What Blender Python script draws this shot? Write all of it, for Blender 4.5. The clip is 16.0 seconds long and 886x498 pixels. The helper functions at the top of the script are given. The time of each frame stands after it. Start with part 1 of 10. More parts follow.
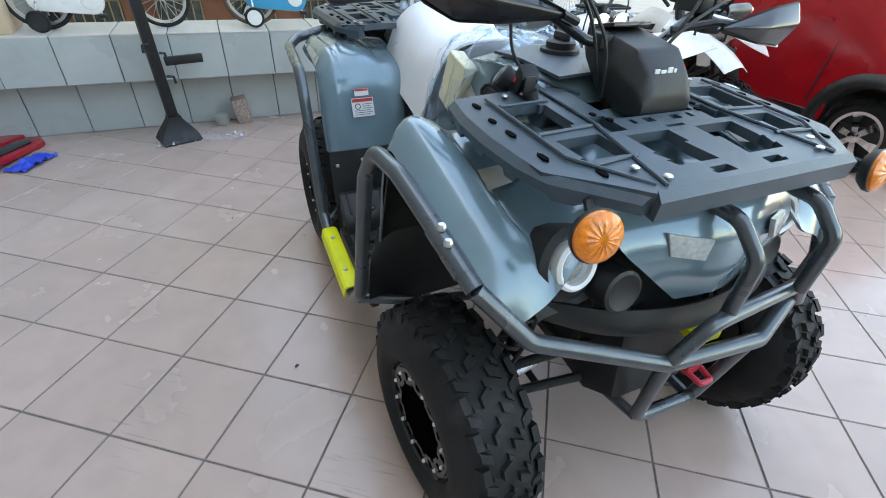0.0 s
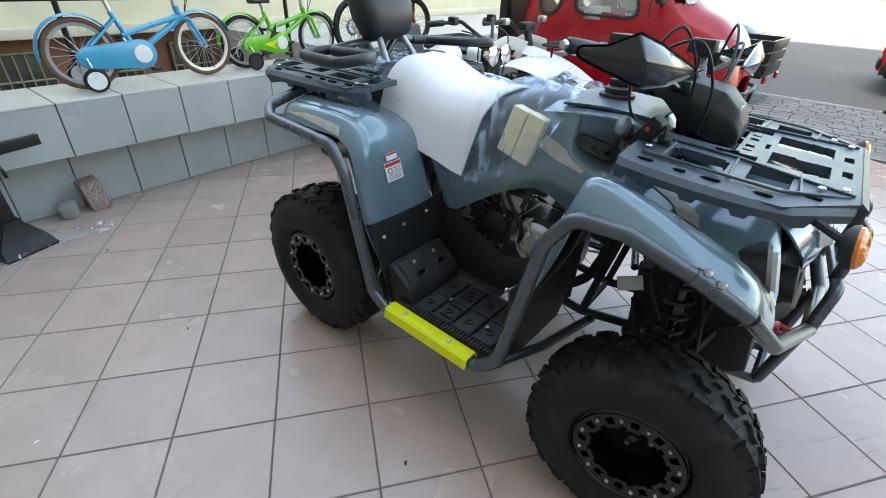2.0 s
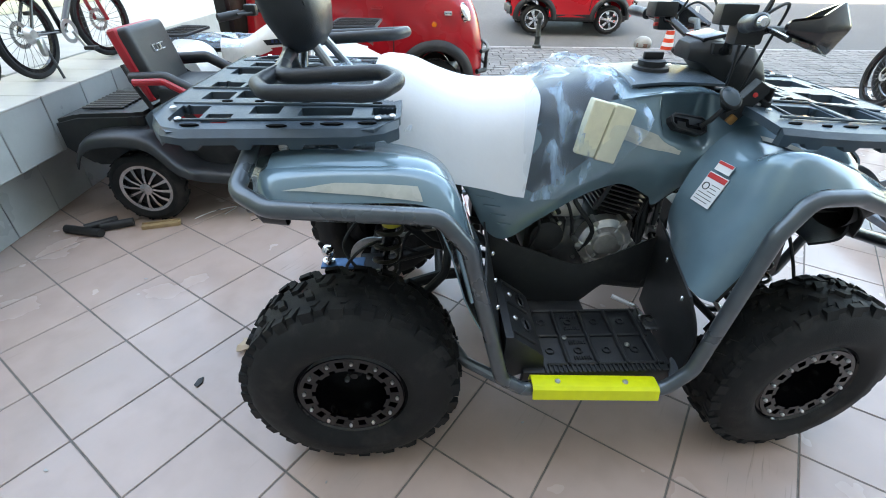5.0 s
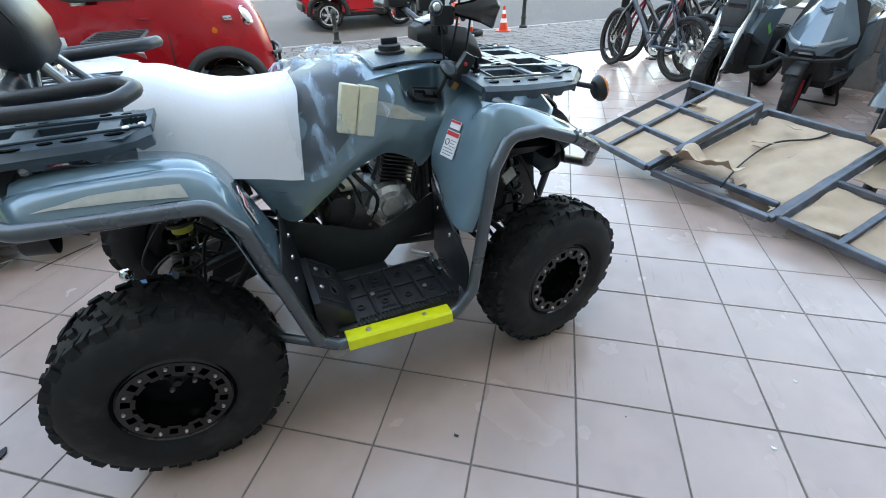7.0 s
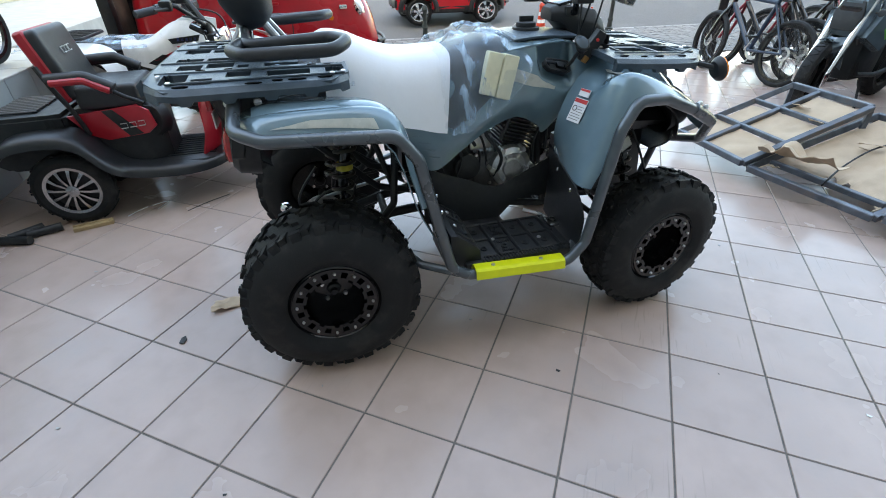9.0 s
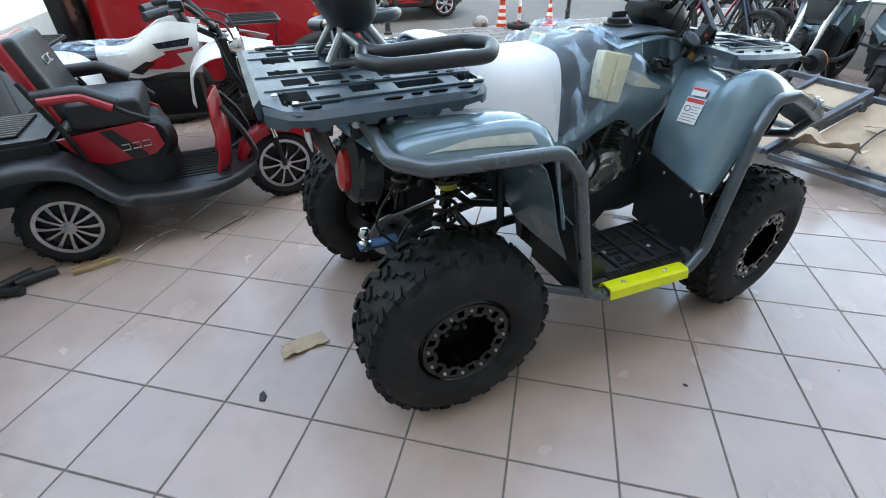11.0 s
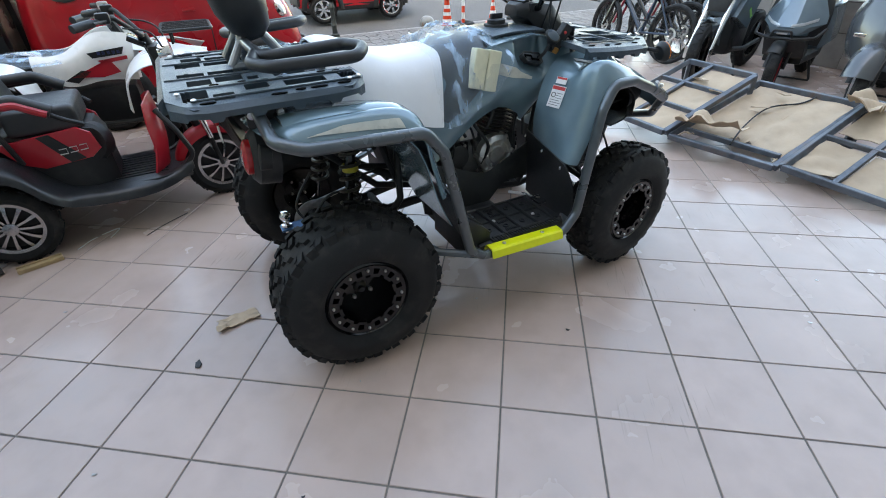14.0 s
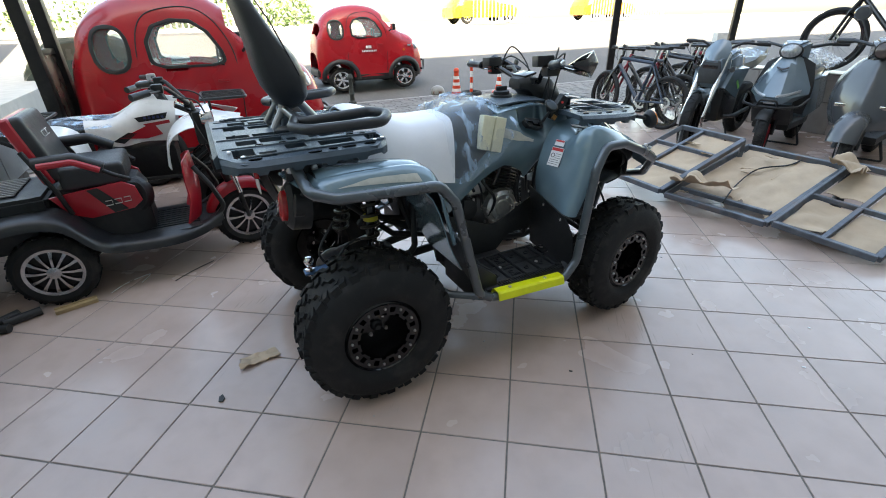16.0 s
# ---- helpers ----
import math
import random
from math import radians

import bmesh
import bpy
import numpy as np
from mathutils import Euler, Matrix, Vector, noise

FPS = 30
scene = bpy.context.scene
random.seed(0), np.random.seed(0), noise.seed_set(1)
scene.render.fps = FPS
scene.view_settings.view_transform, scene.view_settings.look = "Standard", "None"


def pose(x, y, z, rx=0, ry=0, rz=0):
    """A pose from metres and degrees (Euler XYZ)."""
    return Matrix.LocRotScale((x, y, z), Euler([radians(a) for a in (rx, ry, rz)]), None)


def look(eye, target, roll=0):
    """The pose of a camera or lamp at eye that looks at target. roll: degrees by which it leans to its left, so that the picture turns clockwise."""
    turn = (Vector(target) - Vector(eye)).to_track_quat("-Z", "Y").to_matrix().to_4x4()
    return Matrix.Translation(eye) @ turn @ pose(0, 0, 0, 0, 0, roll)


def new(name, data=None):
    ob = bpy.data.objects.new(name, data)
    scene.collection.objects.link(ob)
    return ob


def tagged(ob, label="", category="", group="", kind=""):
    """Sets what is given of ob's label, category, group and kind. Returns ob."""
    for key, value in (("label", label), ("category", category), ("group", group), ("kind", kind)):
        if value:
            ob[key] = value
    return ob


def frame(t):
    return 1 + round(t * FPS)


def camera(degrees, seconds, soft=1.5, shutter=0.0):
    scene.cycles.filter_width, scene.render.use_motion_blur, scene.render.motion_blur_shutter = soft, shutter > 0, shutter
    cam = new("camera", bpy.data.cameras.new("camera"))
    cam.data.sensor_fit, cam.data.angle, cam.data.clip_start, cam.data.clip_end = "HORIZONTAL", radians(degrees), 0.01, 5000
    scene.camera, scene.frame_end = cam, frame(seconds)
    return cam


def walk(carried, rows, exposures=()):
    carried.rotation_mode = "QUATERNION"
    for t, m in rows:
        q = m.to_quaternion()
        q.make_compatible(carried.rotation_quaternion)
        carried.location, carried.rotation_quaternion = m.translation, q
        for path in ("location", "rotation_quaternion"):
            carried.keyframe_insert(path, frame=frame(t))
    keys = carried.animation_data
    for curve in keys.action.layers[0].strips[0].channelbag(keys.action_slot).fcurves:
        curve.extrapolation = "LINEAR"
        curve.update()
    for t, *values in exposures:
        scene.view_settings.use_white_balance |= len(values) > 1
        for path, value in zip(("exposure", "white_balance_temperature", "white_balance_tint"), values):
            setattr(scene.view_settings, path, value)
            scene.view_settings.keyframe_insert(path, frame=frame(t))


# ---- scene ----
from mathutils.bvhtree import BVHTree

cam = camera(88.5, 16.0, 1.0)
PATH = [
    (0, (1.146, -0.927, 1.328), (0.826, 0.687, 0.189), 2.99),
    (0.5, (0.831, -0.946, 1.408), (0.684, 0.701, 0.283), 3.31),
    (1, (0.552, -1.108, 1.428), (0.634, 0.576, 0.353), 3.02),
    (1.5, (0.397, -1.074, 1.417), (0.710, 0.603, 0.374), 2.70),
    (2, (0.273, -0.838, 1.388), (0.725, 0.810, 0.348), 2.47),
    (2.5, (0.200, -0.697, 1.391), (0.744, 0.917, 0.343), 2.20),
    (3, (0.018, -0.532, 1.361), (0.689, 1.031, 0.309), 2.10),
    (3.2, (-0.049, -0.475, 1.376), (0.702, 1.048, 0.319), 2.17),
    (5.3, (-0.437, 0.174, 1.364), (1.038, 0.966, 0.270), 0.31),
    (5.5, (-0.461, 0.165, 1.362), (1.062, 0.859, 0.268), -0.06),
    (6, (-0.525, 0.097, 1.378), (1.057, 0.624, 0.273), -0.67),
    (6.5, (-0.545, -0.022, 1.395), (1.072, 0.382, 0.289), -1.26),
    (7, (-0.493, -0.122, 1.390), (1.126, 0.262, 0.281), -1.41),
    (7.5, (-0.483, -0.158, 1.377), (1.135, 0.239, 0.270), -1.41),
    (8, (-0.588, -0.115, 1.387), (1.022, 0.334, 0.289), -1.18),
    (8.5, (-0.774, -0.025, 1.349), (0.813, 0.516, 0.258), -0.74),
    (9, (-0.845, 0.036, 1.345), (0.714, 0.643, 0.248), -0.68),
    (9.5, (-0.776, 0.268, 1.308), (0.766, 0.903, 0.203), -0.44),
    (9.7, (-0.743, 0.382, 1.316), (0.794, 1.013, 0.202), -0.06),
    (11.8, (-0.878, 0.761, 1.344), (0.762, 1.001, 0.224), -1.27),
    (12, (-0.875, 0.794, 1.344), (0.763, 1.026, 0.220), -1.17),
    (12.5, (-0.908, 0.784, 1.349), (0.731, 1.016, 0.227), -1.25),
    (13, (-0.952, 0.592, 1.378), (0.684, 0.826, 0.252), -1.71),
    (13.5, (-0.984, 0.373, 1.367), (0.652, 0.618, 0.243), -2.01),
    (14, (-1.049, 0.357, 1.391), (0.586, 0.621, 0.269), -1.64),
    (14.5, (-1.203, 0.452, 1.425), (0.479, 0.739, 0.382), -1.23),
    (15, (-1.301, 0.439, 1.425), (0.420, 0.740, 0.452), -1.23),
    (15.5, (-1.306, 0.397, 1.436), (0.442, 0.699, 0.513), -1.38),
    (16, (-1.221, 0.345, 1.427), (0.538, 0.655, 0.525), -1.48),
]
walk(cam, [(t, look(eye, target, roll)) for t, eye, target, roll in PATH], [(0, 3.17, 8450, 7), (1.5, 3.08, 8450, 7), (3, 3.18, 8450, 7), (5.5, 3.55, 8050, 5), (7, 3.27, 8000, 5), (9, 3.22, 8100, 5), (12.5, 3.39, 8150, 6.5), (14, 3.18, 8200, 7), (16, 2.92, 8300, 7)])

# ---------------------------------------------------------------- light
SUN_EL, SUN_AZ = 50.0, 246.0          # degrees: height, and the bearing the light comes from (clockwise from +y)
world = bpy.data.worlds.new("sky")
scene.world = world
world.use_nodes = True
wn = world.node_tree.nodes
sky = wn.new("ShaderNodeTexSky")
sky.sky_type = "NISHITA"
sky.sun_disc = False
sky.sun_elevation = radians(SUN_EL)
sky.sun_rotation = radians(SUN_AZ)
sky.air_density = 1.2
sky.dust_density = 2.0
world.node_tree.links.new(sky.outputs[0], wn["Background"].inputs[0])
wn["Background"].inputs[1].default_value = 0.13
sun_data = bpy.data.lights.new("sun", "SUN")
sun_data.energy = 4.5
sun_data.angle = radians(0.6)
sun_data.color = (1.0, 0.94, 0.85)
sun = new("sun", sun_data)
_a, _e = radians(SUN_AZ), radians(SUN_EL)
_from = Vector((math.sin(_a) * math.cos(_e), math.cos(_a) * math.cos(_e), math.sin(_e)))
sun.matrix_world = look(_from * 30, (0, 0, 0))

# ---------------------------------------------------------------- materials
def mat(name, col, rough=0.5, metal=0.0, var=0.12, scale=18.0, bump=0.0, bscale=120.0, coat=0.0, stain=None, stain_scale=2.5,
        stain_amt=0.0, isl=0.0, rnd=0.0, spec=0.5, rvar=0.12, world=False, scuff=0.0):
    """A procedural surface: two scales of noise in the colour, uneven gloss, fine relief."""
    m = bpy.data.materials.new(name)
    m.use_nodes = True
    nt = m.node_tree
    n, l = nt.nodes, nt.links
    b = n["Principled BSDF"]
    tc = n.new("ShaderNodeTexCoord")
    spot = n.new("ShaderNodeNewGeometry").outputs["Position"] if world else tc.outputs["Object"]
    n1 = n.new("ShaderNodeTexNoise")
    n1.inputs["Scale"].default_value = scale
    n1.inputs["Detail"].default_value = 5
    l.new(spot, n1.inputs["Vector"])
    ramp = n.new("ShaderNodeMapRange")
    ramp.inputs[1].default_value, ramp.inputs[2].default_value = 0.3, 0.7
    ramp.inputs[3].default_value, ramp.inputs[4].default_value = 1 - var, 1 + var
    l.new(n1.outputs["Fac"], ramp.inputs[0])
    val = ramp.outputs[0]
    for amount, kind in ((isl, "g"), (rnd, "o")):
        if amount:
            src = n.new("ShaderNodeNewGeometry").outputs["Random Per Island"] if kind == "g" else n.new("ShaderNodeObjectInfo").outputs["Random"]
            r2 = n.new("ShaderNodeMapRange")
            r2.inputs[3].default_value, r2.inputs[4].default_value = 1 - amount, 1 + amount
            l.new(src, r2.inputs[0])
            mu = n.new("ShaderNodeMath")
            mu.operation = "MULTIPLY"
            l.new(val, mu.inputs[0])
            l.new(r2.outputs[0], mu.inputs[1])
            val = mu.outputs[0]
    mix = n.new("ShaderNodeVectorMath")
    mix.operation = "SCALE"
    mix.inputs[0].default_value = col
    l.new(val, mix.inputs["Scale"])
    out = mix.outputs[0]
    if stain_amt:
        n2 = n.new("ShaderNodeTexNoise")
        n2.inputs["Scale"].default_value = stain_scale
        n2.inputs["Detail"].default_value = 8
        n2.inputs["Roughness"].default_value = 0.65
        l.new(spot, n2.inputs["Vector"])
        r3 = n.new("ShaderNodeMapRange")
        r3.inputs[1].default_value, r3.inputs[2].default_value = 0.52, 0.72
        r3.inputs[3].default_value, r3.inputs[4].default_value = 0, stain_amt
        l.new(n2.outputs["Fac"], r3.inputs[0])
        mc = n.new("ShaderNodeMix")
        mc.data_type = "RGBA"
        l.new(r3.outputs[0], mc.inputs[0])
        l.new(out, mc.inputs[6])
        mc.inputs[7].default_value = (*(stain or (0.1, 0.09, 0.08)), 1)
        out = mc.outputs[2]
    if scuff:           # short dark scrapes, gathered in patches
        mp = n.new("ShaderNodeMapping")
        mp.inputs["Rotation"].default_value = (0, 0, 0.5)
        mp.inputs["Scale"].default_value = (3.0, 55.0, 1.0)
        l.new(spot, mp.inputs[0])
        n6 = n.new("ShaderNodeTexNoise")
        n6.inputs["Scale"].default_value = 1.6
        n6.inputs["Detail"].default_value = 3
        n6.inputs["Distortion"].default_value = 0.6
        l.new(mp.outputs[0], n6.inputs["Vector"])
        n7 = n.new("ShaderNodeTexNoise")
        n7.inputs["Scale"].default_value = 1.7
        n7.inputs["Detail"].default_value = 4
        l.new(spot, n7.inputs["Vector"])
        a1 = n.new("ShaderNodeMapRange")
        a1.inputs[1].default_value, a1.inputs[2].default_value = 0.60, 0.70
        l.new(n6.outputs["Fac"], a1.inputs[0])
        a2 = n.new("ShaderNodeMapRange")
        a2.inputs[1].default_value, a2.inputs[2].default_value = 0.56, 0.68
        a2.inputs[4].default_value = scuff
        l.new(n7.outputs["Fac"], a2.inputs[0])
        mu = n.new("ShaderNodeMath")
        mu.operation = "MULTIPLY"
        l.new(a1.outputs[0], mu.inputs[0])
        l.new(a2.outputs[0], mu.inputs[1])
        mc = n.new("ShaderNodeMix")
        mc.data_type = "RGBA"
        l.new(mu.outputs[0], mc.inputs[0])
        l.new(out, mc.inputs[6])
        mc.inputs[7].default_value = (0.12, 0.105, 0.095, 1)
        out = mc.outputs[2]
    l.new(out, b.inputs["Base Color"])
    r4 = n.new("ShaderNodeMapRange")
    r4.inputs[3].default_value, r4.inputs[4].default_value = max(0.02, rough - rvar), min(1, rough + rvar)
    n3 = n.new("ShaderNodeTexNoise")
    n3.inputs["Scale"].default_value = scale * 0.37
    n3.inputs["Detail"].default_value = 4
    l.new(spot, n3.inputs["Vector"])
    l.new(n3.outputs["Fac"], r4.inputs[0])
    l.new(r4.outputs[0], b.inputs["Roughness"])
    b.inputs["Metallic"].default_value = metal
    b.inputs["Specular IOR Level"].default_value = spec
    b.inputs["Coat Weight"].default_value = coat
    b.inputs["Coat Roughness"].default_value = 0.08
    if bump:
        n4 = n.new("ShaderNodeTexNoise")
        n4.inputs["Scale"].default_value = bscale
        n4.inputs["Detail"].default_value = 3
        l.new(spot, n4.inputs["Vector"])
        bp = n.new("ShaderNodeBump")
        bp.inputs["Strength"].default_value = bump
        bp.inputs["Distance"].default_value = 0.004
        l.new(n4.outputs["Fac"], bp.inputs["Height"])
        l.new(bp.outputs[0], b.inputs["Normal"])
    return m


def film_mat(name, col, alpha_lo, alpha_hi, scale=30.0, rough=0.12):
    """Thin clear wrapping: mostly open, with streaked glossy creases."""
    m = bpy.data.materials.new(name)
    m.use_nodes = True
    nt = m.node_tree
    n, l = nt.nodes, nt.links
    b = n["Principled BSDF"]
    b.inputs["Base Color"].default_value = (*col, 1)
    b.inputs["Roughness"].default_value = rough
    b.inputs["Specular IOR Level"].default_value = 0.8
    tc = n.new("ShaderNodeTexCoord")
    mp = n.new("ShaderNodeMapping")
    mp.inputs["Rotation"].default_value = (0.5, 0.6, 0.3)
    mp.inputs["Scale"].default_value = (1.0, 1.0, 0.22)
    l.new(tc.outputs["Object"], mp.inputs[0])
    w = n.new("ShaderNodeTexNoise")
    w.inputs["Scale"].default_value = scale
    w.inputs["Detail"].default_value = 6
    w.inputs["Distortion"].default_value = 0.5
    l.new(mp.outputs[0], w.inputs["Vector"])
    r = n.new("ShaderNodeMapRange")
    r.inputs[1].default_value, r.inputs[2].default_value = 0.50, 0.68
    r.inputs[3].default_value, r.inputs[4].default_value = alpha_lo, alpha_hi
    l.new(w.outputs["Fac"], r.inputs[0])
    l.new(r.outputs[0], b.inputs["Alpha"])
    bp = n.new("ShaderNodeBump")
    bp.inputs["Strength"].default_value = 0.9
    bp.inputs["Distance"].default_value = 0.01
    l.new(w.outputs["Fac"], bp.inputs["Height"])
    l.new(bp.outputs[0], b.inputs["Normal"])
    return m


def glass_mat(name, col=(0.9, 0.95, 0.95), rough=0.02, alpha=0.25):
    m = bpy.data.materials.new(name)
    m.use_nodes = True
    b = m.node_tree.nodes["Principled BSDF"]
    b.inputs["Base Color"].default_value = (*col, 1)
    b.inputs["Roughness"].default_value = rough
    b.inputs["Alpha"].default_value = alpha
    b.inputs["Specular IOR Level"].default_value = 0.6
    return m


PAINT = mat("blue_grey_paint", (0.142, 0.222, 0.262), 0.2, 0.2, 0.08, 9, coat=0.6, stain=(0.2, 0.2, 0.19), stain_amt=0.18, stain_scale=4)
PLAST = mat("black_plastic", (0.012, 0.013, 0.014), 0.5, 0, 0.15, 30, 0.15, 400, spec=0.45, stain=(0.08, 0.075, 0.07), stain_amt=0.3, stain_scale=6)
RACKM = mat("textured_rack_plastic", (0.042, 0.064, 0.083), 0.36, 0, 0.12, 25, 0.3, 500, stain=(0.1, 0.1, 0.1), stain_amt=0.25, stain_scale=5)
RUBBER = mat("tyre_rubber", (0.010, 0.0105, 0.011), 0.7, 0, 0.2, 14, 0.25, 260, stain=(0.06, 0.055, 0.05), stain_amt=0.45, stain_scale=7, spec=0.35)
GLOSSB = mat("gloss_black", (0.008, 0.008, 0.009), 0.22, 0.0, 0.1, 20, coat=0.3)
RIMBLK = mat("gloss_black_rim", (0.004, 0.004, 0.005), 0.12, 0.0, 0.1, 20)
STEEL = mat("bright_steel", (0.62, 0.62, 0.62), 0.28, 1, 0.08, 30)
CHROME = mat("chrome", (0.8, 0.8, 0.8), 0.08, 1, 0.04, 20, rvar=0.04)
TUBE = mat("grey_powder_coat_tube", (0.095, 0.11, 0.12), 0.3, 0.55, 0.1, 20, coat=0.3)
YELLOW = mat("yellow_plastic", (0.72, 0.74, 0.015), 0.42, 0, 0.06, 22, 0.1, 300, stain=(0.45, 0.44, 0.05), stain_amt=0.2)
FOAM = mat("white_foam_sheet", (0.78, 0.79, 0.81), 0.62, 0, 0.03, 10, 0.07, 90, stain=(0.62, 0.66, 0.7), stain_amt=0.3, stain_scale=5)
CREAMFOAM = mat("cream_foam_block", (0.74, 0.71, 0.52), 0.7, 0, 0.06, 40, 0.2, 200)
SEATM = mat("black_vinyl", (0.022, 0.024, 0.027), 0.42, 0, 0.1, 30, 0.2, 300)
FINM = mat("dark_grey_cast_fin", (0.10, 0.10, 0.10), 0.4, 0.6, 0.15, 40)
ALLOY = mat("cast_alloy", (0.58, 0.58, 0.57), 0.36, 0.9, 0.15, 40, 0.15, 200, stain=(0.12, 0.11, 0.1), stain_amt=0.4)
AMBER = mat("amber_lens", (0.75, 0.2, 0.01), 0.14, 0, 0.25, 60, 0.3, 150, coat=0.5)
REDLENS = mat("red_lens", (0.42, 0.012, 0.015), 0.14, 0, 0.2, 60, 0.2, 150, coat=0.5)
WHITEP = mat("white_plastic", (0.78, 0.78, 0.76), 0.3, 0, 0.05, 20, coat=0.3, stain=(0.5, 0.48, 0.45), stain_amt=0.15)
REDP = mat("red_gloss_paint", (0.40, 0.006, 0.014), 0.28, 0, 0.07, 6, coat=0.35, spec=0.35, stain=(0.33, 0.04, 0.04), stain_amt=0.15, stain_scale=3)
FILM = film_mat("clear_wrap", (0.52, 0.73, 0.95), 0.10, 0.75, 16, 0.05)
# sheenless black that stands in for the darkness inside the rack slots
SLOTSHADE = mat("black_recess", (0.004, 0.004, 0.004), 0.95, 0, 0.05, 20, spec=0.05)
KNOBCAP = mat("blue_grey_cap", (0.06, 0.085, 0.105), 0.3, 0, 0.08, 20, coat=0.2)
ORANGE = mat("orange_red_plastic", (0.62, 0.05, 0.015), 0.45, 0, 0.1, 20)
TAPE = mat("clear_tape", (0.42, 0.42, 0.37), 0.3, 0, 0.1, 40)
PAPERW = mat("white_sticker", (0.75, 0.75, 0.74), 0.5, 0, 0.03, 40)
PAPERR = mat("red_print", (0.55, 0.03, 0.03), 0.5, 0, 0.03, 40)
PRINTK = mat("dark_print", (0.05, 0.05, 0.05), 0.5, 0, 0.03, 40)
SPRING = mat("spring_steel", (0.05, 0.05, 0.05), 0.35, 0.4, 0.1, 30)
GLASS = glass_mat("clear_glass")
MIRRORM = mat("mirror_glass", (0.8, 0.82, 0.85), 0.03, 1, 0.02, 10, rvar=0.02)

# ---------------------------------------------------------------- mesh tools
def part_me(name, me, material, parent=None, label=""):
    if not me.materials:
        me.materials.append(material)
    ob = new(name, me)
    if parent is not None:
        ob.parent = parent
    if label:
        ob["label"] = label
    return ob


def smooth_edges(bm, angle=35):
    lim = radians(angle)
    for f in bm.faces:
        f.smooth = True
    for e in bm.edges:
        if len(e.link_faces) == 2 and e.calc_face_angle(0) > lim:
            e.smooth = False


def part(name, bm, material, parent=None, label="", smooth=35):
    """Links a bmesh as ONE mesh object under a thing or under a part."""
    bm.normal_update()
    if smooth:
        smooth_edges(bm, smooth)
    me = bpy.data.meshes.new(name)
    bm.to_mesh(me)
    bm.free()
    return part_me(name, me, material, parent, label)


def thing(name, label, category, m=None, group="", kind=""):
    ob = new(name)
    ob.empty_display_size = 0.1
    if m is not None:
        ob.matrix_world = m
    return tagged(ob, label, category, group, kind)


def fillet(pts, r, n=5, closed=False):
    """Rounds the corners of a polyline."""
    pts = [Vector(p) for p in pts]
    out = []
    k = len(pts)
    for i, p in enumerate(pts):
        if not closed and i in (0, k - 1):
            out.append(p)
            continue
        a, b = pts[i - 1], pts[(i + 1) % k]
        da, db = a - p, b - p
        la, lb = da.length, db.length
        if la < 1e-6 or lb < 1e-6:
            continue
        ang = da.angle(db, math.pi)
        if ang > math.pi - 0.05 or r <= 0:
            out.append(p)
            continue
        d = min(r / math.tan(ang / 2), la * 0.48, lb * 0.48)
        s, e = p + da / la * d, p + db / lb * d
        for j in range(n + 1):
            t = j / n
            out.append(s * (1 - t) ** 2 + p * 2 * t * (1 - t) + e * t * t)
    return out


def tube(bm, pts, r, seg=10, round_r=0.0, closed=False, caps=True, n=5, taper=None):
    """Sweeps a round section along a path."""
    pts = fillet(pts, round_r, n, closed) if round_r else [Vector(p) for p in pts]
    k = len(pts)
    rings = []
    up = None
    for i, p in enumerate(pts):
        a = pts[i - 1] if (i or closed) else p
        b = pts[(i + 1) % k] if (i < k - 1 or closed) else p
        t = (b - a)
        if t.length < 1e-9:
            t = Vector((0, 0, 1))
        t.normalize()
        if up is None:
            up = Vector((0, 0, 1)) if abs(t.z) < 0.9 else Vector((1, 0, 0))
        side = t.cross(up)
        if side.length < 1e-4:
            side = t.orthogonal()
        side.normalize()
        up = side.cross(t).normalized()
        rr = r if taper is None else r * (1 + (taper - 1) * i / (k - 1))
        rings.append([bm.verts.new(p + side * rr * math.cos(q) + up * rr * math.sin(q)) for q in (2 * math.pi * j / seg for j in range(seg))])
    for i in range(k if closed else k - 1):
        A, B = rings[i], rings[(i + 1) % k]
        for j in range(seg):
            bm.faces.new((A[j], A[(j + 1) % seg], B[(j + 1) % seg], B[j]))
    if caps and not closed:
        bm.faces.new(rings[0][::-1])
        bm.faces.new(rings[-1])
    return bm


def box(bm, c, s, m=None, bevel=0.0, seg=2):
    """A box of size s about c, its edges rounded."""
    t = bmesh.new()
    bmesh.ops.create_cube(t, size=1)
    bmesh.ops.scale(t, vec=s, verts=t.verts)
    if bevel:
        bmesh.ops.bevel(t, geom=t.edges[:], offset=min(bevel, min(s) * 0.45), segments=seg, affect="EDGES", profile=0.6)
    bmesh.ops.transform(t, matrix=(m or Matrix()) @ Matrix.Translation(c) if m is None else m @ Matrix.Translation(c), verts=t.verts)
    merge(bm, t)
    return bm


def merge(bm, t, m=None):
    if m is not None:
        bmesh.ops.transform(t, matrix=m, verts=t.verts)
    me = bpy.data.meshes.new("tmp")
    t.to_mesh(me)
    t.free()
    bm.from_mesh(me)
    bpy.data.meshes.remove(me)
    return bm


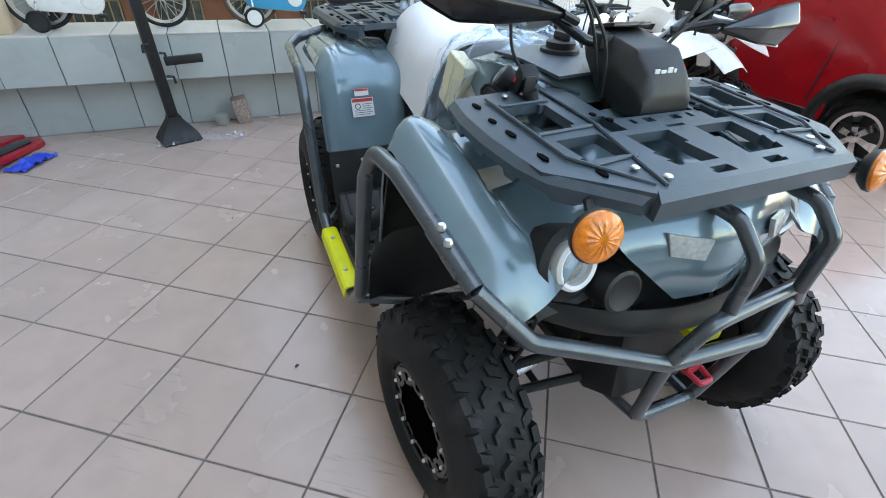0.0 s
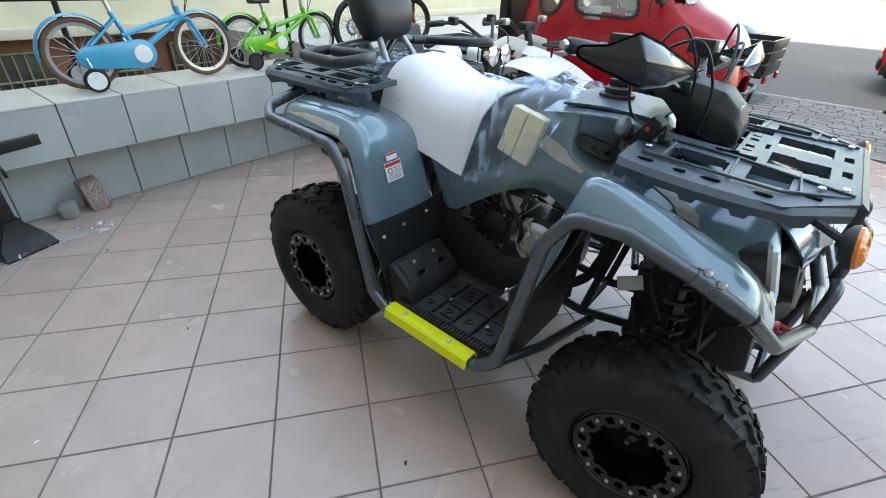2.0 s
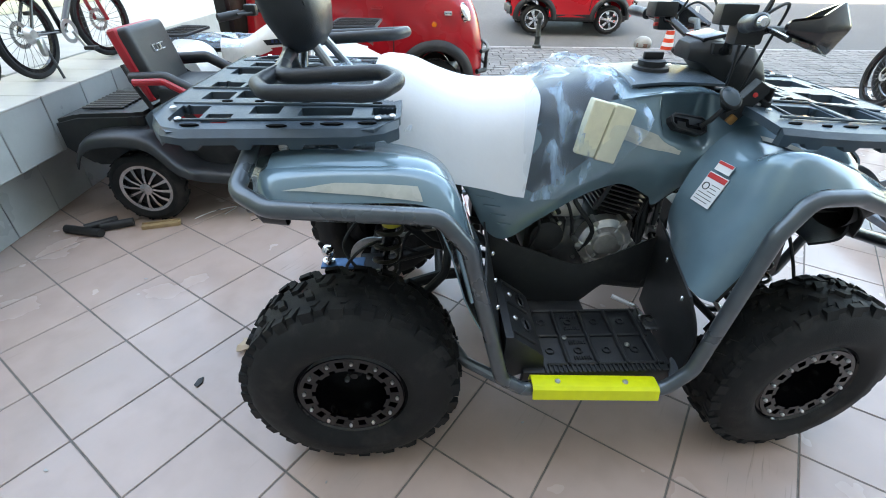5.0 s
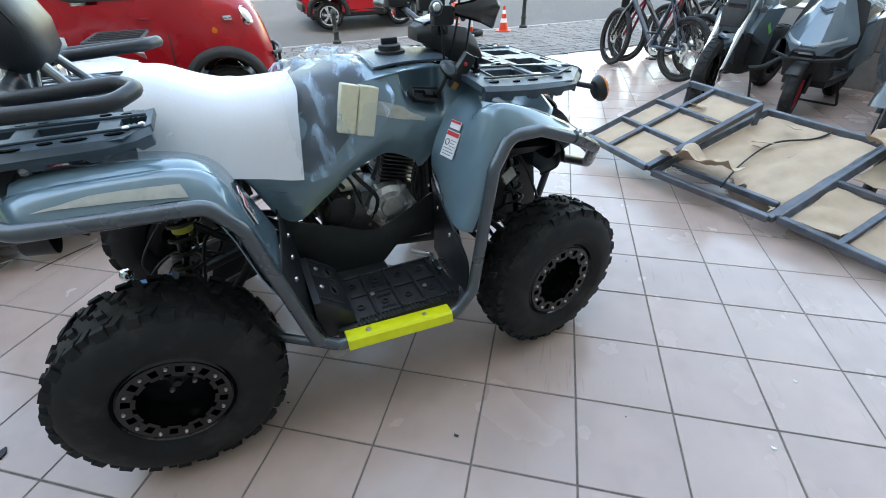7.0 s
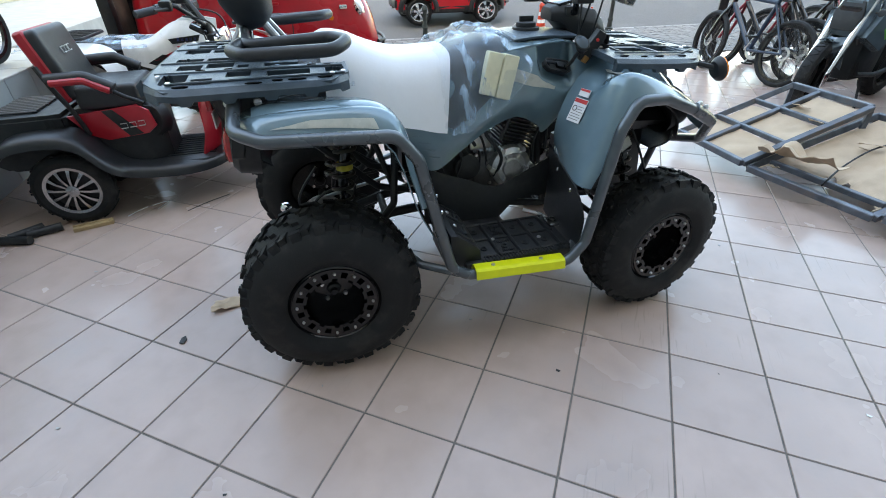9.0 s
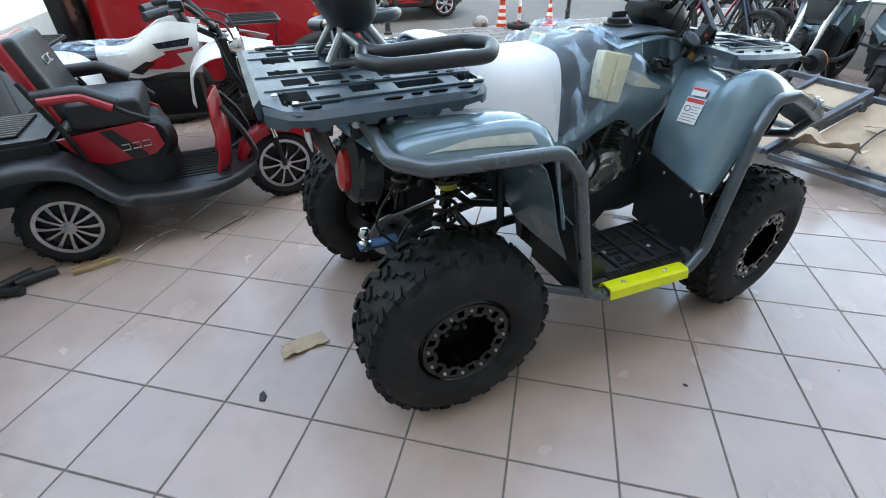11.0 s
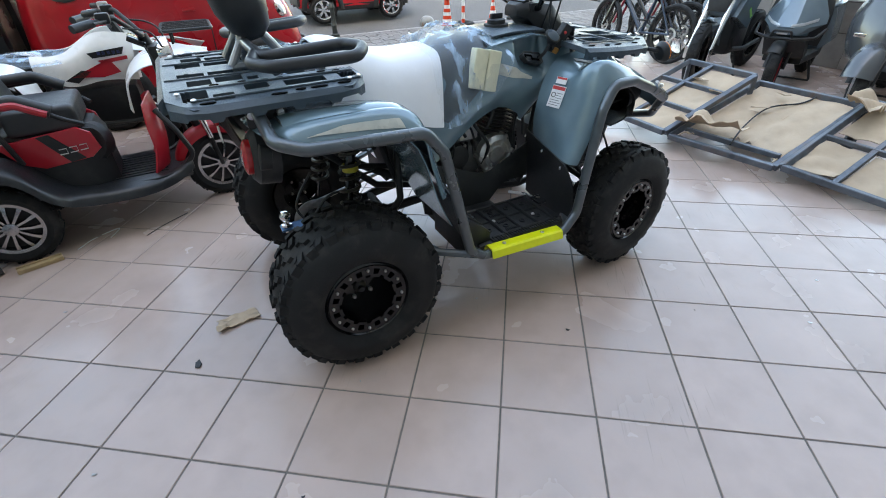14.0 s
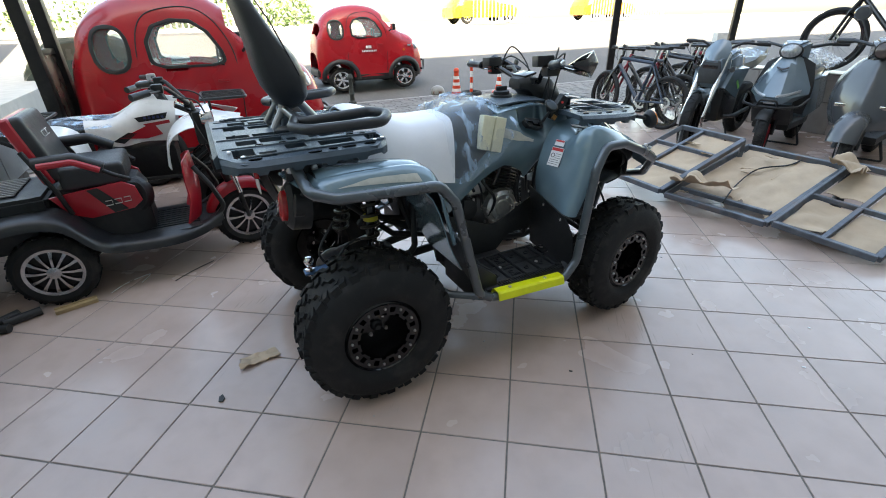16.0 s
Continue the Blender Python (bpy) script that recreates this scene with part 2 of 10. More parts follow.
def lathe(bm, prof, seg=32, m=None, closed=False):
    """Turns a profile of (radius, height) about z."""
    m = m or Matrix()
    rings = []
    for r, z in prof:
        if r < 1e-5:
            rings.append([bm.verts.new(m @ Vector((0, 0, z)))])
        else:
            rings.append([bm.verts.new(m @ Vector((r * math.cos(a), r * math.sin(a), z))) for a in (2 * math.pi * j / seg for j in range(seg))])
    pairs = list(zip(rings, rings[1:]))
    if closed:
        pairs.append((rings[-1], rings[0]))
    for A, B in pairs:
        for j in range(seg):
            k = (j + 1) % seg
            if len(A) == 1 and len(B) == 1:
                continue
            if len(A) == 1:
                bm.faces.new((A[0], B[k], B[j]))
            elif len(B) == 1:
                bm.faces.new((A[j], A[k], B[0]))
            else:
                bm.faces.new((A[j], A[k], B[k], B[j]))
    return bm


def prism(bm, outline, h, m=None, bevel=0.0, seg=2):
    """Extrudes a flat outline (x, y) by h along z, centred on z = 0."""
    t = bmesh.new()
    vs = [t.verts.new((x, y, -h / 2)) for x, y in outline]
    f = t.faces.new(vs)
    r = bmesh.ops.extrude_face_region(t, geom=[f])
    bmesh.ops.translate(t, vec=(0, 0, h), verts=[v for v in r["geom"] if isinstance(v, bmesh.types.BMVert)])
    bmesh.ops.recalc_face_normals(t, faces=t.faces)
    if bevel:
        es = [e for e in t.edges if abs(e.verts[0].co.z - e.verts[1].co.z) < 1e-6]
        bmesh.ops.bevel(t, geom=es, offset=bevel, segments=seg, affect="EDGES", profile=0.6)
    return merge(bm, t, m)


def loft(bm, secs, closed=True, caps=True):
    """Skins rings (or open strips) of equally many points."""
    rings = [[bm.verts.new(Vector(p)) for p in s] for s in secs]
    for A, B in zip(rings, rings[1:]):
        k = len(A)
        for j in range(k if closed else k - 1):
            bm.faces.new((A[j], A[(j + 1) % k], B[(j + 1) % k], B[j]))
    if caps and closed:
        bm.faces.new(rings[0][::-1])
        bm.faces.new(rings[-1])
    return bm


def spline(pts, n):
    """n points along a smooth curve through pts (Catmull-Rom)."""
    P = [Vector(p) for p in pts]
    out = []
    k = len(P) - 1
    for i in range(n):
        u = i / (n - 1) * k
        a = min(int(u), k - 1)
        t = u - a
        p0, p1, p2, p3 = P[max(a - 1, 0)], P[a], P[a + 1], P[min(a + 2, k)]
        out.append(0.5 * ((2 * p1) + (p2 - p0) * t + (2 * p0 - 5 * p1 + 4 * p2 - p3) * t * t + (3 * p1 - p0 - 3 * p2 + p3) * t ** 3))
    return out


def solidify(bm, d):
    """Gives an open sheet a thickness."""
    bm.normal_update()
    bmesh.ops.solidify(bm, geom=bm.faces[:], thickness=d)
    return bm


def sheet(rows, d=0.004, sub=1):
    """A thick curved panel through a grid of points."""
    bm = bmesh.new()
    g = [[bm.verts.new(Vector(p)) for p in r] for r in rows]
    for a, b in zip(g, g[1:]):
        for j in range(len(a) - 1):
            bm.faces.new((a[j], a[j + 1], b[j + 1], b[j]))
    if sub > 1:
        bmesh.ops.subdivide_edges(bm, edges=bm.edges[:], cuts=sub - 1, use_grid_fill=True, smooth=1.0)
    bmesh.ops.recalc_face_normals(bm, faces=bm.faces)
    if d:
        solidify(bm, d)
    return bm


RX90 = pose(0, 0, 0, 90, 0, 0)          # z of a turned profile to -y
def along_y(x, y, z):
    """The pose that lays a turned shape's axis across, pointing to -y."""
    return pose(x, y, z, 90, 0, 0)


def smooth_grid(rows, nu, nv):
    """A dense smooth grid through a coarse one."""
    cols = [spline(r, nv) for r in rows]
    return [list(q) for q in zip(*[spline([c[j] for c in cols], nu) for j in range(nv)])]


def panel(name, rows, material, parent, nu=18, nv=10, d=0.005, s=1, label=""):
    rows = [[(p[0], p[1] * s, p[2]) for p in r] for r in rows]
    return part(name, sheet(smooth_grid(rows, nu, nv), d), material, parent, label, 40)



# ---------------------------------------------------------------- the setting
T = 0.333                                            # tile pitch
STREET = radians(-55)                                # the street runs this way
SD, SN = Vector((math.cos(STREET), math.sin(STREET), 0)), Vector((-math.sin(STREET), math.cos(STREET), 0))
EDGE = 5.60                                          # tiled terrace ends here, across the street's line
TILE = mat("beige_floor_tile", (0.45, 0.335, 0.285), 0.25, 0, 0.07, 7, 0.05, 50, stain=(0.29, 0.25, 0.23), stain_amt=0.38, stain_scale=3.5, rnd=0.045, isl=0.045, rvar=0.10, coat=0.12, spec=0.55, world=True, scuff=0.5)
GROUT = mat("dark_grout", (0.15, 0.13, 0.115), 0.9, 0, 0.25, 30)
ASPH = mat("asphalt", (0.11, 0.108, 0.105), 0.9, 0, 0.22, 50, 0.5, 260, stain=(0.17, 0.165, 0.16), stain_amt=0.5, stain_scale=0.8)
PAVE = mat("worn_paving", (0.19, 0.18, 0.17), 0.88, 0, 0.2, 30, 0.5, 120, isl=0.14, stain=(0.1, 0.095, 0.09), stain_amt=0.5, stain_scale=1.5)
KERBM = mat("kerb_stone", (0.32, 0.31, 0.29), 0.85, 0, 0.12, 20, 0.3, 90, rnd=0.1, world=True)
BTILE = mat("grey_green_wall_tile", (0.40, 0.43, 0.42), 0.3, 0, 0.05, 6, 0.06, 50, rnd=0.05, world=True, stain=(0.25, 0.26, 0.25), stain_amt=0.3, stain_scale=4)
BTOP = mat("cream_bench_tile", (0.52, 0.49, 0.45), 0.35, 0, 0.08, 8, 0.08, 60, rnd=0.05, world=True, stain=(0.28, 0.25, 0.22), stain_amt=0.45, stain_scale=4)
CREAMW = mat("cream_render", (0.66, 0.60, 0.44), 0.85, 0, 0.07, 3, 0.3, 60, stain=(0.5, 0.44, 0.32), stain_amt=0.4, stain_scale=0.8)
BROWNW = mat("brown_render", (0.33, 0.13, 0.07), 0.8, 0, 0.12, 6, 0.2, 60)
WINDG = mat("dusty_window", (0.10, 0.09, 0.07), 0.25, 0, 0.3, 6)
BARS = mat("window_bars", (0.34, 0.28, 0.17), 0.5, 0.3, 0.1, 20)
BLACKST = mat("black_painted_steel", (0.012, 0.012, 0.013), 0.45, 0.3, 0.2, 15, 0.2, 150, stain=(0.1, 0.09, 0.08), stain_amt=0.25, stain_scale=8)
WALLB = mat("shop_render", (0.26, 0.25, 0.24), 0.85, 0, 0.06, 2, 0.2, 60)


def strip(a0, a1, n0, n1, z0, z1):
    """A slab along the street: a along it, n across it."""
    bm = bmesh.new()
    pts = [SD * a + SN * n for a, n in ((a0, n0), (a1, n0), (a1, n1), (a0, n1))]
    lo = [bm.verts.new((p.x, p.y, z0)) for p in pts]
    hi = [bm.verts.new((p.x, p.y, z1)) for p in pts]
    bm.faces.new(hi)
    bm.faces.new(lo[::-1])
    for i in range(4):
        bm.faces.new((lo[i], lo[(i + 1) % 4], hi[(i + 1) % 4], hi[i]))
    return bm


bm = bmesh.new()
bmesh.ops.create_grid(bm, x_segments=2, y_segments=2, size=400)
bmesh.ops.translate(bm, vec=(0, 0, -0.16), verts=bm.verts)
tagged(part("ground", bm, ASPH, smooth=0), "grey worn asphalt ground out to the horizon", "ground", kind="structure")


def climb(n):
    """Height of the street, which climbs away from the terrace."""
    return -0.10 + 0.155 * max(0.0, n - 8.4)


bm = bmesh.new()
rows = [[bm.verts.new((SD * a + SN * n) + Vector((0, 0, climb(n)))) for a in (-60, 60)] for n in (8.35, 9.0, 10.5, 12.5, 15.0, 17.0)]
rows.append([bm.verts.new((SD * a + SN * 17.0) + Vector((0, 0, -0.3))) for a in (-60, 60)])
rows.append([bm.verts.new((SD * a + SN * 8.35) + Vector((0, 0, -0.3))) for a in (-60, 60)])
for r0, r1 in zip(rows, rows[1:] + rows[:1]):
    bm.faces.new((r0[0], r0[1], r1[1], r1[0]))
bmesh.ops.recalc_face_normals(bm, faces=bm.faces)
tagged(part("road", bm, ASPH, smooth=0), "grey asphalt street climbing away, sunlit on its far side", "road", kind="structure")
base = tagged(part("pavement", strip(-60, 60, EDGE, 8.2, -0.14, -0.012), PAVE, smooth=0), "worn grey stone pavement beside the terrace", "pavement", kind="structure")
rnd = random.Random(11)
bm = bmesh.new()
n = EDGE + 0.02
while n < 8.15:
    a = -9.0 + rnd.uniform(0, 0.2)
    while a < 9:
        w = rnd.uniform(0.16, 0.26)
        p = SD * (a + w / 2) + SN * (n + 0.075)
        box(bm, (0, 0, 0), (w - 0.012, 0.14, 0.03), pose(p.x, p.y, -0.008 + rnd.uniform(0, 0.004), rnd.uniform(-1, 1), rnd.uniform(-1, 1), -55))
        a += w
    n += 0.155
tagged(part("paving_stone", bm, PAVE, base, smooth=0), kind="stuff")
kerb_me = bpy.data.meshes.new("kerb_stone")
bm = bmesh.new()
box(bm, (0, 0, 0), (0.79, 0.14, 0.16), None, 0.015, 2)
bm.to_mesh(kerb_me)
bm.free()
for k in range(-12, 13):
    p = SD * (k * 0.8) + SN * 8.28
    ob = part_me("kerb_stone", kerb_me, KERBM, base)
    ob.matrix_world = pose(p.x, p.y, -0.075, 0, 0, -55)
tagged(part("far_pavement", strip(-60, 60, 17.0, 60, -0.14, climb(17.0)), mat("pale_concrete", (0.5, 0.48, 0.44), 0.9, 0, 0.08, 4), smooth=0), "pale sunlit concrete beyond the street", "pavement", kind="structure")

# terrace: grout bed with single tiles on it
floor = tagged(part("floor", strip(-9, 14, -1.62, EDGE, -0.12, -0.003), GROUT, smooth=0), "beige square ceramic tiles with dark joints", "floor", kind="structure")
bm = bmesh.new()
h = T / 2 - 0.003
top = [bm.verts.new((x * (h - 0.0015), y * (h - 0.0015), 0)) for x, y in ((-1, -1), (1, -1), (1, 1), (-1, 1))]
low = [bm.verts.new((x * h, y * h, -0.002)) for x, y in ((-1, -1), (1, -1), (1, 1), (-1, 1))]
bot = [bm.verts.new((x * h, y * h, -0.010)) for x, y in ((-1, -1), (1, -1), (1, 1), (-1, 1))]
bm.faces.new(top)
for A, B in ((top, low), (low, bot)):
    for i in range(4):
        bm.faces.new((B[i], B[(i + 1) % 4], A[(i + 1) % 4], A[i]))
tile_me = bpy.data.meshes.new("tile")
bm.to_mesh(tile_me)
bm.free()
QX, QY, QH = 0.629, 1.179, -53.4                     # where the quad bike stands
QF, QL = Vector((math.cos(radians(QH)), math.sin(radians(QH)), 0)), Vector((-math.sin(radians(QH)), math.cos(radians(QH)), 0))
BENCH_X = -1.86                                     # face of the bench's lip; its base stands back from it
BENCH_B = -2.04


def from_quad(x, y, z=0.0):
    """A place given ahead of and to the left of the quad bike's rear axle."""
    return Vector((QX, QY, 0)) + QF * x + QL * y + Vector((0, 0, z))


cells = []
for i in range(-26, 40):
    for j in range(-40, 40):
        c = Vector(((i + 0.5) * T, (j + 0.5) * T, 0))
        if not (-1.62 - 0.22 < c.dot(SN) < EDGE and -8.8 < c.dot(SD) < 13.8):
            continue
        if (c - Vector((QX, QY, 0))).dot(QF) < BENCH_B - 0.2:
            continue
        cells.append(((c - Vector((0.7, 0.5, 0))).length, i, j, c))
cells.sort()
for _, i, j, c in cells[:300]:
    ob = part_me("tile", tile_me, TILE, floor)
    ob.location = (c.x, c.y, random.uniform(-0.0006, 0.0006))
verts, faces = [], []
for _, i, j, c in cells[300:]:
    k = len(verts)
    for v in tile_me.vertices:
        verts.append((v.co.x + c.x, v.co.y + c.y, v.co.z + 0.0))
    faces += [tuple(k + q for q in p.vertices) for p in tile_me.polygons]
me = bpy.data.meshes.new("far_tile")
me.from_pydata(verts, [], faces)
tagged(part_me("far_tile", me, TILE, floor), kind="stuff")

# shop front behind the terrace; it throws the shade
tagged(part("wall_shop", strip(-40, 40, -9.0, -1.62, -0.12, 17.0), WALLB, smooth=0), "pale rendered wall of the shop building", "wall", kind="structure")

# out-of-view side wall, added to hold light off this end of the floor
tagged(part("wall_side", strip(6.6, 6.85, -1.62, 0.6, -0.12, 3.4), WALLB, smooth=0), "unseen plain side wall added to darken the terrace floor", "wall", kind="structure")

# tiled bench wall along the end of the terrace
BASE_M = Matrix.Translation(from_quad(0, 0)) @ Matrix.Rotation(radians(QH), 4, "Z")
bm = bmesh.new()
box(bm, (-2.21, -0.2, 0.20), (0.30, 7.6, 0.41), None)
box(bm, (-2.115, -0.2, 0.533), (0.49, 7.6, 0.285), None)
bench = tagged(part("bench_wall", bm, GROUT, smooth=0), "low bench wall clad in grey-green tiles with a cream top", "bench", kind="structure")
bench.matrix_world = BASE_M


def slab_mesh(name, s, bev=0.003):
    bm = bmesh.new()
    box(bm, (0, 0, 0), s, None, bev, 1)
    me = bpy.data.meshes.new(name)
    bm.to_mesh(me)
    bm.free()
    return me


lip_me = slab_mesh("lip_tile", (0.014, 0.327, 0.300))
low_me = slab_mesh("base_tile", (0.012, 0.327, 0.385))
top_me = slab_mesh("top_tile", (0.51, 0.327, 0.012))
rnd = random.Random(5)
for k in range(-11, 11):
    y = -0.353 + k * 0.333
    for me, m in ((lip_me, pose(BENCH_X + rnd.uniform(-.002, .002), y, 0.535, 0, rnd.uniform(-.4, .4), rnd.uniform(-.3, .3))), (low_me, pose(BENCH_B - 0.010, y - 0.005, 0.194, 0, 0, rnd.uniform(-.3, .3))),
                  (top_me, pose(BENCH_X - 0.245, y, 0.686, rnd.uniform(-.2, .2), 0, 0))):
        ob = part_me(me.name, me, BTOP if me is top_me else BTILE, bench)
        ob.matrix_local = m
# low tiled wall at the street edge behind the scooters
PTILE = mat("warm_grey_wall_tile", (0.33, 0.30, 0.275), 0.45, 0, 0.1, 8, 0.1, 60, rnd=0.08, world=True, stain=(0.2, 0.17, 0.15), stain_amt=0.5, stain_scale=3)
bm = bmesh.new()
box(bm, (6.68, -0.82, 0.353), (0.28, 6.3, 0.715), None)
parapet = tagged(part("parapet_wall", bm, GROUT, smooth=0), "bench-high wall clad in warm grey tiles at the street edge", "wall", kind="structure")
parapet.matrix_world = BASE_M
plow_me = slab_mesh("base_tile", (0.012, 0.327, 0.37))
pup_me = slab_mesh("face_tile", (0.016, 0.327, 0.315))
pcap_me = slab_mesh("cap_tile", (0.33, 0.327, 0.018))
for k in range(19):
    y = 2.16 - k * 0.333
    for me, m in ((plow_me, pose(6.535, y, 0.188, 0, 0, rnd.uniform(-.3, .3))), (pup_me, pose(6.532, y, 0.545, 0, rnd.uniform(-.3, .3), 0)), (pcap_me, pose(6.68, y, 0.720, rnd.uniform(-.2, .2), 0, 0))):
        ob = part_me(me.name, me, BTOP if me is pcap_me else PTILE, parapet)
        ob.matrix_local = m

# railing and the lower house behind the bench
bm = bmesh.new()
tube(bm, [(-2.42, -4.2, 1.10), (-2.42, 3.4, 1.10)], 0.024, 10)
rail = tagged(part("railing", bm, BLACKST), "dark tubular railing behind the bench", "railing", kind="structure")
rail.matrix_world = BASE_M @ Matrix.Translation((-0.2, 0, 0.06))
for y in (-3.9, -2.2, -0.5, 1.2, 2.9):
    bm = bmesh.new()
    tube(bm, [(-2.42, y, 0.55), (-2.42, y, 1.10)], 0.018, 8)
    part("post", bm, BLACKST, rail)
bm = bmesh.new()
tube(bm, [(-2.42, -4.2, 1.32), (-2.42, 3.4, 1.32)], 0.010, 8)
part("wire", bm, STEEL, rail)
house = tagged(new("house"), "cream rendered house with brown base and barred windows", "house", kind="structure")
house.matrix_world = BASE_M @ Matrix.Translation((2.3, 0, 0.60))
bm = bmesh.new()
box(bm, (-7.4, 0.0, 1.6), (0.4, 26, 3.0), None)
part("wall", bm, CREAMW, house, "sunlit cream rendered wall", 0)
bm = bmesh.new()
box(bm, (-7.45, 0.0, -1.0), (0.3, 26, 2.2), None)
part("base_wall", bm, BROWNW, house, "brown painted base", 0)
bm = bmesh.new()
box(bm, (-7.15, 0.0, 0.13), (0.25, 26, 0.10), None, 0.02)
part("ledge", bm, CREAMW, house)
for k in range(-9, 10):
    y = -0.395 + k * 0.85
    bm = bmesh.new()
    box(bm, (-7.28, y, -0.43), (0.06, 0.50, 0.74), None, 0.01)
    w = part("window", bm, WINDG, house)
    bm = bmesh.new()
    for i in range(6):
        tube(bm, [(-7.2, y - 0.24 + i * 0.096, -0.80), (-7.2, y - 0.24 + i * 0.096, -0.06)], 0.009, 6)
    for z in (-0.80, -0.56, -0.32, -0.06):
        tube(bm, [(-7.2, y - 0.25, z), (-7.2, y + 0.25, z)], 0.011, 6)
    part("window_bar", bm, BARS, w)
bm = bmesh.new()
box(bm, (-3.8, 0, -0.95), (2.8, 26, 0.1), None)
lane = tagged(part("yard", bm, KERBM, smooth=0), "pale yard below the bench wall", "yard", kind="structure")
lane.matrix_world = BASE_M

bm = bmesh.new()
box(bm, (-4.55, 6.9, 0.16), (4.2, 10.4, 1.04), None, 0.01)
plat = tagged(part("platform", bm, mat("pale_concrete_top", (0.5, 0.48, 0.44), 0.88, 0, 0.1, 6, 0.2, 80, stain=(0.36, 0.34, 0.3), stain_amt=0.4, stain_scale=1.5), smooth=0), "pale sunlit concrete platform behind the bench", "platform", kind="structure")
plat.matrix_world = BASE_M

# steel posts at the street edge of the terrace
for x, y, w in ((7.07, -1.03, 0.10), (8.72, -3.38, 0.10)):
    bm = bmesh.new()
    box(bm, (x, y, 1.45), (w, w, 2.95), None, 0.006)
    box(bm, (x, y, 0.006), (0.16, 0.16, 0.012), None, 0.003)
    tagged(part("street_post", bm, BLACKST), "slim black square steel post on the terrace edge", "post", group="terrace posts")


def gate_frame():
    g = thing("door_frame", "black steel frame with a dark glazed panel", "frame", pose(2.31, 4.41, 0, 0, 0, 31))
    for x in (0.0, 0.50):
        bm = bmesh.new()
        box(bm, (x, 0, 1.3), (0.10, 0.10, 2.6), None, 0.006)
        part("post", bm, BLACKST, g)
    for z in (0.3, 1.25, 2.4):
        bm = bmesh.new()
        box(bm, (0.25, 0, z), (0.40, 0.04, 0.05), None, 0.004)
        part("crossbar", bm, BLACKST, g)
    bm = bmesh.new()
    box(bm, (0.25, 0.0, 0.78), (0.40, 0.012, 0.9), None)
    part("panel", bm, mat("smoked_panel", (0.10, 0.088, 0.07), 0.2, 0, 0.2, 5, stain=(0.16, 0.14, 0.1), stain_amt=0.4), g, "smoked dark panel")
    return g


gate_frame()

# ---------------------------------------------------------------- quad bike: handlebar, engine, running gear
def coil(a, b, r, turns, wire):
    """Points of a helical spring from a to b."""
    a, b = Vector(a), Vector(b)
    ax = (b - a)
    q = Vector((0, 0, 1)).rotation_difference(ax.normalized())
    n = turns * 12
    return [a + ax * (i / n) + q @ Vector((r * math.cos(2 * math.pi * i / 12), r * math.sin(2 * math.pi * i / 12), 0)) for i in range(n + 1)]


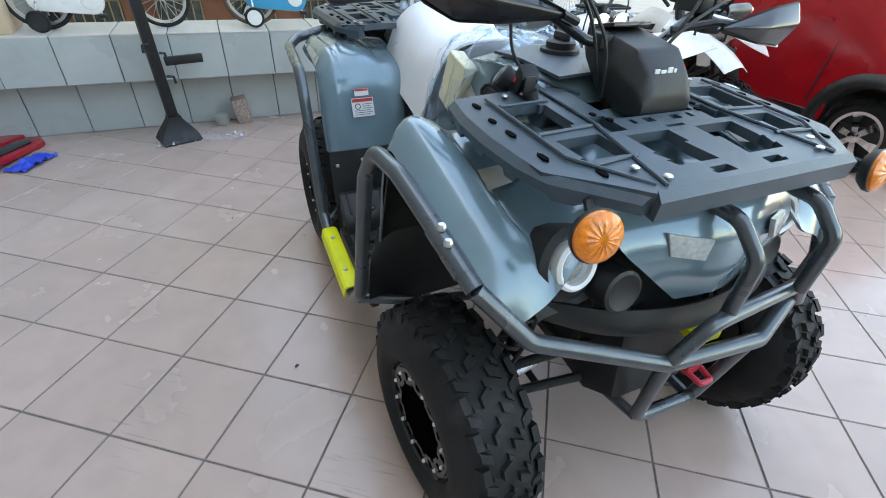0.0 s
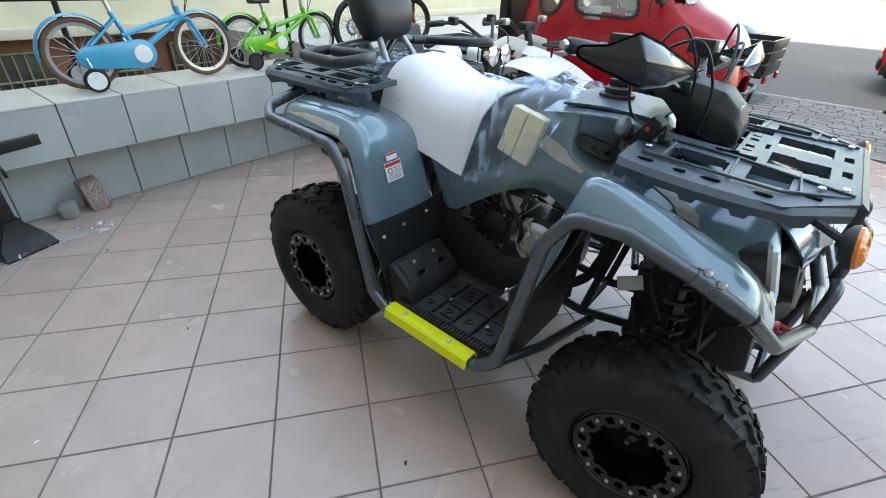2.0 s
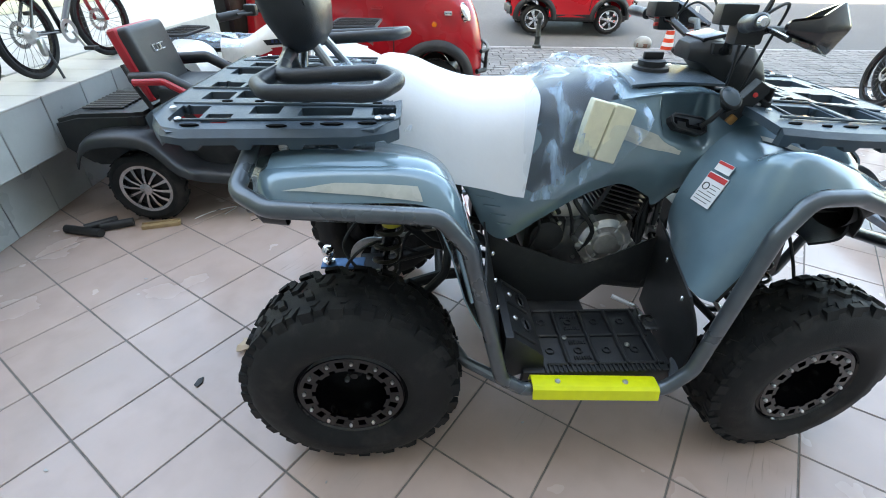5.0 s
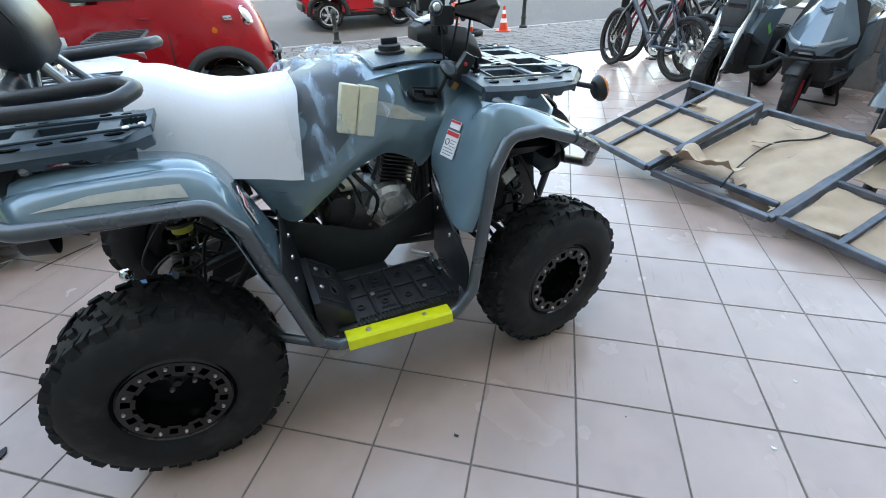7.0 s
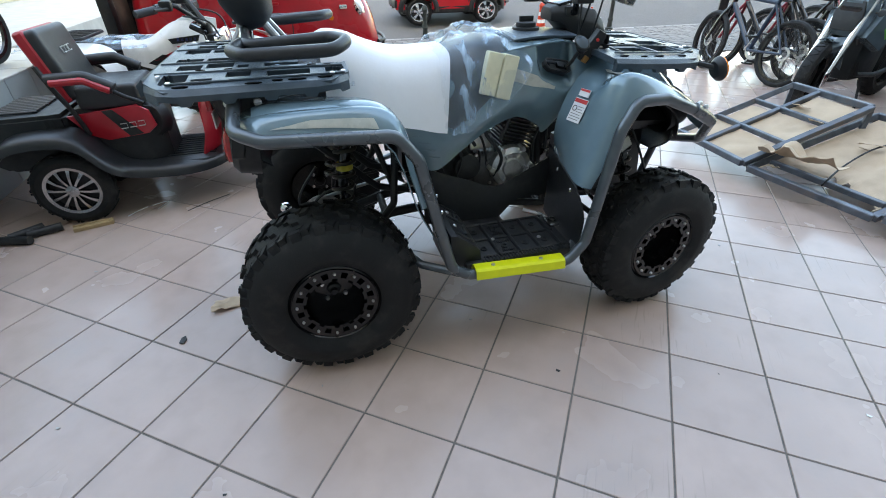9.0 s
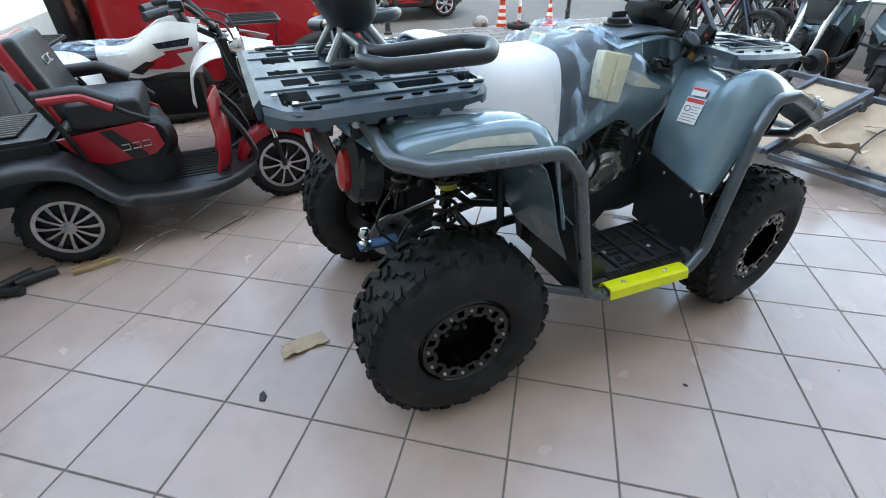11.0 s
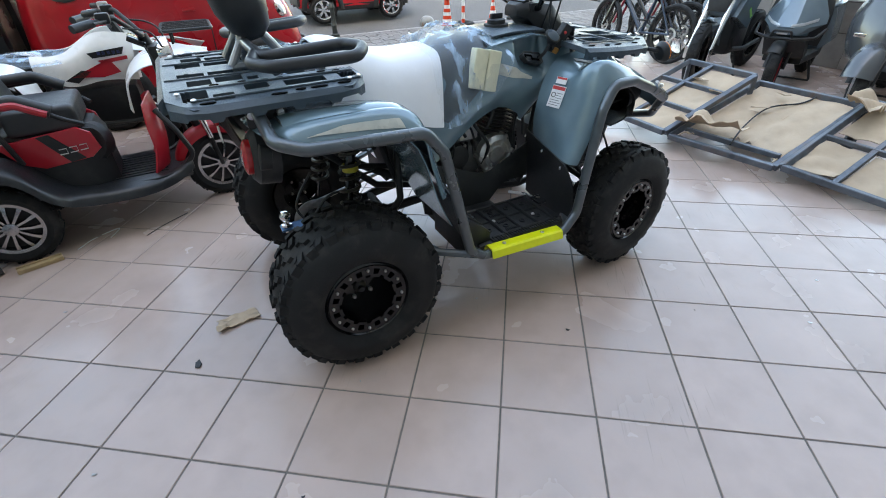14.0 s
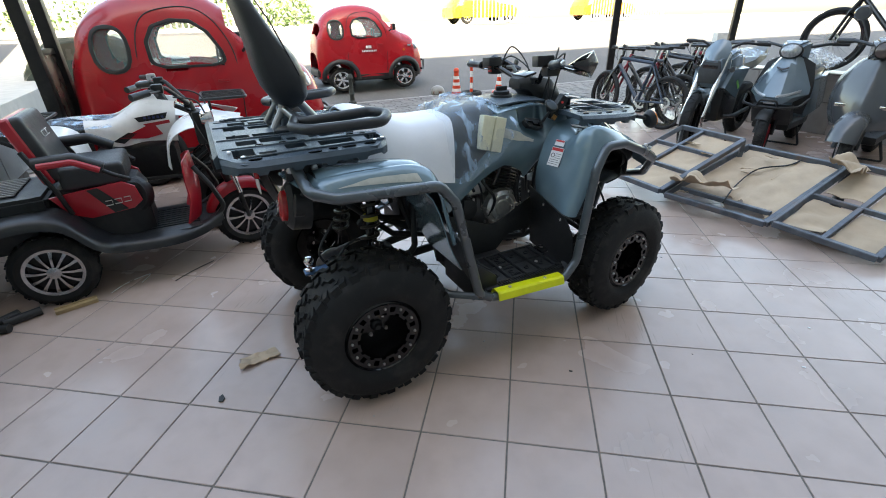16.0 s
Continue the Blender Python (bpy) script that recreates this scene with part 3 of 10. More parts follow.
def quad_mechanics(q):
    # steering head: riser, bar, grips, guards; the bar stands a little to the right
    hb = new("handlebar")
    hb.parent = q
    hb_m = pose(1.125, 0.03, 1.13, -4, 0, -7)
    hb.matrix_local = hb_m
    bm = bmesh.new()
    tube(bm, [(-0.10, -0.50, 0.155), (-0.03, -0.24, 0.13), (0.03, -0.10, 0.06), (0.03, 0.10, 0.06), (-0.03, 0.24, 0.13), (-0.10, 0.50, 0.155)], 0.0125, 12, 0.05)
    part("bar", bm, GLOSSB, hb)
    bm = bmesh.new()
    tube(bm, [(0.06, 0, -0.10), (0.03, 0, 0.05)], 0.022, 12)
    box(bm, (0.03, 0, 0.065), (0.06, 0.16, 0.035), None, 0.008)
    part("steering_stem", bm, PLAST, hb)
    for s in (-1, 1):
        bm = bmesh.new()
        lathe(bm, [(0, 0.13), (0.014, 0.128), (0.019, 0.12), (0.0185, 0.06), (0.017, 0.02), (0.021, 0.008), (0.021, 0), (0, 0)], 16,
              Matrix.Translation((-0.074, s * 0.385, 0.147)) @ Vector((0, 0, 1)).rotation_difference(Vector((-0.095, s * 0.36, 0.03)).normalized()).to_matrix().to_4x4())
        part("grip", bm, SEATM, hb, "ribbed black rubber grip")
        bm = bmesh.new()
        lathe(bm, [(0, 0.012), (0.009, 0.010), (0.012, 0.0), (0, 0)], 14, pose(-0.108, s * 0.515, 0.157, -90 * s, 0, 0))
        part("bar_end", bm, STEEL, hb)
        bm = bmesh.new()           # brake lever and its master cylinder
        tube(bm, [(0.0, s * 0.28, 0.14), (0.015, s * 0.34, 0.13), (-0.015, s * 0.47, 0.12)], 0.007, 8, 0.02)
        part("brake_lever", bm, STEEL if s > 0 else GLOSSB, hb)
        bm = bmesh.new()
        box(bm, (-0.02, s * 0.285, 0.165), (0.085, 0.075, 0.05), pose(0, 0, 0, 0, 0, s * 8), 0.008)
        box(bm, (-0.03, s * 0.30, 0.125), (0.07, 0.06, 0.06), None, 0.012)
        sw = part("switch_box", bm, PLAST, hb, "black control box")
        if s > 0:
            for k, (dx, dz) in enumerate(((0, 0.012), (0.02, 0.012), (-0.01, -0.012), (0.015, -0.014))):
                bm = bmesh.new()
                box(bm, (-0.068 + dx * 0.2, s * (0.285 + dx), 0.128 + dz), (0.012, 0.014, 0.012), None, 0.003)
                part("red_button", bm, PAPERR, sw)
        # hand guard: an angular shell from the bar's end round the grip to a point
        rows = [[(1.005, -0.470, 1.326), (1.07, -0.474, 1.334), (1.125, -0.452, 1.362), (1.150, -0.36, 1.335), (1.195, -0.20, 1.272)],
                [(0.998, -0.476, 1.315), (1.075, -0.486, 1.31), (1.152, -0.462, 1.312), (1.185, -0.35, 1.292), (1.202, -0.19, 1.265)],
                [(1.005, -0.470, 1.302), (1.08, -0.475, 1.280), (1.148, -0.43, 1.250), (1.175, -0.34, 1.248), (1.195, -0.20, 1.258)]]
        inv = hb_m.inverted()
        rows = [[(v.x, -s * v.y, v.z) for v in (inv @ Vector(p) for p in r)] for r in rows]
        bm = sheet(rows, 0.005 * s)
        bmesh.ops.bevel(bm, geom=[e for e in bm.edges if e.calc_face_angle(0) > 0.15], offset=0.008, segments=2, affect="EDGES", profile=0.6)
        part("hand_guard", bm, GLOSSB, hb, "glossy black angular hand guard", 40)
        bm = bmesh.new()
        tube(bm, [(0.03, s * 0.14, 0.10), (0.06, s * 0.24, 0.13), (0.075, s * 0.34, 0.13)], 0.010, 8, 0.02)
        part("guard_arm", bm, PLAST, hb)
    for k, pts in enumerate((((0.0, -0.28, 0.14), (0.05, -0.24, 0.22), (0.08, -0.14, 0.12), (0.07, -0.06, -0.04)), ((0.0, 0.28, 0.14), (0.04, 0.22, 0.24), (0.09, 0.12, 0.13), (0.07, 0.05, -0.05)),
                             ((-0.03, -0.29, 0.12), (-0.02, -0.27, 0.02), (0.0, -0.22, -0.03), (0.06, -0.10, -0.06)), ((-0.02, 0.30, 0.12), (0.06, 0.27, 0.19), (0.10, 0.10, 0.10), (0.09, 0.04, -0.03)), ((0.02, -0.26, 0.16), (0.10, -0.22, 0.19), (0.13, -0.12, 0.08), (0.12, -0.08, -0.05)))):
        bm = bmesh.new()
        tube(bm, spline(pts, 22), 0.0042, 7)
        part("cable", bm, PLAST, hb)
    # instrument pod
    bm = bmesh.new()
    secs = []
    for x, w, z0, z1 in ((1.085, 0.05, 1.16, 1.21), (1.13, 0.08, 1.15, 1.225), (1.20, 0.088, 1.09, 1.215), (1.285, 0.09, 1.06, 1.20), (1.335, 0.082, 1.06, 1.155), (1.355, 0.075, 1.065, 1.11)):
        secs.append([(x - 0.02, a + 0.045, b) for a, b in ((-w, z0), (w, z0), (w * 1.02, z0 + (z1 - z0) * 0.6), (w * 0.72, z1), (-w * 0.72, z1), (-w * 1.02, z0 + (z1 - z0) * 0.6))])
    loft(bm, secs)
    bmesh.ops.recalc_face_normals(bm, faces=bm.faces)
    bmesh.ops.bevel(bm, geom=[e for e in bm.edges if e.calc_face_angle(0) > 0.35], offset=0.008, segments=2, affect="EDGES", profile=0.6)
    pod = part("instrument_pod", bm, PLAST, q, "matt black instrument pod", 30)
    bm = bmesh.new()
    for i, (w, h, y) in enumerate(((0.016, 0.022, -0.036), (0.016, 0.018, -0.016), (0.016, 0.026, 0.004), (0.008, 0.020, 0.020))):
        box(bm, (1.312, y + 0.045, 1.152 + h * 0.1), (0.003, w, h), pose(0, 0, 0), 0.001, 1)
    part("badge", bm, WHITEP, pod, "white maker's badge without letters")
    bm = bmesh.new()
    box(bm, (0, 0, 0), (0.075, 0.12, 0.012), pose(1.13, 0.045, 1.228, 0, -12, 0), 0.004)
    part("display", bm, GLOSSB, pod)
    bm = bmesh.new()
    lathe(bm, [(0, 0.03), (0.017, 0.03), (0.018, 0.005), (0.026, 0.0), (0.026, -0.01)], 18, pose(1.192, -0.238, 1.075, 20, 0, 0))
    box(bm, (1.192, -0.250, 1.118), (0.006, 0.03, 0.035), None, 0.002)
    part("ignition_switch", bm, PLAST, q, "ignition lock with its key")
    # frame
    bm = bmesh.new()
    for s in (-1, 1):
        tube(bm, [(0.02, s * 0.11, 0.95), (0.42, s * 0.12, 0.80), (0.62, s * 0.13, 0.42), (1.05, s * 0.13, 0.36), (1.42, s * 0.12, 0.42), (1.46, s * 0.12, 0.78), (1.12, s * 0.10, 1.02), (0.5, s * 0.11, 0.86)], 0.017, 10, 0.06)
        tube(bm, [(-0.22, s * 0.13, 1.0), (0.25, s * 0.12, 0.55), (0.55, s * 0.13, 0.48)], 0.015, 10, 0.04)
        tube(bm, [(1.05, s * 0.13, 0.36), (1.18, s * 0.11, 1.0)], 0.014, 10)
        tube(bm, [(0.30, s * 0.12, 0.98), (0.34, s * 0.12, 0.62)], 0.012, 8)
    for x, z in ((0.62, 0.42), (1.05, 0.36), (1.42, 0.42), (1.46, 0.78), (0.30, 0.97), (-0.2, 0.98)):
        tube(bm, [(x, -0.13, z), (x, 0.13, z)], 0.013, 8)
    part("frame", bm, PLAST, q, "black tubular steel frame")
    # engine
    bm = bmesh.new()
    tilt = pose(0.888, -0.02, 0.612, 0, 17, 0)
    box(bm, (0, 0, 0.11), (0.10, 0.13, 0.24), tilt, 0.01)
    barrel = part("cylinder", bm, PLAST, q, "black finned engine cylinder")
    for k in range(13):
        bm = bmesh.new()
        box(bm, (0, 0, 0.022 + k * 0.0165), (0.150 - 0.0015 * abs(k - 6), 0.19, 0.006), tilt, 0.002, 1)
        part("fin", bm, FINM, barrel)
    bm = bmesh.new()
    box(bm, (0, 0, 0.25), (0.14, 0.16, 0.05), tilt, 0.02)
    part("cylinder_head", bm, ALLOY, barrel)
    bm = bmesh.new()
    box(bm, (0.83, 0, 0.50), (0.30, 0.22, 0.20), None, 0.04, 3)
    box(bm, (0.68, 0, 0.52), (0.18, 0.20, 0.17), None, 0.04, 3)
    for k in range(5):
        box(bm, (0.64 + k * 0.028, -0.10, 0.575), (0.008, 0.03, 0.07), None, 0.003, 1)
    eng = part("crankcase", bm, FINM, q, "dark cast crankcase")
    eng.location = (-0.012, -0.05, 0.062)
    for s in (-1, 1):
        bm = bmesh.new()
        lathe(bm, [(0.095, 0), (0.092, 0.035), (0.07, 0.048), (0.065, 0.042), (0.045, 0.042), (0.04, 0.052), (0, 0.052)], 28, pose(0.86, s * 0.11, 0.535, -90 * s, 0, 0))
        for k in range(6):
            a = k * math.pi / 3
            lathe(bm, [(0.011, 0), (0.011, 0.05), (0, 0.05)], 8, pose(0.86 + 0.095 * math.cos(a), s * 0.11, 0.535 + 0.095 * math.sin(a), -90 * s, 0, 0))
            tube(bm, [(0.86 + 0.05 * math.cos(a), s * 0.155, 0.535 + 0.05 * math.sin(a)), (0.86 + 0.088 * math.cos(a), s * 0.148, 0.535 + 0.088 * math.sin(a))], 0.006, 6)
        part("clutch_cover", bm, ALLOY, eng, "round ribbed alloy side cover")
        bm = bmesh.new()
        lathe(bm, [(0.06, 0), (0.058, 0.03), (0.03, 0.036), (0, 0.036)], 20, pose(0.66, s * 0.10, 0.55, -90 * s, 0, 0))
        part("sprocket_cover", bm, PLAST, eng)
    bm = bmesh.new()
    tube(bm, [(0.78, -0.02, 0.80), (0.70, -0.05, 0.80), (0.62, -0.06, 0.78)], 0.030, 14, 0.02)
    lathe(bm, [(0.034, -0.04), (0.036, 0.03), (0.028, 0.05), (0, 0.05)], 16, pose(0.70, -0.06, 0.75))
    part("carburettor", bm, ALLOY, eng)
    for sd in (-1, 1):
        for x, z in ((0.80, 0.62), (0.93, 0.60), (0.77, 0.46), (0.95, 0.47), (0.70, 0.60), (0.62, 0.47)):
            b = part_me("case_bolt", bolt_mesh(0.008, 0.010), STEEL, eng)
            b.matrix_local = pose(x, sd * 0.118, z, 0, 0, 0 if sd < 0 else 180)
        bm = bmesh.new()
        box(bm, (0.72, sd * 0.10, 0.66), (0.10, 0.05, 0.07), pose(0, 0, 0), 0.012)
        part("starter_motor", bm, ALLOY, eng)
        bm = bmesh.new()
        tube(bm, [(0.70, sd * 0.13, 0.705), (0.62, sd * 0.16, 0.70), (0.56, sd * 0.15, 0.66)], 0.018, 10, 0.03)
        part("intake_hose", bm, ALLOY, eng)
    bm = bmesh.new()
    box(bm, (0.54, 0, 0.77), (0.20, 0.20, 0.16), None, 0.04)
    part("air_box", bm, PLAST, q)
    for k, pts in enumerate((((0.98, -0.06, 0.84), (1.03, -0.10, 0.74), (1.02, -0.14, 0.60)), ((0.60, -0.14, 0.82), (0.70, -0.17, 0.70), (0.74, -0.15, 0.58)), ((0.76, -0.12, 0.80), (0.72, -0.16, 0.72), (0.80, -0.17, 0.60), (0.78, -0.14, 0.50)),
                             ((0.56, -0.15, 0.72), (0.62, -0.16, 0.62), (0.60, -0.15, 0.52)), ((0.66, -0.12, 0.84), (0.64, -0.16, 0.74), (0.68, -0.16, 0.66)), ((0.99, -0.12, 0.70), (0.95, -0.16, 0.64), (0.97, -0.15, 0.52)), ((0.80, -0.1, 0.86), (0.83, -0.16, 0.78), (0.79, -0.17, 0.68)))):
        bm = bmesh.new()
        tube(bm, spline(pts, 14), 0.0055 if k % 2 else 0.008, 7)
        part("hose", bm, PLAST, eng)
    bm = bmesh.new()
    tube(bm, spline([(0.97, 0.05, 0.80), (1.06, 0.02, 0.70), (1.0, -0.08, 0.45), (0.7, -0.10, 0.40), (0.35, 0.12, 0.50), (0.05, 0.16, 0.70)], 30), 0.02, 10)
    lathe(bm, [(0.02, -0.32), (0.06, -0.28), (0.062, 0.0), (0.05, 0.04), (0.02, 0.05), (0, 0.05)], 20, pose(-0.12, 0.17, 0.76, 0, -78, 0))
    part("exhaust", bm, PLAST, q, "black exhaust pipe and silencer")
    # engine guard: the black plate along the lower side
    for s in (-1, 1):
        panel("lower_cover", [[(0.43, 0.225, 0.668), (0.49, 0.235, 0.634), (0.62, 0.242, 0.585), (0.752, 0.244, 0.537), (0.87, 0.236, 0.572), (0.985, 0.222, 0.618), (1.03, 0.215, 0.635)],
                              [(0.43, 0.235, 0.54), (0.49, 0.245, 0.52), (0.62, 0.255, 0.49), (0.752, 0.26, 0.465), (0.87, 0.25, 0.50), (0.985, 0.235, 0.54), (1.03, 0.225, 0.56)],
                              [(0.43, 0.24, 0.40), (0.49, 0.25, 0.385), (0.62, 0.26, 0.38), (0.752, 0.265, 0.38), (0.86, 0.255, 0.462), (0.985, 0.24, 0.46), (1.03, 0.23, 0.47)]], PLAST, q, 12, 40, 0.006 * -s, s, "matt black lower engine cover")
        bm = bmesh.new()
        tube(bm, [(0.90, s * 0.25, 0.40), (0.97, s * 0.30, 0.39), (0.97, s * 0.40, 0.40)], 0.008, 8, 0.02)
        box(bm, (0.97, s * 0.40, 0.405), (0.05, 0.07, 0.012), None, 0.004)
        part("brake_pedal" if s < 0 else "gear_pedal", bm, STEEL, q)
    # front suspension: A-arms, shocks, tie rods
    for s in (-1, 1):
        for z0, z1, nm in ((0.36, 0.25, "lower_arm"), (0.50, 0.36, "upper_arm")):
            bm = bmesh.new()
            tube(bm, [(1.22, s * 0.12, z0), (1.37, s * 0.42, z1)], 0.014, 10)
            tube(bm, [(1.48, s * 0.12, z0), (1.37, s * 0.42, z1)], 0.014, 10)
            tube(bm, [(1.28, s * 0.235, z0 * .6 + z1 * .4), (1.44, s * 0.235, z0 * .6 + z1 * .4)], 0.011, 8)
            part(nm, bm, PLAST, q, "black tubular suspension arm")
        bm = bmesh.new()
        tube(bm, [(1.36, s * 0.20, 0.84), (1.37, s * 0.28, 0.60)], 0.020, 12)
        tube(bm, [(1.37, s * 0.28, 0.60), (1.375, s * 0.34, 0.36)], 0.012, 10)
        lathe(bm, [(0.035, 0), (0.035, 0.012), (0, 0.012)], 14, pose(1.362, s * 0.215, 0.80))
        sh = part("shock_absorber", bm, GLOSSB, q)
        bm = bmesh.new()
        tube(bm, coil((1.361, s * 0.212, 0.79), (1.373, s * 0.325, 0.43), 0.036, 8, 0.006), 0.0065, 7)
        part("spring", bm, SPRING, sh, "black coil spring")
        bm = bmesh.new()
        tube(bm, [(1.27, s * 0.05, 0.44), (1.30, s * 0.42, 0.33)], 0.009, 8)
        tube(bm, [(1.39, s * 0.10, 0.40), (1.39, s * 0.45, 0.30)], 0.013, 10)
        part("tie_rod", bm, STEEL, q)
        bm = bmesh.new()
        box(bm, (1.385, s * 0.435, 0.31), (0.07, 0.05, 0.16), None, 0.012)
        lathe(bm, [(0.085, 0), (0.085, 0.006), (0.03, 0.006), (0.03, 0.03), (0, 0.03)], 26, pose(1.385, s * 0.43, 0.30, 90 * s, 0, 0))
        part("knuckle", bm, ALLOY, q)
        for pts in (((1.40, s * 0.44, 0.36), (1.46, s * 0.36, 0.50), (1.42, s * 0.26, 0.70), (1.32, s * 0.18, 0.88)), ((1.30, s * 0.14, 0.82), (1.28, s * 0.30, 0.72), (1.34, s * 0.33, 0.60))):
            bm = bmesh.new()
            tube(bm, spline(pts, 16), 0.0055, 7)
            part("hose", bm, PLAST, q)
        panel("inner_arch", [[(1.10, 0.20, 0.95), (1.14, 0.34, 0.93), (1.20, 0.50, 0.92)], [(1.24, 0.18, 0.98), (1.27, 0.33, 0.96), (1.30, 0.48, 0.93)], [(1.44, 0.16, 0.93), (1.45, 0.30, 0.88), (1.46, 0.44, 0.84)], [(1.56, 0.16, 0.80), (1.55, 0.28, 0.75), (1.54, 0.38, 0.72)]], PLAST, q, 12, 8, 0.004, s)
    bm = bmesh.new()
    prism(bm, [(1.20, 0.62), (1.56, 0.70), (1.60, 0.40), (1.50, 0.33), (1.22, 0.36)], 0.26, pose(0, 0, 0, 90, 0, 0), 0.02)
    part("skid_plate", bm, PLAST, q, "black front bulkhead and skid plate")
    bm = bmesh.new()
    prism(bm, [(-0.034, -0.02), (0.034, -0.02), (0.034, 0.02), (-0.034, 0.02)], 0.005, pose(1.25, -0.42, 0.74, 62, -14, 25), 0.006)
    part("maker_plate", bm, TAPE, q, "dull grey label card hung in the wheel arch")
    # rear: axle, swing arm, shocks, tail, lamps, tow ball
    bm = bmesh.new()
    tube(bm, [(0, -0.42, 0.304), (0, 0.42, 0.304)], 0.021, 14)
    lathe(bm, [(0.11, -0.006), (0.11, 0.006), (0.05, 0.006), (0.05, -0.006)], 30, along_y(0, -0.20, 0.304), True)
    box(bm, (0.0, 0, 0.304), (0.11, 0.26, 0.10), None, 0.02)
    part("rear_axle", bm, PLAST, q)
    bm = bmesh.new()
    for s in (-1, 1):
        tube(bm, [(0.0, s * 0.11, 0.304), (0.30, s * 0.10, 0.40), (0.56, s * 0.12, 0.43)], 0.022, 10, 0.04)
    tube(bm, [(0.28, -0.10, 0.395), (0.28, 0.10, 0.395)], 0.018, 10)
    part("swing_arm", bm, PLAST, q, "black swing arm")
    bm = bmesh.new()
    box(bm, (0.28, 0.16, 0.385), (0.52, 0.012, 0.016), pose(0, 0, 0, 0, -12, 0) @ Matrix.Translation((0.0, 0, 0.0)), 0.003)
    lathe(bm, [(0.105, -0.004), (0.105, 0.004), (0.06, 0.004), (0.06, -0.004)], 32, along_y(0.0, 0.16, 0.304), True)
    part("chain", bm, ALLOY, q)
    for s in (-1, 1):
        bm = bmesh.new()
        tube(bm, [(0.15, s * 0.18, 0.90), (0.10, s * 0.22, 0.62)], 0.022, 12)
        tube(bm, [(0.10, s * 0.22, 0.62), (0.06, s * 0.26, 0.38)], 0.012, 10)
        sh = part("shock_absorber", bm, GLOSSB, q)
        bm = bmesh.new()
        tube(bm, coil((0.142, s * 0.186, 0.86), (0.075, s * 0.248, 0.47), 0.040, 8, 0.007), 0.0075, 7)
        part("spring", bm, mat("dark_bronze_spring", (0.07, 0.065, 0.05), 0.35, 0.6), sh, "dark coil spring")
        bm = bmesh.new()
        lathe(bm, [(0.034, -0.012), (0.034, 0.012)], 14, pose(0.115, s * 0.21, 0.70))
        part("spring_collar", bm, mat("yellow_collar", (0.6, 0.5, 0.05), 0.4), sh)
        bm = bmesh.new()           # drooping inner guard under the rear mudguard
        tube(bm, [(0.33, s * 0.20, 0.84), (0.29, s * 0.30, 0.55), (0.20, s * 0.30, 0.44)], 0.015, 10, 0.04)
        tube(bm, [(0.20, s * 0.24, 0.92), (0.30, s * 0.26, 0.60)], 0.012, 8)
        part("rear_stay", bm, PLAST, q)
        panel("inner_arch", [[(-0.16, 0.16, 0.94), (-0.16, 0.34, 0.95), (-0.15, 0.47, 0.945)], [(0.06, 0.16, 0.95), (0.07, 0.34, 0.955), (0.07, 0.50, 0.95)], [(0.23, 0.18, 0.90), (0.245, 0.36, 0.90), (0.25, 0.565, 0.895)], [(0.335, 0.2, 0.66), (0.345, 0.38, 0.65), (0.335, 0.58, 0.65)], [(0.39, 0.24, 0.52), (0.40, 0.40, 0.51), (0.395, 0.57, 0.52)]], PAINT, q, 16, 8, 0.004, s)
        m = pose(-0.258, s * 0.318, 0.865, 0, -84, -s * 4)
        bm = bmesh.new()
        lathe(bm, [(0.105, -0.09), (0.10, -0.02), (0.078, 0.0), (0.06, -0.004)], 26, m @ Matrix.Diagonal((1, 0.72, 1, 1)))
        tl = part("tail_housing", bm, PLAST, q, "black tail lamp housing")
        bm = bmesh.new()
        lathe(bm, [(0.064, -0.01), (0.062, 0.014), (0.046, 0.022), (0.0, 0.024)], 24, m @ Matrix.Diagonal((1, 0.62, 1, 1)))
        part("tail_lens", bm, REDLENS, tl, "red tail lamp lens with a clear middle")
        bm = bmesh.new()
        lathe(bm, [(0.030, 0.018), (0.028, 0.027), (0.0, 0.029)], 18, m @ Matrix.Diagonal((1, 0.5, 1, 1)))
        part("clear_lens", bm, GLASS, tl)
        bm = bmesh.new()
        tube(bm, [(-0.16, s * 0.44, 0.99), (-0.20, s * 0.43, 0.93)], 0.011, 8)
        lathe(bm, [(0.0, -0.02), (0.026, -0.015), (0.028, 0.02), (0.0, 0.026)], 16, pose(-0.215, s * 0.43, 0.895, 0, -80, 0) @ Matrix.Diagonal((1.6, 1, 1, 1)))
        part("rear_indicator", bm, PLAST, q)
    panel("tail_panel", [[(-0.30, -0.27, 1.02), (-0.32, 0, 1.03), (-0.30, 0.27, 1.02)], [(-0.28, -0.25, 0.93), (-0.31, 0, 0.92), (-0.28, 0.25, 0.93)], [(-0.23, -0.22, 0.80), (-0.26, 0, 0.78), (-0.23, 0.22, 0.80)], [(-0.16, -0.14, 0.70), (-0.18, 0, 0.68), (-0.16, 0.14, 0.70)]], PLAST, q, 12, 12, 0.006, 1, "black rear panel")
    bm = bmesh.new()
    box(bm, (-0.325, -0.10, 0.975), (0.02, 0.13, 0.07), pose(0, 0, 0), 0.008)
    part("reflector", bm, REDLENS, q, "red rear reflector")
    bm = bmesh.new()
    box(bm, (-0.322, -0.10, 0.905), (0.006, 0.12, 0.06), None, 0.003)
    part("plate_card", bm, WHITEP, q)
    bm = bmesh.new()
    prism(bm, [(-0.19, -0.03), (-0.02, -0.035), (-0.02, 0.035), (-0.19, 0.03)], 0.012, pose(0, 0, 0.385), 0.004)
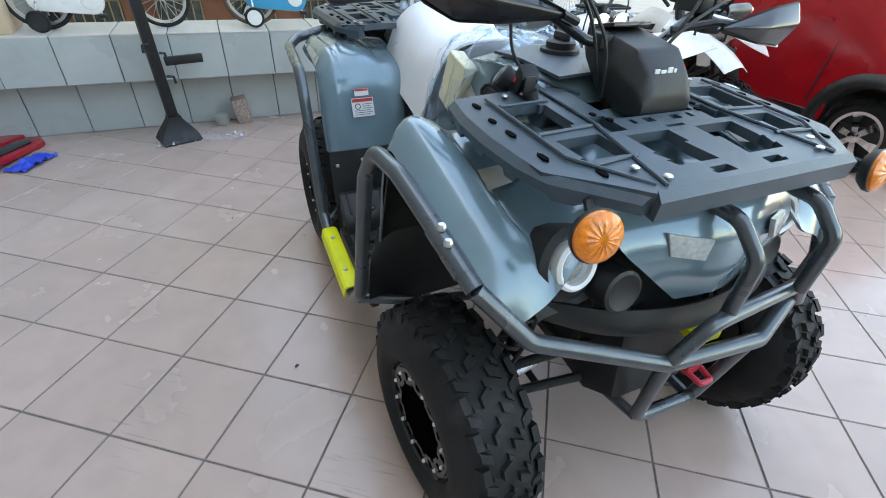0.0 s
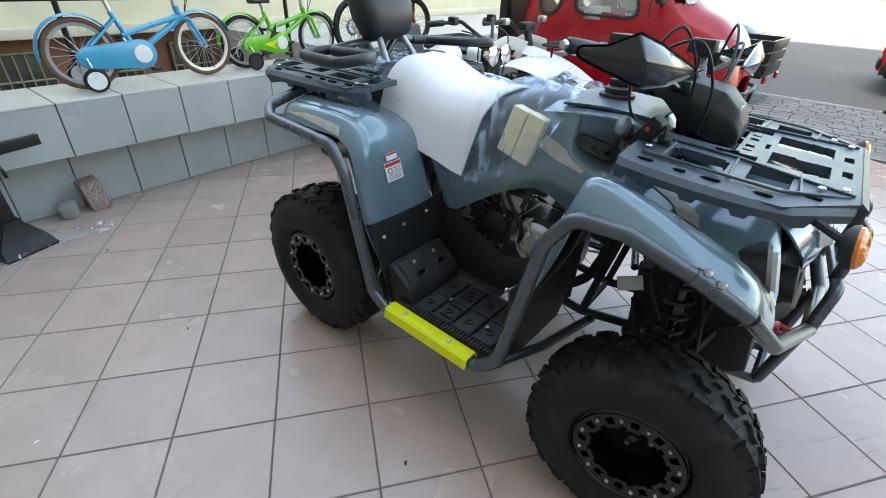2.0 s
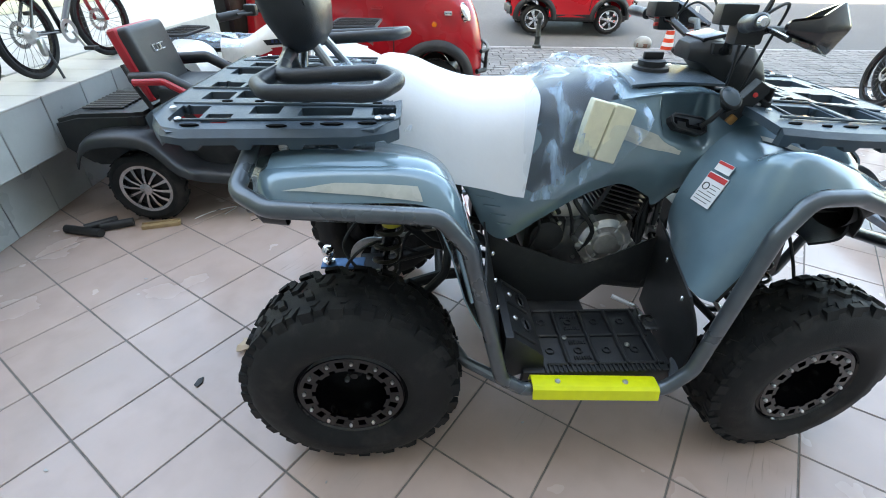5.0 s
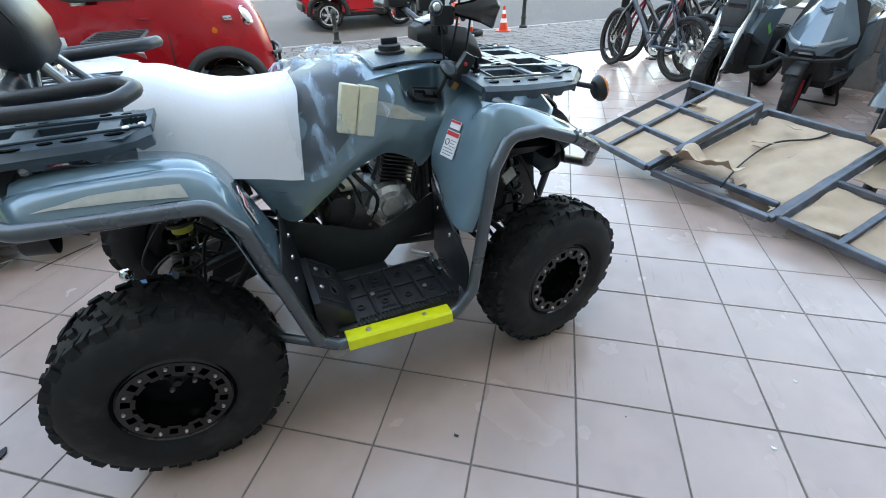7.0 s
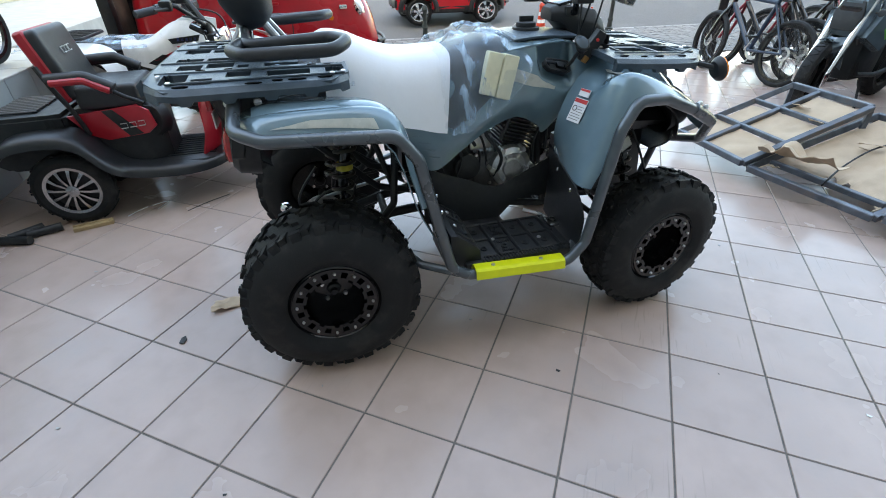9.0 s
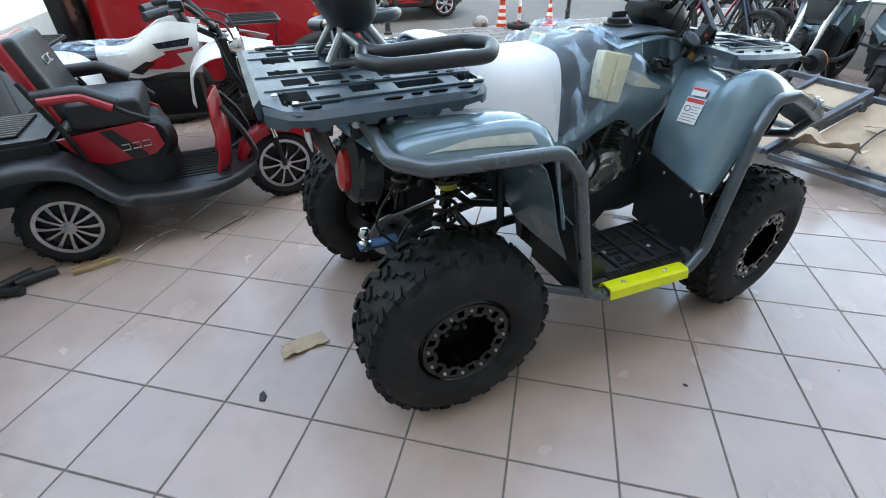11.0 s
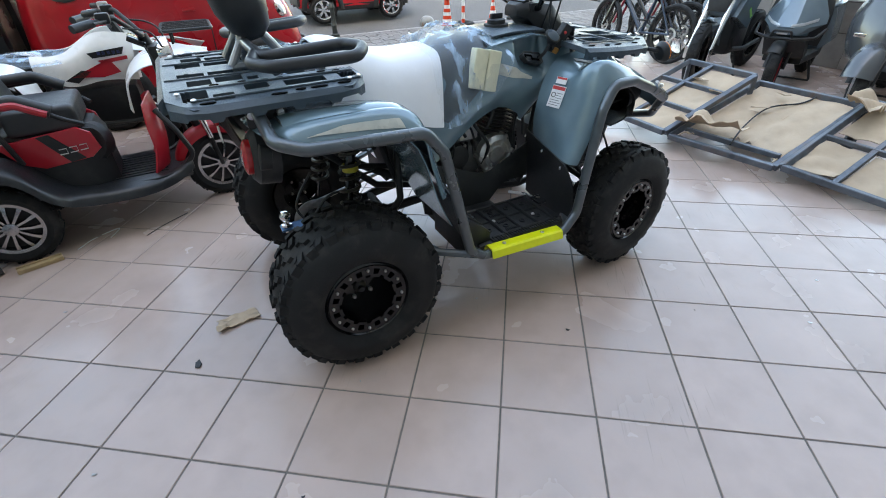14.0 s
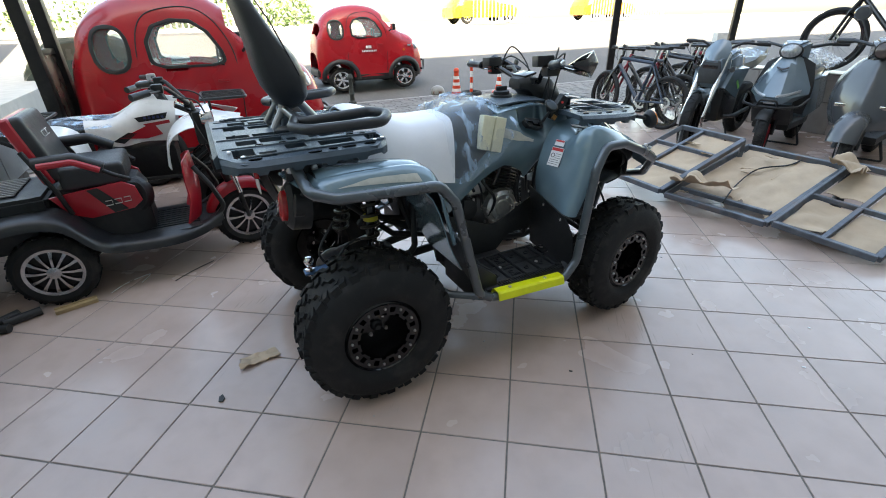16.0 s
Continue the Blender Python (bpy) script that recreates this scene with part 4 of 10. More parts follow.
    part("tow_bar", bm, mat("blue_steel", (0.06, 0.14, 0.26), 0.4, 0.6), q, "blue painted tow bar")
    bm = bmesh.new()
    lathe(bm, [(0.0, 0.075), (0.014, 0.072), (0.024, 0.058), (0.025, 0.046), (0.018, 0.03), (0.012, 0.024), (0.014, 0.012), (0.024, 0.010), (0.024, 0), (0.014, -0.01), (0.014, -0.03), (0, -0.03)], 22, pose(-0.16, 0, 0.395))
    part("tow_ball", bm, CHROME, q, "chrome tow ball")
    bm = bmesh.new()
    tube(bm, [(-0.34, 0.20, 1.03), (-0.33, 0.22, 0.88), (-0.25, 0.20, 0.76), (-0.10, 0.20, 0.72)], 0.008, 8, 0.03)
    part("rear_bracket", bm, PLAST, q)
    for pts in (((0.05, -0.14, 0.32), (0.12, -0.22, 0.46), (0.16, -0.14, 0.60), (0.25, -0.12, 0.62)), ((-0.05, -0.1, 0.36), (-0.06, -0.15, 0.48), (0.05, -0.12, 0.56), (0.2, -0.1, 0.5)), ((0.0, -0.20, 0.38), (0.05, -0.24, 0.50), (0.16, -0.20, 0.55)), ((-0.02, -0.05, 0.36), (-0.10, 0.02, 0.46), (0.0, 0.06, 0.60))):
        bm = bmesh.new()
        tube(bm, spline(pts, 16), 0.006, 7)
        part("hose", bm, PLAST, q)
    bm = bmesh.new()
    box(bm, (-0.045, -0.20, 0.37), (0.08, 0.05, 0.08), pose(0, 0, 0), 0.012)
    part("brake_caliper", bm, ALLOY, q)

# ---------------------------------------------------------------- the quad bike
def plate(xs, half, holes, thick, zf, cut=None, ny=34):
    """A flat plate in plan, with openings; xs: (start, end, steps), half(x): its half width, zf(x, y): its height."""
    x0, x1, nx = xs
    bm = bmesh.new()
    vs = {}

    def vert(i, j):
        if (i, j) not in vs:
            x = x0 + (x1 - x0) * i / nx
            y = half(x) * (2 * j / ny - 1)
            vs[i, j] = bm.verts.new((x, y, zf(x, y)))
        return vs[i, j]
    for i in range(nx):
        for j in range(ny):
            x = x0 + (x1 - x0) * (i + 0.5) / nx
            y = half(x) * (2 * (j + 0.5) / ny - 1)
            if any(a <= x <= b and c <= abs(y) <= e for a, b, c, e in holes) or (cut and cut(x, y)):
                continue
            bm.faces.new((vert(i, j), vert(i + 1, j), vert(i + 1, j + 1), vert(i, j + 1)))
    bmesh.ops.recalc_face_normals(bm, faces=bm.faces)
    solidify(bm, thick)
    return bm


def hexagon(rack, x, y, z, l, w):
    """A thin black hexagon laid on a rack's top; its colour paints the shade inside a small pointed slot."""
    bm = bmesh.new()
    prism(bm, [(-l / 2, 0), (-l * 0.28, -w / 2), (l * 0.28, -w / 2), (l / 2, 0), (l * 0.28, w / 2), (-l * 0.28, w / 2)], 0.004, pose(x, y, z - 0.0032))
    part("slot", bm, SLOTSHADE, rack)


def teeth(cuts):
    """Stations and depths of a rack's side skirt that steps between shallow and deep."""
    xs, dp = [], []
    for k, (a, b) in enumerate(zip(cuts, cuts[1:])):
        d = 0.032 if k % 2 else 0.044
        xs += [a + 0.004, b - 0.004]
        dp += [d, d]
    return xs, dp


def laid(ob, corners, s, nu, nv, lift, push=(0, 0.05, 0.02)):
    """A thin patch that follows a panel's outside between four corners; s: the side of the quad bike."""
    skin = BVHTree.FromPolygons([v.co for v in ob.data.vertices], [p.vertices for p in ob.data.polygons])
    a, b, c, e = (Vector((p[0], s * p[1], p[2])) for p in corners)
    off = Vector((push[0], s * push[1], push[2]))
    out = []
    for i in range(nu):
        u = i / (nu - 1)
        row = []
        for j in range(nv):
            p = (a.lerp(b, u)).lerp(e.lerp(c, u), j / (nv - 1)) + off
            near = skin.find_nearest(p)[0]
            row.append(near + (p - near).normalized() * lift)
        out.append(row)
    return out


def tyre_meshes(r, rim_r, w, knobs, rows):
    """Meshes of a balloon tyre: carcass and knobbly tread, axis along y, outer side to -y."""
    bm = bmesh.new()
    prof = []
    n = 22
    for i in range(n + 1):
        a = math.pi * (i / n) * 1.0
        c, sn = math.cos(a), math.sin(a)
        y = -w / 2 * (abs(c) ** 0.62) * (1 if c > 0 else -1)
        rr = rim_r + (r - 0.012 - rim_r) * (sn ** 0.72 if sn > 0 else 0)
        prof.append((rr, y))
    prof = [(rim_r, -w * 0.36)] + prof[1:-1] + [(rim_r, w * 0.36)]
    lathe(bm, [(a, -b) for a, b in prof], 72, RX90)
    smooth_edges(bm, 60)
    tyre = bpy.data.meshes.new("tyre")
    bm.to_mesh(tyre)
    bm.free()
    bm = bmesh.new()
    rnd = random.Random(4)
    def knob(a, y, la, wy, skew, rbase, h):
        base, top = [], []
        for u, v in ((-1, -1), (1, -1), (1, 1), (-1, 1)):
            for lst, rr, k in ((base, rbase - 0.012, 1.0), (top, rbase + h, 0.82)):
                aa = a + (u * la * 0.5 * k + v * skew * 0.5) / r
                yy = y + v * wy * 0.5 * k
                lst.append(bm.verts.new((rr * math.cos(aa), yy, rr * math.sin(aa))))
        bm.faces.new(top)
        for i in range(4):
            bm.faces.new((base[i], base[(i + 1) % 4], top[(i + 1) % 4], top[i]))
    for k in range(knobs):
        a = 2 * math.pi * k / knobs
        for q in range(rows):
            y = w * (-0.27 + 0.54 * q / (rows - 1))
            off = (0.5 if q % 2 else 0.0) * 2 * math.pi / knobs
            drop = 0.016 * (abs(y) / (w * 0.3)) ** 2.5
            knob(a + off, y, 0.028, w * 0.15, 0.016 * (1 if q % 2 else -1), r - 0.012 - drop, 0.012)
            knob(a + off + 0.022 / r, y + w * 0.06, 0.018, w * 0.07, -0.012, r - 0.012 - drop, 0.011)
        for sd in (-1, 1):          # shoulder lugs that run down the side
            y = sd * w * 0.415
            for m_, dr in ((0, 0.026),):
                aa = a + (0.0 if sd > 0 else math.pi / knobs)
                yy = sd * w * (0.335 + 0.075 * m_)
                base = r - dr
                vs = []
                for u in (-1, 1):
                    for v in (-1, 1):
                        ang = aa + u * (0.019 - 0.004 * m_) / r
                        rr = base + v * 0.016
                        ex = 0.004 if v > 0 else 0.012
                        vs.append((bm.verts.new((rr * math.cos(ang), yy - sd * 0.014, rr * math.sin(ang))),
                                   bm.verts.new(((rr) * math.cos(ang), yy + sd * (ex - 0.004 * m_ * (1 - v)), (rr) * math.sin(ang)))))
                (a0, a1), (b0, b1), (c0, c1), (d0, d1) = vs
                for f in ((a1, b1, d1, c1), (a0, a1, c1, c0), (b0, b1, a1, a0), (d0, d1, b1, b0), (c0, c1, d1, d0)):
                    bm.faces.new(f)
    bmesh.ops.recalc_face_normals(bm, faces=bm.faces)
    tread = bpy.data.meshes.new("tread")
    bm.to_mesh(tread)
    bm.free()
    return tyre, tread


def rim_mesh(rim_r, w, depth):
    """Dished black rim with a pocketed clamp ring, outer side to -y."""
    bm = bmesh.new()
    yo = -w * 0.36
    prof = [(rim_r + 0.002, yo + 0.02), (rim_r + 0.010, yo + 0.004), (rim_r + 0.009, yo - 0.008), (rim_r + 0.002, yo - 0.014), (rim_r * 0.985, yo - 0.006), (rim_r * 0.96, yo - 0.005)]
    lathe(bm, [(a, -b) for a, b in prof], 60, RX90)
    prof = [(rim_r * 0.66, yo - 0.002), (rim_r * 0.655, yo + 0.03), (rim_r * 0.62, yo + depth), (rim_r * 0.46, yo + depth), (rim_r * 0.44, yo + depth - 0.008), (0, yo + depth - 0.006)]
    lathe(bm, [(a, -b) for a, b in prof], 48, RX90)
    lathe(bm, [(a, -b) for a, b in ((rim_r + 0.002, yo + 0.02), (rim_r * 0.8, w * 0.1), (rim_r * 0.95, w * 0.36), (rim_r * 0.6, w * 0.3), (rim_r * 0.6, yo + depth + 0.02))], 40, RX90)
    # clamp ring: a flat band with a deep pocket between each pair of bolts and notches in its inner edge
    def at(f, a, y):
        return bm.verts.new((rim_r * f * math.cos(a), y, rim_r * f * math.sin(a)))
    fs = (0.655, 0.715, 0.735, 0.885, 0.96)
    step = 2 * math.pi / 72
    for k in range(72):
        a0, a1 = k * step, (k + 1) * step
        pocket = k % 6 in (5, 0)
        for j in range(4):
            deep = (pocket and j == 2) or (k % 6 in (2, 3) and j == 0)
            y = yo + 0.012 if deep else yo - 0.009
            p = [at(fs[j], a0, y), at(fs[j + 1], a0, y), at(fs[j + 1], a1, y), at(fs[j], a1, y)]
            bm.faces.new(p)
            if deep:
                for f0, b0, f1, b1 in ((fs[j], a0, fs[j + 1], a0), (fs[j + 1], a0, fs[j + 1], a1), (fs[j + 1], a1, fs[j], a1), (fs[j], a1, fs[j], a0)):
                    bm.faces.new((at(f0, b0, yo - 0.009), at(f1, b1, yo - 0.009), at(f1, b1, yo + 0.012), at(f0, b0, yo + 0.012)))
    bmesh.ops.remove_doubles(bm, verts=bm.verts, dist=0.0002)
    bmesh.ops.recalc_face_normals(bm, faces=bm.faces)
    smooth_edges(bm, 30)
    me = bpy.data.meshes.new("rim")
    bm.to_mesh(me)
    bm.free()
    return me


def bolt_mesh(r, h):
    bm = bmesh.new()
    lathe(bm, [(0, h), (r * 0.7, h), (r, h * 0.5), (r, 0), (0, 0)], 8, RX90)
    me = bpy.data.meshes.new("bolt")
    bm.to_mesh(me)
    bm.free()
    return me


def build_quad():
    q = thing("quad_bike", "blue-grey quad bike with black racks and seat wrapped in white foam", "quad bike", pose(QX, QY, 0, 0, 0, QH) @ Matrix.Scale(0.95, 4))
    # wheels
    bolt_me = bolt_mesh(0.0058, 0.008)
    nut_me = bolt_mesh(0.009, 0.016)
    for nm, r, rim_r, w, x, y, turn in (("rear_wheel", 0.336, 0.160, 0.285, 0.0, 0.502, 0), ("front_wheel", 0.320, 0.157, 0.225, 1.404, 0.515, 6.5)):
        tyre, tread = tyre_meshes(r, rim_r, w, 24, 4)
        rim = rim_mesh(rim_r, w, 0.10)
        for s in (-1, 1):
            wh = part_me(nm, rim, RIMBLK, q, "black dished rim with clamp ring")
            wh.matrix_local = pose(x, s * y, r - 0.004, 0, random.uniform(0, 90), (0 if s < 0 else 180) + turn)
            part_me("tyre", tyre, RUBBER, wh)
            part_me("tread", tread, RUBBER, wh, "knobbly off-road tread")
            for k in range(12):
                a = 2 * math.pi * (k + 0.5) / 12
                b = part_me("bolt", bolt_me, STEEL, wh)
                b.matrix_local = pose(rim_r * 0.855 * math.cos(a), -w * 0.36 - 0.009, rim_r * 0.855 * math.sin(a))
            bm = bmesh.new()
            lathe(bm, [(0, 0.034), (0.012, 0.034), (0.014, 0.020), (0.024, 0.014), (0.030, 0.0)], 18, pose(0, -w * 0.36 + 0.098, 0, 90, 0, 0))
            hub = part("hub", bm, PLAST, wh)
            for k in range(4):
                a = math.pi * (0.25 + 0.5 * k)
                b = part_me("wheel_nut", nut_me, STEEL, hub)
                b.matrix_local = pose(0.050 * math.cos(a), -w * 0.36 + 0.097, 0.050 * math.sin(a))
    # side rails, one bent tube each
    for s in (-1, 1):
        bm = bmesh.new()
        pts = [(-0.205, 0.385, 1.03), (-0.20, 0.575, 0.985), (-0.12, 0.625, 0.965), (0.26, 0.645, 0.952), (0.325, 0.648, 0.87), (0.435, 0.645, 0.43), (0.50, 0.645, 0.385),
               (0.92, 0.645, 0.365), (0.99, 0.64, 0.44), (1.065, 0.622, 0.88), (1.125, 0.61, 0.972), (1.25, 0.595, 0.968), (1.44, 0.562, 0.895), (1.53, 0.54, 0.845)]
        tube(bm, [(a, b * s, c) for a, b, c in pts], 0.0208, 14, 0.06)
        part("side_rail", bm, TUBE, q, "grey metallic bent tube rail")
        bm = bmesh.new()           # return tube to the frame under the footboard
        tube(bm, [(0.47, 0.64 * s, 0.395), (0.34, 0.55 * s, 0.40), (0.20, 0.30 * s, 0.46)], 0.0165, 10, 0.05)
        part("rail_stay", bm, TUBE, q)
        bm = bmesh.new()
        tube(bm, [(0.95, 0.64 * s, 0.385), (1.05, 0.45 * s, 0.40), (1.12, 0.22 * s, 0.42)], 0.0165, 10, 0.05)
        part("rail_stay", bm, TUBE, q)
        bm = bmesh.new()           # yellow step guard: an angled cap over the rail
        prof = [(-0.034, -0.012), (-0.027, 0.020), (-0.018, 0.027), (0.018, 0.028), (0.029, 0.021), (0.036, 0.000), (0.031, -0.002), (0.024, 0.017), (0.016, 0.022), (-0.016, 0.021), (-0.022, 0.016), (-0.029, -0.013)]
        x0, x1 = 0.525, 0.895
        loft(bm, [[(x, s * (0.645 - a) if s > 0 else -(0.645 - a), 0.388 + b - (x - x0) * 0.05) for a, b in prof] for x in (x0, x0 + 0.012, 0.7, x1 - 0.012, x1)])
        bmesh.ops.recalc_face_normals(bm, faces=bm.faces)
        g = part("step_guard", bm, YELLOW, q, "bright yellow plastic step guard")
        for x in (0.60, 0.80):
            b = part_me("bolt", bolt_mesh(0.009, 0.006), STEEL, g)
            b.matrix_local = pose(x, s * 0.645, 0.414 - (x - x0) * 0.05, -90, 0, 0)
        bm = bmesh.new()          # clamp with two bolts on the front mudguard
        tube(bm, [(1.40, s * 0.572, 0.914), (1.50, s * 0.549, 0.862)], 0.0228, 14)
        j = part("rail_clamp", bm, TUBE, q)
        for x, z in ((1.425, 0.926), (1.458, 0.910)):
            b = part_me("bolt", bolt_mesh(0.010, 0.012), STEEL, j)
            b.matrix_local = pose(x, s * 0.568, z, -90, 0, 0)
    # front bumper; it stands a little to the left of the middle
    bm = bmesh.new()
    tube(bm, [(1.53, -0.54, 0.845), (1.60, -0.44, 0.735), (1.685, -0.115, 0.625), (1.70, 0.185, 0.605), (1.61, 0.46, 0.735), (1.53, 0.54, 0.845)], 0.0200, 14, 0.05)
    part("bumper_hoop", bm, TUBE, q)
    bm = bmesh.new()
    tube(bm, [(1.685, -0.115, 0.625), (1.705, -0.055, 0.745), (1.675, 0.29, 0.735), (1.665, 0.34, 0.66)], 0.0175, 12, 0.05)
    part("bumper_bar", bm, TUBE, q)
    bm = bmesh.new()
    tube(bm, [(1.68, -0.105, 0.615), (1.64, -0.065, 0.345), (1.645, 0.135, 0.345), (1.69, 0.18, 0.60)], 0.0175, 12, 0.04)
    tube(bm, [(1.64, -0.06, 0.345), (1.45, -0.11, 0.36)], 0.015, 10)
    tube(bm, [(1.645, 0.13, 0.345), (1.45, 0.12, 0.36)], 0.015, 10)
    part("bumper_lower", bm, TUBE, q)
    for y0 in (-0.01, 0.235):
        bm = bmesh.new()
        tube(bm, [(1.695, y0 + 0.01, 0.745), (1.705, y0 - 0.005, 0.90), (1.65, y0 - 0.02, 0.965), (1.50, y0 - 0.03, 0.975)], 0.0165, 12, 0.05)
        part("bumper_upright", bm, TUBE, q)
    # red tow hook and battery label behind the bumper
    bm = bmesh.new()
    box(bm, (1.62, 0.09, 0.47), (0.05, 0.05, 0.03), None, 0.008)
    tube(bm, [(1.63, 0.07, 0.47), (1.68, 0.08, 0.46), (1.68, 0.12, 0.46), (1.63, 0.12, 0.47)], 0.008, 8, 0.01)
    part("tow_hook", bm, mat("red_hook", (0.5, 0.02, 0.04), 0.4), q, "red painted tow hook")
    bm = bmesh.new()
    box(bm, (1.62, 0.075, 0.60), (0.06, 0.08, 0.025), pose(0, 0, 0), 0.003)
    part("fuse_label", bm, YELLOW, q)
    # mudguards: front
    FR = [[(1.015, 0.27, 0.668), (0.99, 0.38, 0.662), (0.978, 0.46, 0.656), (0.972, 0.52, 0.65), (0.985, 0.56, 0.643), (1.015, 0.58, 0.64)],
          [(0.995, 0.28, 0.765), (0.992, 0.38, 0.765), (1.0, 0.46, 0.765), (1.01, 0.51, 0.762), (1.03, 0.56, 0.758), (1.06, 0.585, 0.75)],
          [(1.00, 0.29, 0.855), (1.012, 0.36, 0.86), (1.03, 0.43, 0.863), (1.04, 0.49, 0.865), (1.06, 0.55, 0.865), (1.095, 0.59, 0.855)],
          [(1.065, 0.25, 0.945), (1.065, 0.33, 0.955), (1.07, 0.41, 0.96), (1.07, 0.475, 0.975), (1.09, 0.545, 0.98), (1.12, 0.588, 0.945)],
          [(1.14, 0.235, 1.01), (1.13, 0.33, 1.005), (1.125, 0.42, 1.00), (1.115, 0.475, 1.035), (1.13, 0.535, 1.045), (1.16, 0.585, 0.985)],
          [(1.25, 0.23, 1.025), (1.25, 0.33, 0.995), (1.25, 0.415, 0.972), (1.245, 0.455, 1.008), (1.25, 0.525, 1.018), (1.26, 0.578, 0.965)],
          [(1.38, 0.22, 1.01), (1.39, 0.33, 0.955), (1.395, 0.40, 0.915), (1.40, 0.432, 0.945), (1.405, 0.50, 0.948), (1.41, 0.558, 0.905)],
          [(1.49, 0.21, 0.985), (1.495, 0.31, 0.935), (1.50, 0.375, 0.885), (1.51, 0.41, 0.882), (1.52, 0.47, 0.88), (1.53, 0.532, 0.84)],
          [(1.565, 0.355, 0.835), (1.567, 0.365, 0.825), (1.57, 0.38, 0.812), (1.575, 0.40, 0.80), (1.582, 0.44, 0.785), (1.583, 0.478, 0.76)]]
    # mudguards: rear
    RR = [[(0.40, 0.28, 0.66), (0.398, 0.40, 0.657), (0.39, 0.50, 0.655), (0.382, 0.55, 0.655), (0.362, 0.578, 0.657), (0.345, 0.59, 0.66)],
          [(0.34, 0.26, 0.80), (0.343, 0.38, 0.80), (0.347, 0.49, 0.80), (0.345, 0.535, 0.80), (0.328, 0.572, 0.80), (0.31, 0.59, 0.80)],
          [(0.285, 0.25, 0.91), (0.295, 0.37, 0.925), (0.303, 0.48, 0.942), (0.303, 0.525, 0.948), (0.295, 0.562, 0.93), (0.285, 0.585, 0.905)],
          [(0.20, 0.24, 0.96), (0.213, 0.36, 0.978), (0.222, 0.48, 1.0), (0.224, 0.522, 1.004), (0.22, 0.556, 0.98), (0.215, 0.58, 0.95)],
          [(0.04, 0.23, 0.985), (0.047, 0.36, 1.0), (0.05, 0.49, 1.014), (0.05, 0.532, 1.014), (0.05, 0.562, 0.985), (0.05, 0.58, 0.955)],
          [(-0.14, 0.22, 0.99), (-0.14, 0.35, 1.002), (-0.133, 0.475, 1.006), (-0.13, 0.522, 1.002), (-0.125, 0.552, 0.98), (-0.12, 0.57, 0.958)],
          [(-0.25, 0.22, 0.97), (-0.242, 0.32, 0.974), (-0.22, 0.42, 0.968), (-0.20, 0.47, 0.96), (-0.19, 0.50, 0.95), (-0.18, 0.52, 0.935)]]
    for s in (-1, 1):
        f = panel("front_mudguard", FR, PAINT, q, 40, 26, 0.006 * -s, s, "glossy blue-grey front mudguard")
        r_ = panel("rear_mudguard", RR, PAINT, q, 30, 26, 0.006 * -s, s, "glossy blue-grey rear mudguard")
        panel("arch_liner", [[(x + 0.016 + 0.012 * (k > 1), y - 0.004, z - 0.008 * (k > 1)) for x, y, z in r] for k, r in enumerate(FR[:4])], PLAST, q, 24, 16, 0.004 * -s, s, "matt black wheel arch liner")
        # raised swage over the rear mudguard
        bm = bmesh.new()
        top = smooth_grid([[(p[0], p[1] * s, p[2]) for p in r] for r in RR], 30, 14)
        loft(bm, [[top[i][2], top[i][3] + Vector((0.004, 0, 0.016)) * min(1, (i - 8) / 6), top[i][5] + Vector((0.004, 0, 0.013)) * min(1, (i - 8) / 6), top[i][6]] for i in range(8, 26)], closed=True)
        bmesh.ops.recalc_face_normals(bm, faces=bm.faces)
        part("mudguard_swage", bm, PAINT, r_)
        # strip of packing tape, pointed at its rear end
        tape = laid(r_, ((-0.11, 0.556, 0.985), (0.225, 0.572, 0.960), (0.215, 0.546, 0.995), (0.02, 0.546, 1.0)), s, 16, 5, 0.003, (0, 0.04, 0.02))
        part("tape_strip", sheet(tape, 0), TAPE, r_, "strip of dull packing tape", 60)
        tape = laid(f, ((1.17, 0.335, 1.0), (1.39, 0.425, 0.95), (1.40, 0.395, 0.95), (1.18, 0.305, 1.0)), s, 14, 4, 0.003, (0, 0, 0.06))
        part("tape_strip", sheet(tape, 0), mat("brown_tape_patch", (0.30, 0.27, 0.20), 0.35), f, "strip of brownish packing tape", 60)
        # stickers on the mudguards, laid on the curved surface
        for grid, u0, v0, par in ((smooth_grid([[(p[0], p[1] * s, p[2]) for p in r] for r in FR], 90, 60), 0.285, 0.30, f), (smooth_grid([[(p[0], p[1] * s, p[2]) for p in r] for r in RR], 90, 60), 0.20, 0.30, r_)):
            i0, j0 = int(u0 * 89), int(v0 * 59)
            o = grid[i0][j0]
            eu = (grid[i0 + 3][j0] - grid[i0 - 3][j0]).normalized()
            ev = (grid[i0][j0 + 3] - grid[i0][j0 - 3]).normalized()
            nr = eu.cross(ev).normalized()
            out = Vector((-1, s * 1.2, 0.2)) if par is f else Vector((1, s * 0.5, 0.3))
            if nr.dot(out) < 0:
                nr = -nr
            ey = (Vector((0, 0, 1)) - nr * nr.z).normalized()
            ex = ey.cross(nr)
            fr_m = Matrix(((ex.x, ey.x, nr.x, o.x), (ex.y, ey.y, nr.y, o.y), (ex.z, ey.z, nr.z, o.z), (0, 0, 0, 1)))
